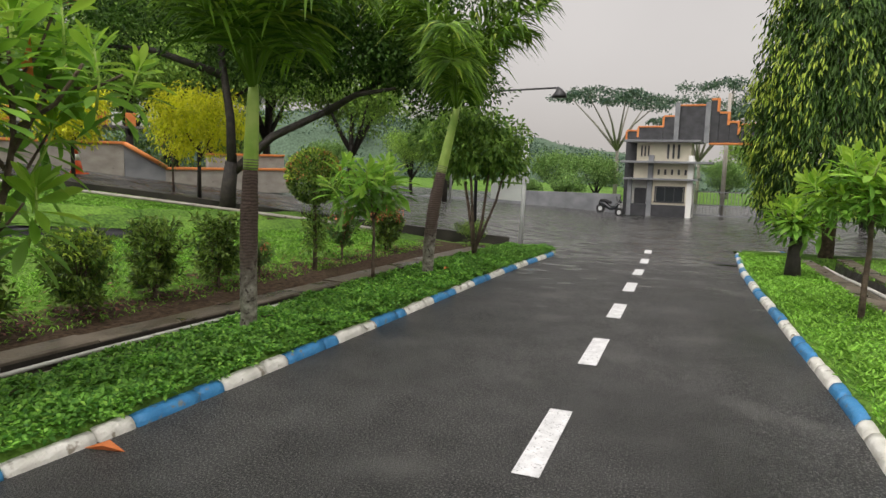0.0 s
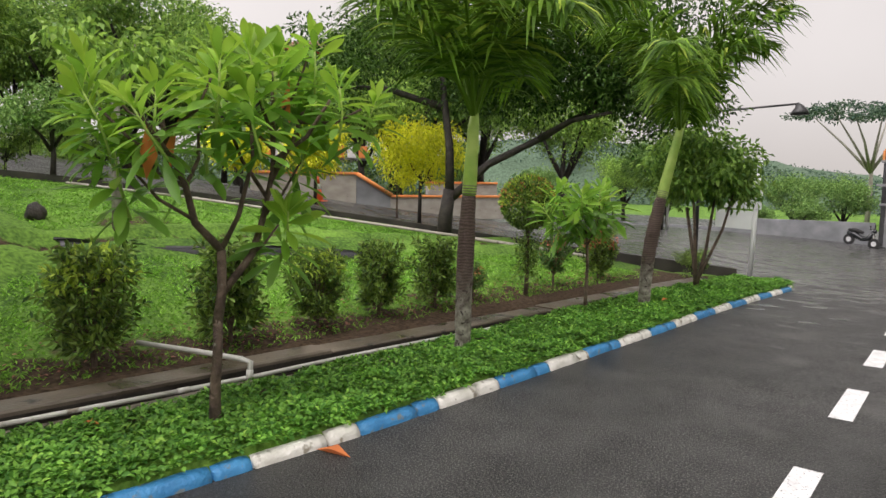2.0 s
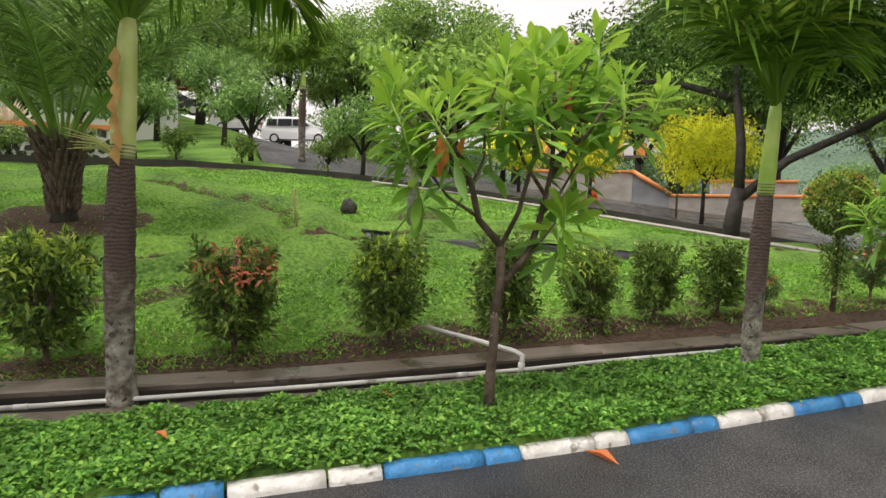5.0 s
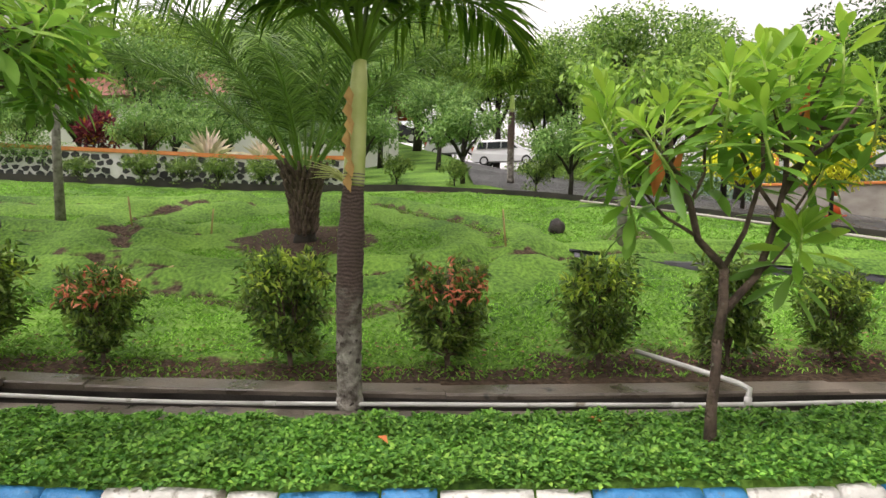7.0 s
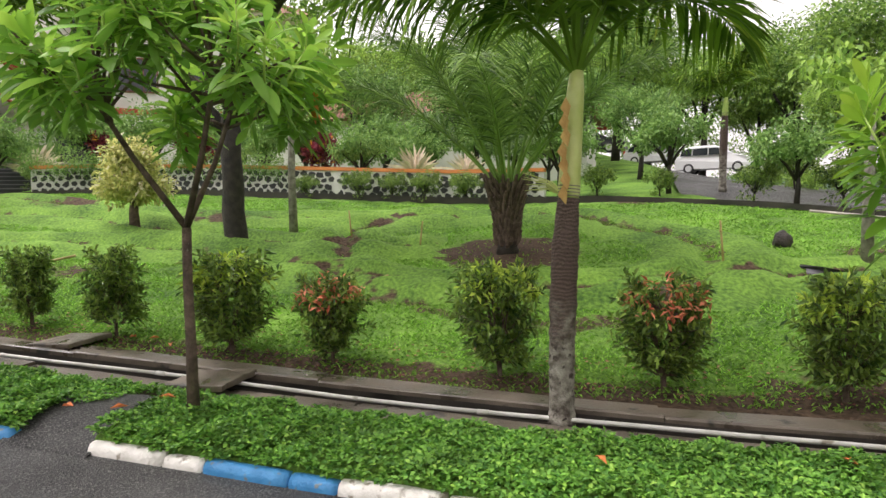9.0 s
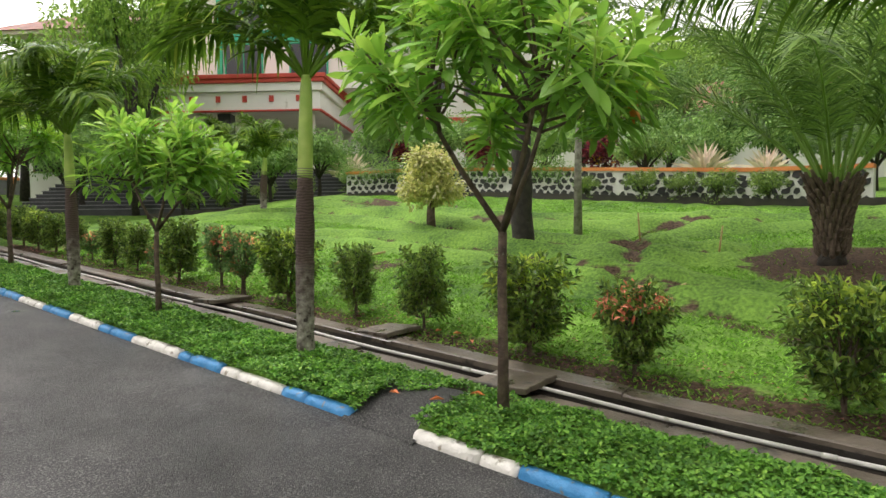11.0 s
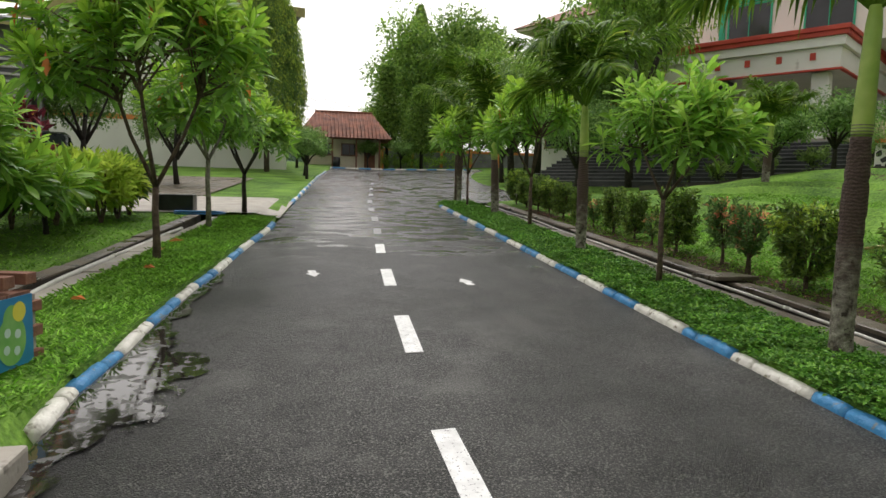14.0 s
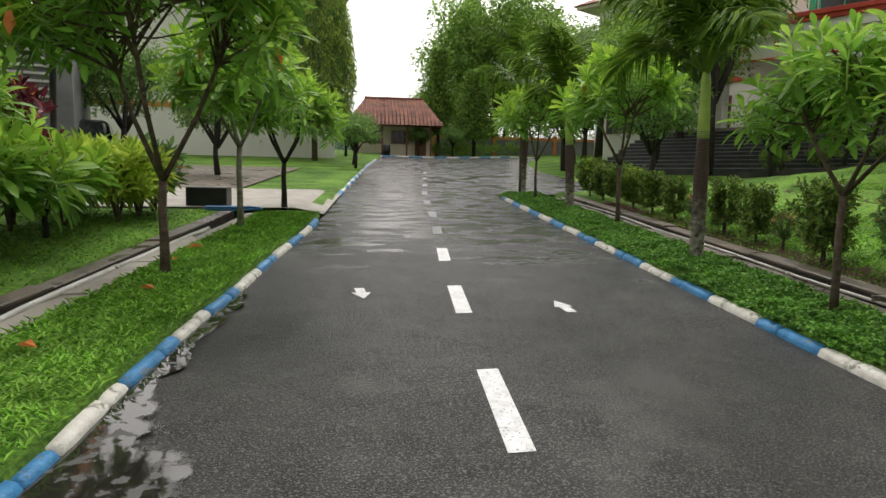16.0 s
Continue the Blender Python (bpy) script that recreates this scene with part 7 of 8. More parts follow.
# ---- long low building with orange band west of the wall ----
def block(root, name, x0, y0, z0, x1, y1, z1, mat, label="", bevel=0.02):
    return box_part(name, x0, y0, z0, x1, y1, z1, M[mat] if isinstance(mat, str) else mat, root, bevel, label)


def window(root, x, y, z, w, h, frame_mat, panes=2, depth=0.08, face=-1):
    """Framed window on a wall whose outside looks along -y (face -1)."""
    win = new("window")
    win.parent = root
    win.matrix_basis = Matrix.Translation((x, y, z))
    fw = 0.07
    yo, yi = -depth * 0.5, depth * 0.5
    for nm, a in (("frame_side", (-w / 2, yo, 0, -w / 2 + fw, yi, h)), ("frame_side", (w / 2 - fw, yo, 0, w / 2, yi, h)), ("frame_head", (-w / 2 + fw, yo, h - fw, w / 2 - fw, yi, h)), ("frame_sill", (-w / 2 - 0.04, yo - 0.03, -fw, w / 2 + 0.04, yi, 0))):
        block(win, nm, *a, frame_mat, bevel=0.005)
    step_w = (w - 2 * fw) / panes
    for k in range(panes):
        x0 = -w / 2 + fw + k * step_w
        block(win, "pane", x0 + 0.02, -0.01, 0.005, x0 + step_w - 0.02, 0.01, h - fw - 0.005, "glass", bevel=0.0)
        if k:
            block(win, "mullion", x0 - 0.02, yo, 0.0, x0 + 0.02, yi, h - fw, frame_mat, bevel=0.004)
    return win


def office_building():
    root = empty("office_building", pose(-21.8, -19.6, 0, 0, 0, 117.8), "white two-storey office building with red-banded porch canopy", "building")
    # x runs north, y inwards
    block(root, "canopy_beam", -9.0, 0.15, 6.5, -0.15, 8.3, 7.3, "white_wall")
    block(root, "canopy_parapet", -9.1, 0.0, 7.3, 0.0, 8.3, 7.66, "white_wall")
    block(root, "canopy_band", -9.2, -0.1, 7.66, 0.1, 8.3, 7.84, "red_trim", "red painted upper band")
    block(root, "canopy_band", -9.25, -0.16, 7.84, 0.16, 8.3, 8.02, "red_trim", "red painted upper band")
    block(root, "canopy_band", -9.06, 0.06, 6.42, -0.06, 0.2, 6.5, "red_trim", "thin red lower band")
    block(root, "canopy_band", -0.2, 0.2, 6.42, -0.06, 8.25, 6.5, "red_trim", "thin red lower band")
    for k in range(7):
        block(root, "vent_plug", -8.4 + 1.2 * k, 0.1, 6.85, -8.2 + 1.2 * k, 0.16, 7.12, "red_trim", "small red vent square", 0.005)
    for k, x in enumerate((-8.4, -4.6, -0.9)):
        block(root, "column", x - 0.3, 0.5, 3.85, x + 0.3, 1.1, 6.42, "dark_clad" if k == 1 else "white_wall")
        block(root, "column", x - 0.3, 6.5, 3.85, x + 0.3, 7.1, 6.42, "white_wall")
    block(root, "porch_floor", -11, -0.2, 1.2, 3.0, 8.3, 3.85, "pale_concrete")
    for k in range(11):
        block(root, "stair_step", -11, -4.6 + 0.4 * k, 1.2, 1.6, -4.2 + 0.4 * k, 2.1 + 0.16 * k, "stair_black", "black glazed step with pale edge", 0.012)
        block(root, "nosing", -11, -4.63 + 0.4 * k, 2.07 + 0.16 * k, 1.6, -4.602 + 0.4 * k, 2.1 + 0.16 * k, "grey_paint", "pale step edge", 0.0)
    # main block behind
    block(root, "wall", -20, 8.3, 1.2, 12, 20, 12.2, "white_wall", bevel=0.0)
    block(root, "cladding_pier", 0.3, 8.05, 3.0, 2.0, 8.3, 11.5, "dark_clad", "dark cladding pier")
    block(root, "floor_band", 2.0, 8.12, 7.0, 12, 8.3, 7.3, "red_trim", "red band between the storeys")
    block(root, "floor_band", -20, 8.12, 7.0, -9.2, 8.3, 7.3, "red_trim", "red band between the storeys")
    for k in range(3):
        window(root, 4.0 + 3.0 * k, 8.26, 4.6, 2.0, 1.7, "white_wall", 3)
        window(root, 4.0 + 3.0 * k, 8.26, 8.2, 2.0, 1.7, "wood", 3)
    for k in range(3):
        window(root, -12.2 - 3 * k, 8.26, 8.2, 1.8, 1.9, "wood", 2)
        window(root, -12.2 - 3 * k, 8.26, 4.6, 1.8, 1.7, "wood", 2)
    # projecting upper block
    block(root, "upper_wall", -7.9, 3.2, 8.02, 1.2, 8.3, 13.6, "white_wall", bevel=0.0)
    for x in (-4.6, -1.4):
        window(root, x, 3.16, 8.35, 1.9, 1.9, "green_trim", 2)
        window(root, x, 3.16, 10.9, 1.9, 1.7, "green_trim", 2)
    block(root, "green_panel", -5.9, 3.08, 10.3, -0.1, 3.18, 10.85, "green_trim", "green painted spandrel panel", 0.005)
    block(root, "green_panel", -5.9, 3.06, 8.1, -5.65, 3.18, 13.2, "green_trim", "green painted fin", 0.005)
    block(root, "eave", -9.2, 2.2, 13.6, 2.4, 9.5, 13.8, "cream_wall")
    block(root, "eave", -21, 7.2, 12.2, 13, 21, 12.4, "cream_wall")
    for (x0, x1, y0, y1, z0, hh) in ((-21.2, 13.2, 7.0, 21.2, 12.4, 3.2), (-9.4, 2.6, 2.0, 9.7, 13.8, 2.2)):
        ym = (y0 + y1) / 2
        V = [(x0, y0, z0), (x1, y0, z0), (x1, y1, z0), (x0, y1, z0), (x0 + 3, ym, z0 + hh), (x1 - 3, ym, z0 + hh)]
        mesh_object("roof", V, [(0, 1, 5, 4), (1, 2, 5), (2, 3, 4, 5), (3, 0, 4), (3, 2, 1, 0)], M["roof_tile"], root, "hipped red-brown tile roof")
    # door recess
    block(root, "door_recess", -6.2, 8.1, 3.85, -3.2, 8.32, 6.2, "dark_clad", "dark glazed entrance")
    block(root, "door_leaf", -6.0, 8.04, 3.87, -4.75, 8.1, 6.0, "glass")
    block(root, "door_leaf", -4.7, 8.04, 3.87, -3.4, 8.1, 6.0, "glass")


office_building()


def low_block(name, m, L, D, H, label, wall="white_wall", band="orange_trim", roof_h=1.6, wins=5, base=None):
    root = empty(name, m, label, "building")
    block(root, "wall", 0, 0, -1.0, L, D, H, wall, bevel=0.0)
    if base:
        block(root, "plinth", -0.04, -0.06, -1.0, L + 0.04, -0.002, 0.55, base)
    block(root, "band", -0.05, -0.1, H - 0.35, L + 0.05, -0.002, H - 0.1, band, "painted band")
    for k in range(wins):
        window(root, L * (k + 0.5) / wins, -0.03, H * 0.42, L / wins * 0.55, H * 0.36, "wood", 3)
    o = 0.7
    V = [(-o, -o, H), (L + o, -o, H), (L + o, D + o, H), (-o, D + o, H), (0.6, D / 2, H + roof_h), (L - 0.6, D / 2, H + roof_h)]
    mesh_object("roof", V, [(0, 1, 5, 4), (1, 2, 5), (2, 3, 4, 5), (3, 0, 4), (3, 2, 1, 0)], M["roof_tile"], root, "hipped red-brown tile roof")
    block(root, "fascia", -o, -o - 0.04, H - 0.16, L + o, -o + 0.02, H - 0.004, "red_trim", "red painted fascia board")
    return root


# x axis of each runs along its front, which looks along -y
low_block("west_building", pose(-31.5, 3.0, land(-30.5, -4) + 0.0, 0, 0, -99), 15, 6, 2.5, "long low building with orange band behind the garden", base="orange_trim")
low_block("north_west_building", pose(-42, 30, 4.5, 0, 0, 35), 14, 9, 7.0, "white building with red fascia and red tile roof", band="red_trim", wins=4)


# ---- parked cars ----
def car(m, paint, label, L=4.3, W=1.7, H=1.65):
    root = empty("car", m, label, "car", "parked cars")
    prof = [(-0.5, 0.3), (-0.5, 0.52), (-0.485, 0.64), (-0.45, 0.82), (-0.4, 0.94), (-0.3, 0.985), (-0.12, 1.0), (0.02, 0.98), (0.1, 0.93), (0.27, 0.66), (0.36, 0.61), (0.46, 0.53), (0.49, 0.44), (0.5, 0.32), (0.49, 0.16), (-0.49, 0.16)]
    bm = bmesh.new()
    loops = []
    for yy, k in ((-0.5, 0.93), (-0.42, 1.0), (0.42, 1.0), (0.5, 0.93)):
        loops.append([bm.verts.new((px * L * (0.985 if abs(yy) > 0.45 else 1), yy * W * (0.86 if pz > 0.65 else 1.0), (pz if pz < 0.3 else 0.16 + (pz - 0.16) * k) * H)) for px, pz in prof])
    n = len(prof)
    for a, b in zip(loops, loops[1:]):
        for k in range(n):
            bm.faces.new((a[k], a[(k + 1) % n], b[(k + 1) % n], b[k]))
    bm.faces.new(loops[0])
    bm.faces.new(list(reversed(loops[-1])))
    part("body", bm, paint, root)
    for s in (-1, 1):
        for x0, x1 in ((-0.42, -0.27), (-0.255, -0.06), (-0.045, 0.2)):
            bm = bmesh.new()
            y = s * W * 0.437
            zb, zt = 0.66 * H, 0.9 * H
            xt1 = x1 - (0.125 if x1 > 0.1 else 0)
            xt0 = x0 + (0.025 if x0 < -0.4 else 0)
            vs = [bm.verts.new((x0 * L, s * (W * 0.5 + 0.004), zb - 0.02)), bm.verts.new((x1 * L, s * (W * 0.5 + 0.004), zb - 0.02)), bm.verts.new((xt1 * L, y + s * 0.012, zt)), bm.verts.new((xt0 * L, y + s * 0.012, zt))]
            bm.faces.new(vs)
            r = bmesh.ops.extrude_face_region(bm, geom=bm.faces[:])
            bmesh.ops.translate(bm, verts=[v for v in r["geom"] if isinstance(v, bmesh.types.BMVert)], vec=(0, s * 0.008, 0))
            part("side_window", bm, M["glass"], root)
        for x in (-0.31, 0.32):
            w = new("wheel")
            w.parent = root
            w.matrix_basis = Matrix.Translation((x * L, s * (W / 2 - 0.09), 0.31)) @ Matrix.Rotation(math.pi / 2, 4, "X")
            v, f = tube_data([(0, 0, -0.1), (0, 0, -0.085), (0, 0, 0.085), (0, 0, 0.1)], [0.27, 0.31, 0.31, 0.27], 20)
            mesh_object("tyre", v, f, M["rubber"], w)
            v, f = tube_data([(0, 0, -0.108), (0, 0, 0.108)], [0.19, 0.19], 14)
            mesh_object("rim", v, f, M["metal"], w)
        block(root, "headlight", 0.465 * L, s * W * 0.33 - 0.15, 0.45 * H, 0.5 * L, s * W * 0.33 + 0.15, 0.53 * H, "sign_white")
        block(root, "tail_light", -0.502 * L, s * W * 0.4 - 0.08, 0.55 * H, -0.47 * L, s * W * 0.4 + 0.08, 0.72 * H, "red_trim", "red tail light")
    bm = bmesh.new()
    bm.faces.new([bm.verts.new(p) for p in ((0.265 * L + 0.02, -W * 0.4, 0.67 * H), (0.265 * L + 0.02, W * 0.4, 0.67 * H), (0.11 * L + 0.02, W * 0.36, 0.92 * H), (0.11 * L + 0.02, -W * 0.36, 0.92 * H))])
    part("windscreen", bm, M["glass"], root)
    return root


def upper_z(x, y):
    return land(x, y) - 0.12 * step(-8, -2.2, x) - 0.06


car(pose(-40.8, 10.9, upper_z(-40.8, 10.9) + 0.35, 0, 0, 65), M["car_white"], "white hatchback parked beside the upper road")
car(pose(-38.0, 3.2, land(-38, 3.2) + 0.25, 0, 0, 70), M["car_dark"], "dark saloon parked under the trees", 4.4, 1.7, 1.4)
car(pose(-46, 8.6, land(-46, 8.6) + 0.25, 0, 0, 60), M["metal"], "silver car parked under the trees", 4.3, 1.7, 1.45)
car(pose(5.4, -24.5, road_z(-24.5) + 0.12, 0, 0, 100), M["car_dark"], "black car parked beside the paved yard", 4.2, 1.7, 1.45)


# ---- gate house, sign portal and gate ----
def gate_house():
    root = empty("gate_house", pose(-2.9, 41.0, road_z(41) - 0.0, 0, 0, -4) @ Matrix.Diagonal((1, 1, 0.8, 1)), "cream guard house with grey ledges under a dark portal", "guard house")
    block(root, "base", 0, 0, 0, 3.6, 3.4, 0.9, "dark_clad")
    block(root, "wall_lower", 1.35, 0.04, 0.9, 3.3, 3.3, 2.75, "cream_wall")
    block(root, "wall_inner", 0.1, 0.6, 0.0, 1.3, 3.3, 2.75, "white_wall")
    block(root, "corner_pier", 1.05, -0.1, 0, 1.35, 0.25, 4.6, "grey_paint")
    block(root, "corner_pier", 3.3, -0.1, 0, 3.62, 0.25, 4.6, "white_wall")
    block(root, "corner_pier", -0.1, -0.05, 0, 0.15, 0.25, 2.75, "grey_paint")
    block(root, "ledge", -0.35, -0.45, 2.75, 3.9, 3.6, 2.87, "grey_paint")
    block(root, "wall_middle", 0.2, 0.1, 2.87, 3.5, 3.3, 4.0, "cream_wall")
    for k in range(5):
        block(root, "vent_slot", 1.6 + 0.38 * k, 0.06, 3.15, 1.72 + 0.38 * k, 0.12, 3.55, "dark_clad", "", 0.004)
    block(root, "ledge", -0.5, -0.7, 4.0, 4.6, 3.7, 4.16, "grey_paint")
    block(root, "wall_upper", 0.3, 0.3, 4.16, 3.4, 3.2, 5.55, "cream_wall")
    for k in range(3):
        block(root, "vent_slot", 2.05 + 0.3 * k, 0.24, 4.35, 2.17 + 0.3 * k, 0.32, 5.4, "dark_clad", "", 0.004)
        block(root, "vent_slot", 0.55 + 0.2 * k, 0.24, 4.5, 0.63 + 0.2 * k, 0.32, 5.3, "dark_clad", "", 0.004)
    block(root, "roof_slab", -0.4, -0.4, 5.55, 3.9, 3.6, 5.72, "grey_paint")
    window(root, 2.35, 0.02, 1.15, 1.7, 1.15, "dark_clad", 3)
    # no opening is cut: a dark slab stands for the shade inside
    block(root, "doorway", 0.25, 0.55, 0.0, 0.95, 0.62, 2.1, "dark_clad", "dark slab standing for the shaded door opening")
    block(root, "bench", 0.2, 0.1, 0.0, 0.9, 0.5, 0.45, "wood", "small wooden bench")


gate_house()


def portal():
    root = empty("sign_portal", pose(-3.4, 43.2, road_z(43), 0, 0, -4) @ Matrix.Diagonal((1, 1, 0.8, 1)), "stepped dark grey portal with orange edges over the gate", "gate portal")
    for x0, x1, zt, zb in ((0.0, 0.7, 6.6, 0.0), (0.7, 2.2, 6.9, 5.7), (2.2, 3.0, 7.7, 5.7), (3.0, 4.7, 8.5, 5.7)):
        block(root, "panel", x0 + 0.005, 0, zb, x1 - 0.005, 1.0, zt, "dark_clad")
        block(root, "edge_strip", x0, -0.05, zt, x1, 1.05, zt + 0.12, "orange_trim", "orange painted edge")
        block(root, "edge_strip", x0 - 0.06, -0.05, zt - 0.75, x0 + 0.06, -0.004, zt - 0.004, "orange_trim", "orange painted edge")
    for x in (3.0, 4.75):
        block(root, "fin", x - 0.14, -0.22, 5.7, x + 0.14, -0.06, 8.75, "grey_paint")
    for x0, x1, zt in ((4.9, 5.4, 8.9), (5.4, 6.0, 7.9), (6.0, 6.6, 7.2)):
        block(root, "panel", x0, 0, 5.75, x1 - 0.005, 1.0, zt, "dark_clad")
        block(root, "edge_strip", x0, -0.05, zt, x1, 1.05, zt + 0.16, "orange_trim", "orange painted edge")
        block(root, "edge_strip", x1 - 0.16, -0.06, zt - 0.85, x1, -0.004, zt - 0.004, "orange_trim", "orange painted edge")
    block(root, "beam", 6.6, 0, 5.75, 17.0, 1.0, 7.05, "dark_clad")
    block(root, "edge_strip", 6.6, -0.05, 7.05, 17.0, 1.05, 7.17, "orange_trim", "orange painted edge")
    block(root, "edge_strip", 4.9, -0.06, 5.6, 17.0, 1.05, 5.74, "orange_trim", "orange painted edge")
    block(root, "pillar", 16.0, 0.05, -0.2, 16.9, 0.95, 5.6, "grey_paint")


portal()


def sliding_gate():
    root = empty("sliding_gate", pose(0.9, 42.3, road_z(42), 0, 0, -4), "grey steel sliding gate across the entrance", "gate")
    for z in (0.12, 0.75, 1.55):
        block(root, "rail", 0, -0.03, z, 9.0, 0.03, z + 0.07, "grey_paint", bevel=0.005)
    for k in range(46):
        block(root, "bar", 0.1 + 0.195 * k, -0.015, 0.19, 0.13 + 0.195 * k, 0.015, 1.55, "grey_paint", bevel=0.0)
    block(root, "post", -0.35, -0.2, 0, -0.05, 0.2, 2.0, "white_wall", "white gate post")


sliding_gate()
for x0, x1, y in ((-11.0, -3.6, 44.0), (-34.0, -11.2, 46.5)):
    root = empty("wall_fence", pose(x0, y, road_z(y), 0, 0, -3), "grey boundary wall beside the gate", "wall", kind="structure")
    block(root, "wall_panel", 0, 0, -0.3, x1 - x0, 0.2, 1.3 if x0 > -12 else 0.7, "grey_paint")


def motorcycle(m):
    root = empty("motorcycle", m, "dark scooter parked beside the guard house", "motorcycle")
    for x in (-0.62, 0.62):
        w = new("wheel")
        w.parent = root
        w.matrix_basis = Matrix.Translation((x, 0, 0.28)) @ Matrix.Rotation(math.pi / 2, 4, "X")
        v, f = tube_data([(0, 0, -0.05), (0, 0, -0.035), (0, 0, 0.035), (0, 0, 0.05)], [0.24, 0.28, 0.28, 0.24], 18)
        mesh_object("tyre", v, f, M["rubber"], w)
        v, f = tube_data([(0, 0, -0.055), (0, 0, 0.055)], [0.13, 0.13], 12)
        mesh_object("rim", v, f, M["metal"], w)
    tube("body", [(-0.75, 0, 0.62), (-0.4, 0, 0.58), (0.0, 0, 0.42), (0.3, 0, 0.5), (0.48, 0, 0.8)], [0.1, 0.17, 0.13, 0.13, 0.1], M["car_dark"], root, 10)
    tube("seat", [(-0.72, 0, 0.76), (-0.4, 0, 0.8), (0.0, 0, 0.74)], [0.08, 0.12, 0.08], M["rubber"], root, 10)
    tube("fork", [(0.62, 0, 0.28), (0.5, 0, 0.75), (0.44, 0, 1.0)], [0.04, 0.045, 0.03], M["metal"], root, 8)
    tube("handlebar", [(0.42, -0.33, 1.02), (0.45, 0, 1.0), (0.42, 0.33, 1.02)], [0.02, 0.025, 0.02], M["rubber"], root, 7)
    tube("front_mask", [(0.52, 0, 0.85), (0.55, 0, 1.0)], [0.13, 0.07], M["car_dark"], root, 10)
    for s in (-1, 1):
        tube("mirror", [(0.42, s * 0.22, 1.02), (0.4, s * 0.28, 1.2)], [0.012, 0.04], M["rubber"], root, 6)


motorcycle(pose(-3.9, 39.9, road_z(39.9), 0, 8, -20))


# ---- plaza wall and lettering above the upper road ----
def plaza():
    root = empty("wall_plaza", pose(-17.5, 12.2, upper_z(-15.5, 13), 0, 0, 62) @ Matrix.Diagonal((1, 1, 0.66, 1)), "grey retaining wall with orange coping and raised corner", "wall", kind="structure")
    block(root, "wall_panel", 0, 0, -1.2, 3.4, 0.4, 1.15, "pale_concrete")
    block(root, "coping", -0.05, -0.06, 1.15, 3.45, 0.46, 1.27, "orange_trim", "orange painted coping")
    V = [(3.4, -0.02, -1.2), (4.6, -0.02, -1.2), (4.6, -0.02, 0.1), (3.4, -0.02, 1.15), (3.4, 0.4, -1.2), (4.6, 0.4, -1.2), (4.6, 0.4, 0.1), (3.4, 0.4, 1.15)]
    mesh_object("sloping_panel", V, [(0, 1, 2, 3), (7, 6, 5, 4), (3, 2, 6, 7), (1, 5, 6, 2), (0, 3, 7, 4)], M["grey_paint"], root)
    tube("slope_edge", [(3.4, -0.05, 1.2), (4.62, -0.05, 0.12)], [0.09, 0.09], M["orange_trim"], root, 6)
    block(root, "wall_panel", 4.6, 0, -1.2, 9.4, 0.35, 0.0, "pale_concrete")
    block(root, "coping", 4.6, -0.06, 0.0, 9.4, 0.41, 0.12, "orange_trim", "orange painted coping")
    block(root, "wall_panel", 6.5, 1.2, -0.6, 9.4, 1.5, 0.75, "pale_concrete")
    block(root, "coping", 6.5, 1.14, 0.75, 9.4, 1.56, 0.87, "orange_trim", "orange painted coping")
    sign = empty("lettering_sign", pose(-18.6, 13.4, upper_z(-15.5, 13) + 1.3, 0, 0, 62), "row of raised white and orange sign letters", "sign")
    block(sign, "back_panel", -1.0, 0.1, 0.0, 4.2, 0.2, 0.08, "grey_paint")
    for k in range(11):
        block(sign, "letter_bar", -0.8 + 0.42 * k, 0.0, 0.08, -0.5 + 0.42 * k, 0.1, 0.5, "orange_trim" if k % 2 == 0 else "sign_white", "", 0.01)


plaza()


def cone(x, y, z):
    root = empty("traffic_cone", pose(x, y, z, 0, 0, 20), "orange traffic cone with white band on wet asphalt", "traffic cone")
    block(root, "base", -0.2, -0.2, 0, 0.2, 0.2, 0.04, "cone_orange")
    v, f = tube_data([(0, 0, 0.04), (0, 0, 0.34)], [0.15, 0.09], 18)
    mesh_object("cone_body", v, f, M["cone_orange"], root, smooth=True)
    v, f = tube_data([(0, 0, 0.342), (0, 0, 0.5)], [0.091, 0.058], 18)
    mesh_object("reflective_band", v, f, M["sign_white"], root, "white reflective band", smooth=True)
    v, f = tube_data([(0, 0, 0.502), (0, 0, 0.7)], [0.058, 0.022], 18)
    mesh_object("cone_tip", v, f, M["cone_orange"], root, smooth=True)


cone(-14.1, 12.0, upper_z(-14.1, 12.0) + 0.0)


# ---- sign post and street lamp at the junction ----
def sign_post(x, y, z):
    root = empty("sign_post", pose(x, y, z, 0, 2, -12), "white post with three blank white direction boards", "sign post")
    tube("post", [(0, 0, -0.1), (0, 0, 1.0), (0, 0, 2.25)], [0.045, 0.045, 0.045], M["metal"], root, 10)
    for k, (z0, z1, w) in enumerate(((0.95, 1.3, 0.75), (1.34, 1.72, 0.62), (1.76, 2.1, 0.62))):
        block(root, "board", -w, -0.06, z0, 0.12 if k == 1 else -0.03, -0.03, z1, "sign_white", bevel=0.006)


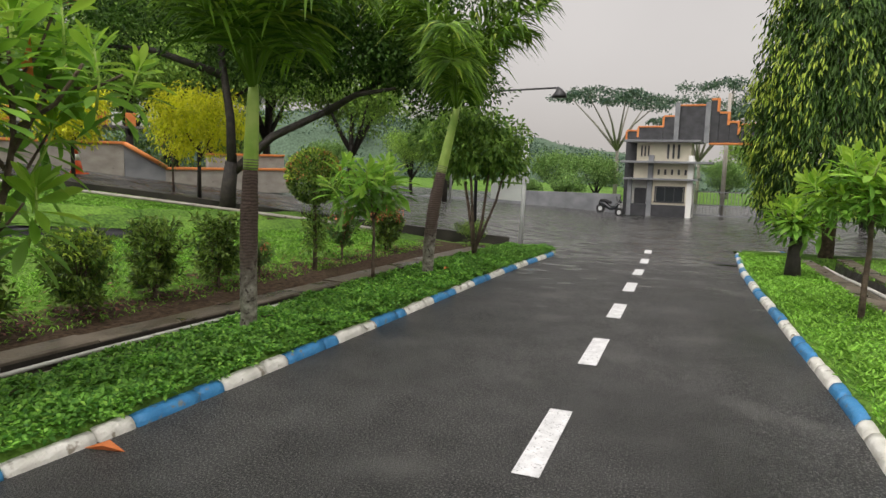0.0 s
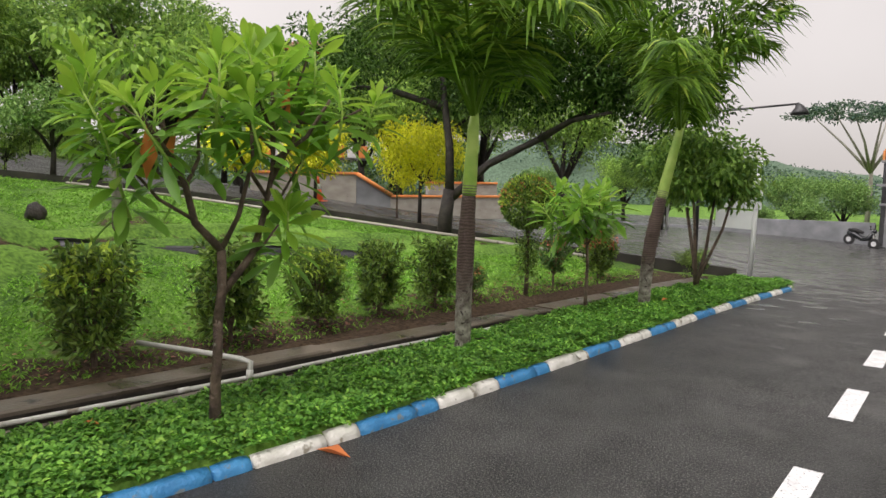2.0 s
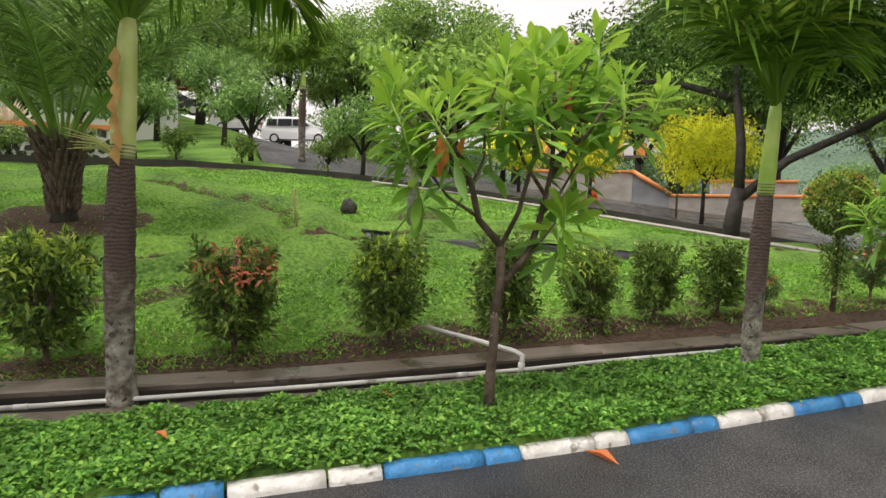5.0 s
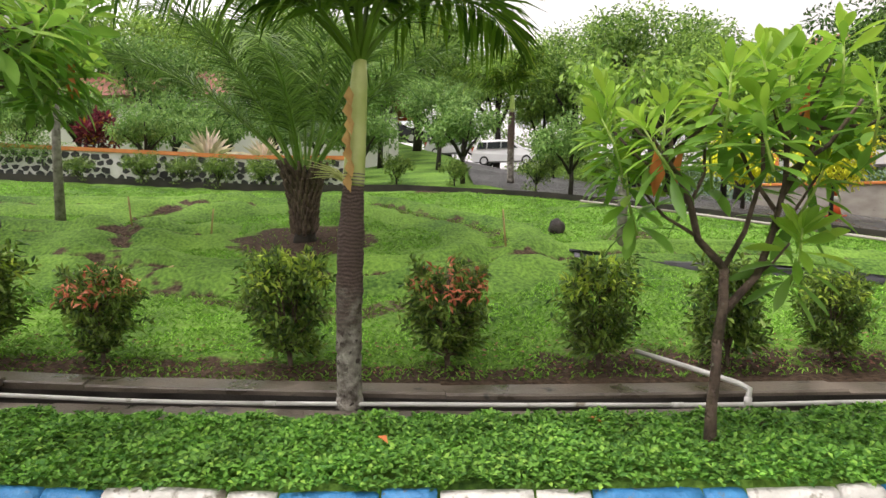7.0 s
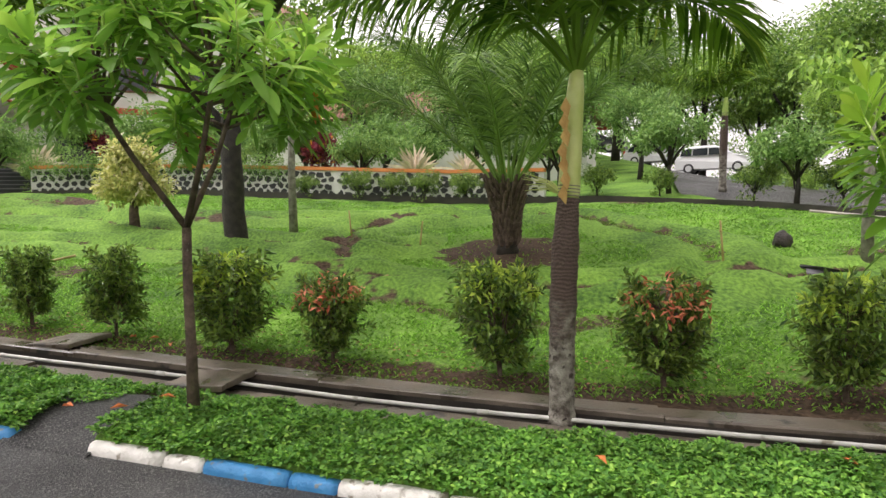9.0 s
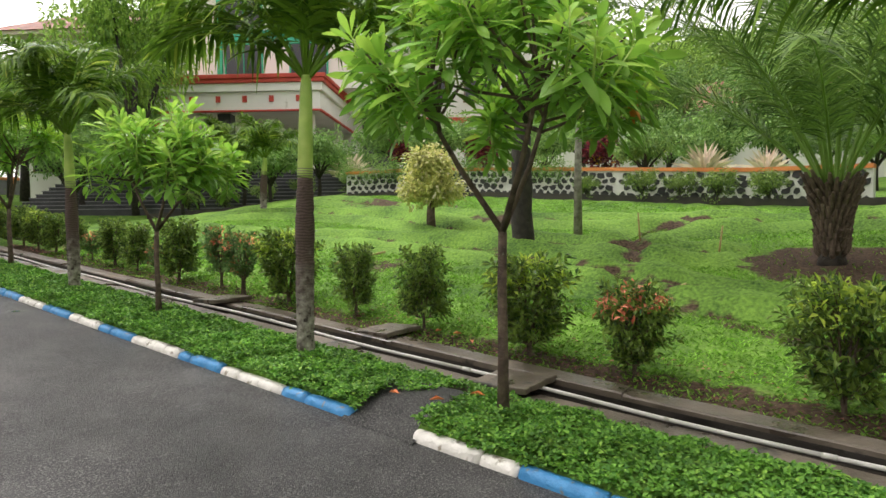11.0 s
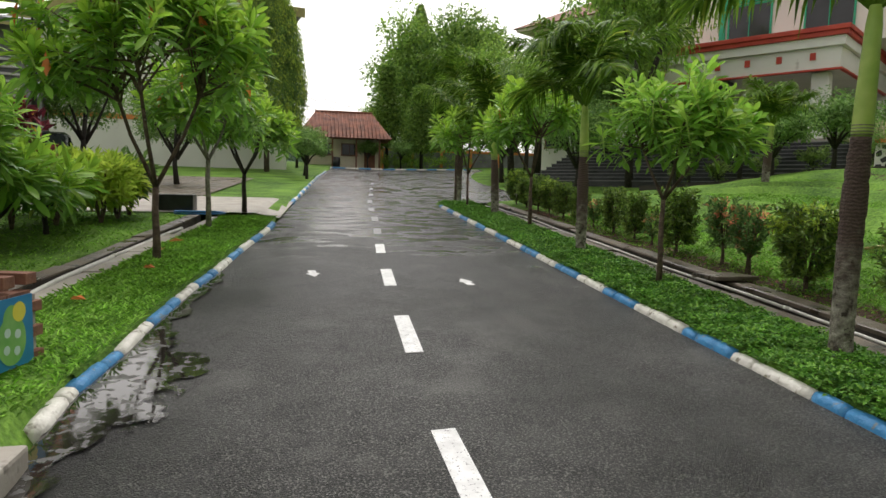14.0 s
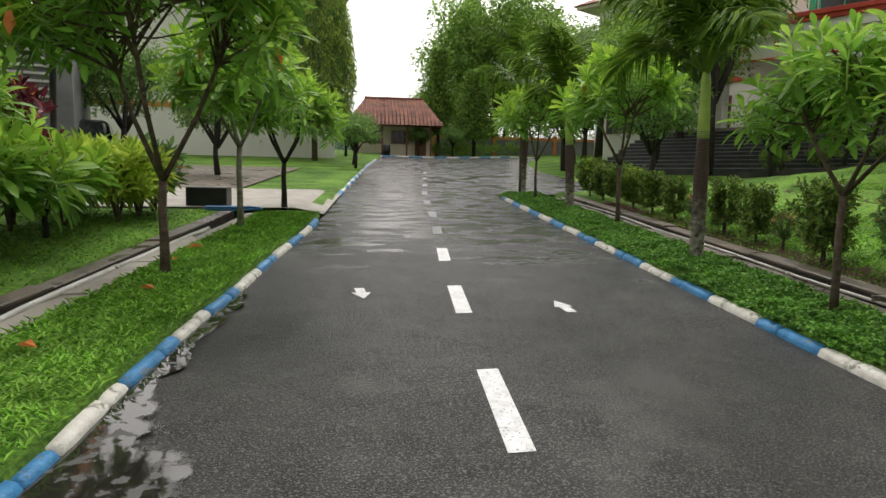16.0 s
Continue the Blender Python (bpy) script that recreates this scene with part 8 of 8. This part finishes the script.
sign_post(-3.1, 13.3, road_z(13.3) + 0.02)
lamp = empty("street_lamp", pose(-5.45, 17.6, road_z(17.6) + 0.2), "thin street lamp with dark bell-shaped head", "street lamp")
tube("pole", [(0, 0, -0.1), (0, 0, 2.0), (0, 0, 3.5), (0.4, 0, 3.72), (2.2, 0, 3.78)], [0.05, 0.045, 0.035, 0.03, 0.025], M["black_metal"], lamp, 8)
tube("lamp_head", [(2.2, 0, 3.8), (2.25, 0, 3.72), (2.27, 0, 3.6), (2.27, 0, 3.52)], [0.03, 0.09, 0.19, 0.21], M["black_metal"], lamp, 14)
pole2 = empty("utility_pole", pose(-12.0, 34, road_z(34)), "slender white flag pole by the forecourt", "pole")
tube("pole", [(0, 0, 0), (0, 0, 7.5)], [0.07, 0.05], M["metal"], pole2, 8)
pole3 = empty("utility_pole", pose(2.9, 50, road_z(48)), "pale concrete utility pole beyond the gate", "pole")
tube("pole", [(0, 0, 0), (0, 0, 8.5)], [0.17, 0.12], M["pale_concrete"], pole3, 8)


# ---- south: hut, wall, wires ----
def hut():
    root = empty("hut", pose(-5.6, -49.5, road_z(-48) - 0.05, 0, 0, 172), "small tiled-roof guard hut with wooden posts", "hut")
    L, D, H = 5.2, 3.6, 2.15
    block(root, "floor_slab", -0.2, -1.3, -0.3, L + 0.2, D, 0.06, "pale_concrete")
    block(root, "wall", 0, 0, 0.06, L, D, H, "cream_wall", bevel=0.0)
    block(root, "wall_panel", 1.3, -0.06, 0.06, L - 1.4, -0.004, 0.85, "cream_wall")
    for x in (0.0, 1.7, 3.4, L - 0.12):
        block(root, "post", x, -1.2, 0.06, x + 0.12, -1.08, H, "wood")
    window(root, 1.1, -0.03, 1.0, 1.2, 0.85, "wood", 2)
    window(root, 3.0, -0.03, 1.0, 1.2, 0.85, "wood", 2)
    block(root, "door", 4.1, -0.07, 0.06, 4.9, -0.004, 2.0, "wood")
    V = [(-0.8, -1.7, H), (L + 0.8, -1.7, H), (L + 0.8, D + 0.7, H), (-0.8, D + 0.7, H), (0.5, D / 2 - 0.5, H + 2.1), (L - 0.5, D / 2 - 0.5, H + 2.1)]
    mesh_object("roof", V, [(0, 1, 5, 4), (1, 2, 5), (2, 3, 4, 5), (3, 0, 4), (3, 2, 1, 0)], M["roof_tile"], root, "weathered red-brown tile roof")
    for k in range(26):
        x = -0.75 + (L + 1.5) * k / 25
        top = min(1.0, max(0.0, min((x + 0.8) / 1.3, (L + 0.8 - x) / 1.3)))
        tube("tile_rib", [(x, -1.7, H + 0.02), (x, -1.7 + (D / 2 + 1.2) * top, H + 0.02 + 2.1 * top)], [0.035, 0.035], M["roof_tile"], root, 5)
    tube("ridge_cap", [(0.45, D / 2 - 0.5, H + 2.12), (L - 0.45, D / 2 - 0.5, H + 2.12)], [0.09, 0.09], M["roof_tile"], root, 8)
    bench = empty("barrel", pose(-7.4, -47.6, road_z(-47.6) + 0.02), "small dark barrel beside the hut", "barrel")
    tube("drum", [(0, 0, 0), (0, 0, 0.35), (0, 0, 0.7)], [0.24, 0.27, 0.24], M["black_metal"], bench, 14)


hut()
root = empty("wall_south", pose(-12, -56, road_z(-50) - 0.2, 0, 0, 172), "grey boundary wall with orange top and posts", "wall", kind="structure")
for k in range(9):
    block(root, "wall_panel", 2.6 * k - 2 + 0.13, 0, 0, 2.6 * k + 0.47, 0.15, 1.9, "grey_paint")
    block(root, "coping", 2.6 * k - 2 + 0.13, -0.04, 1.9, 2.6 * k + 0.47, 0.19, 2.12, "orange_trim", "orange painted coping")
    block(root, "pier", 2.6 * k - 2.13, -0.06, 0, 2.6 * k - 1.87, 0.21, 2.3, "orange_trim", "orange painted pier")
for k, (p, q) in enumerate((((3, -34, 10.2), (-14, -60, 7.6)), ((3.2, -34, 9.2), (-16, -60, 8.6)), ((3.0, -30, 9.6), (-12, -58, 6.9)))):
    a, b = Vector(p), Vector(q)
    w = tube("overhead_wire", [a.lerp(b, f / 10) - Vector((0, 0, 1.2 * (1 - (f / 5 - 1) ** 2))) for f in range(11)], [0.018] * 11, M["black_metal"], None, 4)
    tagged(w, "thin dark overhead wire", "wire", "overhead wires")


# ---- east side: planter, gabled hall, shed, yard ----
def brick_planter():
    m = pose(1.28, -4.34, road_z(-5), 0, 0, -18)
    root = empty("brick_planter", m, "low brown brick planter box carrying a blue poster", "planter")
    x0, x1, y0, y1, h = 0.06, 1.3, -1.42, 0.0, 0.62
    block(root, "core", x0 + 0.02, y0 + 0.02, -0.1, x1 - 0.02, y1 - 0.02, h - 0.08, "pale_concrete", "grey mortar core", 0.0)
    me = {}
    for kind, (bx, by) in {"long": (0.1, 0.215), "cross": (0.215, 0.1)}.items():
        bm = box(bmesh.new(), -bx / 2, -by / 2, -0.034, bx / 2, by / 2, 0.034, 0.006)
        q = bpy.data.meshes.new("brick")
        bm.to_mesh(q)
        bm.free()
        q.materials.append(M["brick"])
        me[kind] = q
    rr = rng(1100)
    for c in range(8):
        z = 0.0 + 0.078 * c
        off = 0.11 if c % 2 else 0.0
        for k in range(7):
            y = y0 + 0.1 + off + 0.225 * k
            if y < y1 - 0.05:
                for xx in (x0 + 0.04, x1 - 0.04):
                    ob = new("brick", me["long"])
                    ob.parent = root
                    ob.matrix_basis = Matrix.Translation((xx + 0.003 * rr.normal(), y, z))
        for k in range(5):
            x = x0 + 0.2 + off + 0.225 * k
            if x < x1 - 0.1:
                for yy in (y0 + 0.04, y1 - 0.04):
                    ob = new("brick", me["cross"])
                    ob.parent = root
                    ob.matrix_basis = Matrix.Translation((x, yy + 0.003 * rr.normal(), z))
    for k in range(7):
        ob = new("coping_brick", me["cross"])
        ob.parent = root
        ob.matrix_basis = Matrix.Translation((x0 + 0.1, y0 + 0.1 + 0.205 * k, h + 0.03)) @ Matrix.Scale(1.05, 4)
    poster = new("poster")
    poster.parent = root
    poster.matrix_basis = Matrix.Translation((x0 - 0.022, -1.3, 0.14)) @ Matrix.Rotation(radians(-90), 4, "Z")
    # x runs north to south mirrored so that it reads from the road
    block(poster, "sheet", -0.9, -0.004, 0.0, 0.0, 0.004, 0.42, "poster_blue", "blue printed poster sheet", 0.0)

    def disc(nm, cx, cz, r, mat, dy, sx=1.0):
        bm = bmesh.new()
        bmesh.ops.create_circle(bm, cap_ends=True, segments=28, radius=r, matrix=Matrix.Translation((cx, dy, cz)) @ Matrix.Rotation(math.pi / 2, 4, "X") @ Matrix.Diagonal((sx, 1, 1, 1)))
        part(nm, bm, M[mat], poster)

    disc("green_drop", -0.2, 0.17, 0.15, "poster_green", -0.0075, 0.85)
    disc("green_drop", -0.2, 0.29, 0.09, "poster_green", -0.0065, 0.8)
    disc("sun_disc", -0.13, 0.33, 0.06, "poster_yellow", -0.0085)
    disc("pale_disc", -0.62, 0.24, 0.1, "poster_pale", -0.0075)
    for k, (a, c) in enumerate(((-0.25, 0.12), (-0.15, 0.2), (-0.24, 0.22), (-0.16, 0.1))):
        disc("pale_disc", a, c, 0.028, "poster_pale", -0.0095)
    for k in range(3):
        block(poster, "text_bar", -0.5, -0.0085, 0.33 - 0.035 * k, -0.36 + 0.03 * (k % 2), -0.006, 0.35 - 0.035 * k, "sign_white", "", 0.0)
        block(poster, "text_bar", -0.82, -0.0085, 0.1 - 0.035 * k, -0.5 + 0.05 * k, -0.006, 0.122 - 0.035 * k, "sign_white", "", 0.0)
    pot = empty("flower_pot", m @ Matrix.Translation((0.5, -1.05, h + 0.07)), "wide black plastic pot with thick rim", "flower pot")
    tube("pot_wall", [(0, 0, 0), (0, 0, 0.05), (0, 0, 0.2), (0, 0, 0.24)], [0.2, 0.22, 0.3, 0.31], M["pot_black"], pot, 28)
    tube("rim", [(0, 0, 0.235), (0, 0, 0.25), (0, 0, 0.29)], [0.32, 0.35, 0.34], M["pot_black"], pot, 28)


brick_planter()
bm = box(bmesh.new(), 0, 0, 0, 2.6, 1.6, 0.14, 0.02)
ob = part("entrance_slab", bm, M["pale_concrete"])
ob.matrix_world = pose(0.62, -4.35, road_z(-4) - 0.02, 2, 0, -4)
tagged(ob, "worn pale concrete slab at the kerb", "slab", kind="structure")
yard = [[(xe(y) + 0.0 + (0 if x == 0 else x), y, road_z(y) + (0.03 if x == 0 else 0.13)) for x in (0, 0.5, 2, 5, 10)] for y in (-14.3, -15.5, -16.8, -18.0)]
strip("driveway", yard, M["pale_concrete"], "pale concrete driveway leading to the yard", "driveway", smooth=False)
yard = [[(xe(y) + x, y, road_z(y) + 0.14) for x in (2.2, 4, 7, 12)] for y in (-18.0, -20, -23, -27)]
strip("paved_yard", yard, M["concrete"], "damp paved yard behind the verge", "yard", smooth=False)
bm = box(bmesh.new(), -0.34, -0.18, 0, 0.34, 0.18, 0.34, 0.03)
ob = part("storage_box", bm, M["pot_black"])
ob.matrix_world = pose(0.75, -14.6, road_z(-14.6) + 0.1, 0, 0, -10)
tagged(ob, "dark plastic storage box beside the drive", "box")
hose = tube("blue_hose", [(0.3 + 0.45 * math.cos(k * 0.5), -14.0 + 0.35 * math.sin(k * 0.5), road_z(-14) + 0.13 + 0.003 * k) for k in range(18)], [0.018] * 18, M["blue_plastic"], None, 6)
tagged(hose, "coiled blue garden hose lying on grass", "hose")


def gabled_hall():
    """White hall with a level eave that runs down over a lower side wing."""
    root = empty("gabled_hall", pose(-3.1, -37.4, road_z(-36) - 0.2, 0, 0, 184.5), "large white hall with olive-yellow fascia", "building")
    D = 14.0
    line = [(0.0, 8.6), (-8.6, 8.6), (-16.4, 4.6)]
    V = [(x, y, z) for y in (0.0, D) for x, z in [(0.0, 0.0)] + line + [(-16.4, 0.0)]]
    mesh_object("wall", V, [(4, 3, 2, 1, 0), (5, 6, 7, 8, 9), (0, 1, 6, 5), (3, 4, 9, 8)], M["white_wall"], root)
    for (xa, za), (xb, zb) in zip(line, line[1:]):
        xa2 = xa + (0.8 if xa == 0 else 0)
        V = [(xa2, -0.9, za + 0.02), (xb, -0.9, zb + 0.02), (xb, D, zb + 0.02), (xa2, D, za + 0.02), (xa2, -0.9, za + 0.2), (xb, -0.9, zb + 0.2), (xb, D, zb + 0.2), (xa2, D, za + 0.2)]
        mesh_object("roof_slope", V, [(0, 1, 2, 3), (7, 6, 5, 4), (0, 4, 5, 1), (3, 2, 6, 7), (0, 3, 7, 4), (1, 5, 6, 2)], M["grey_paint"], root)
        V = [(xa2, -0.97, za - 0.25), (xb, -0.97, zb - 0.25), (xb, -0.97, zb + 0.24), (xa2, -0.97, za + 0.24), (xa2, -0.905, za - 0.25), (xb, -0.905, zb - 0.25), (xb, -0.905, zb + 0.24), (xa2, -0.905, za + 0.24)]
        mesh_object("fascia", V, [(3, 2, 1, 0), (4, 5, 6, 7), (0, 1, 5, 4), (2, 3, 7, 6), (0, 4, 7, 3), (1, 2, 6, 5)], M["fascia_olive"], root, "olive-yellow painted fascia board")
    block(root, "band", -16.4, -0.06, 2.6, 0, -0.004, 2.85, "orange_trim", "orange painted band")
    for k in range(4):
        window(root, -2.6 - 4.0 * k, -0.03, 3.4, 2.0, 1.3, "white_wall", 3)


gabled_hall()


def shed():
    root = empty("storage_shed", pose(9.0, -22.0, road_z(-22) - 0.1, 0, 0, 190), "grey block shed with corrugated roof and white railing", "shed")
    block(root, "wall", -5, 0, 0, 4, 5, 4.6, "grey_paint", bevel=0.0)
    V = [(-5.6, -0.9, 4.5), (4.6, -0.9, 4.5), (4.6, 5.6, 5.9), (-5.6, 5.6, 5.9), (-5.6, -0.9, 4.62), (4.6, -0.9, 4.62), (4.6, 5.6, 6.02), (-5.6, 5.6, 6.02)]
    mesh_object("roof", V, [(3, 2, 1, 0), (4, 5, 6, 7), (0, 1, 5, 4), (1, 2, 6, 5), (3, 0, 4, 7)], M["grey_paint"], root)
    for k in range(8):
        block(root, "louvre", -4.6, -0.14, 2.2 + 0.2 * k, 3.6, -0.02, 2.26 + 0.2 * k, "metal", bevel=0.004)
    fence = empty("yard_fence", pose(8.5, -17.5, road_z(-17.5) + 0.1, 0, 0, 185), "white metal railing fence by the yard", "fence")
    for z in (0.3, 0.6, 0.9):
        block(fence, "rail", -3, -0.02, z, 4, 0.02, z + 0.05, "metal", bevel=0.004)
    for k in range(8):
        block(fence, "post", -3 + k, -0.03, 0, -2.94 + k, 0.03, 1.0, "metal", bevel=0.004)


shed()
lp = empty("lamp_post", pose(3.4, -15.5, road_z(-15.5), 0, -1.5, 0), "slim black steel post in the garden", "post")
tube("pole", [(0, 0, 0), (0, 0, 5.5)], [0.055, 0.05], M["black_metal"], lp, 10)
eave = empty("porch_roof", pose(3.1, -12.3, road_z(-12) + 4.3, 0, 0, 4), "orange-edged roof overhang with grey gutter pipe", "roof")
block(eave, "soffit", 0.0, -4.0, 0.0, 5.0, 4.0, 0.12, "grey_paint")
block(eave, "fascia", -0.06, -4.05, -0.02, -0.004, 4.05, 0.34, "orange_trim", "orange painted fascia board")
block(eave, "roof_sheet", -0.1, -4.1, 0.34, 5.0, 4.1, 0.42, "roof_tile")
for y in (-3.6, 3.6):
    block(eave, "post", 3.0, y - 0.06, -4.4, 3.12, y + 0.06, 0.0, "grey_paint")
tube("downpipe", [(0.25, -3.7, 0.0), (0.25, -3.7, -0.14), (0.4, -3.65, -0.24), (0.6, -3.6, -0.26)], [0.05, 0.05, 0.05, 0.05], M["pale_concrete"], eave, 10)
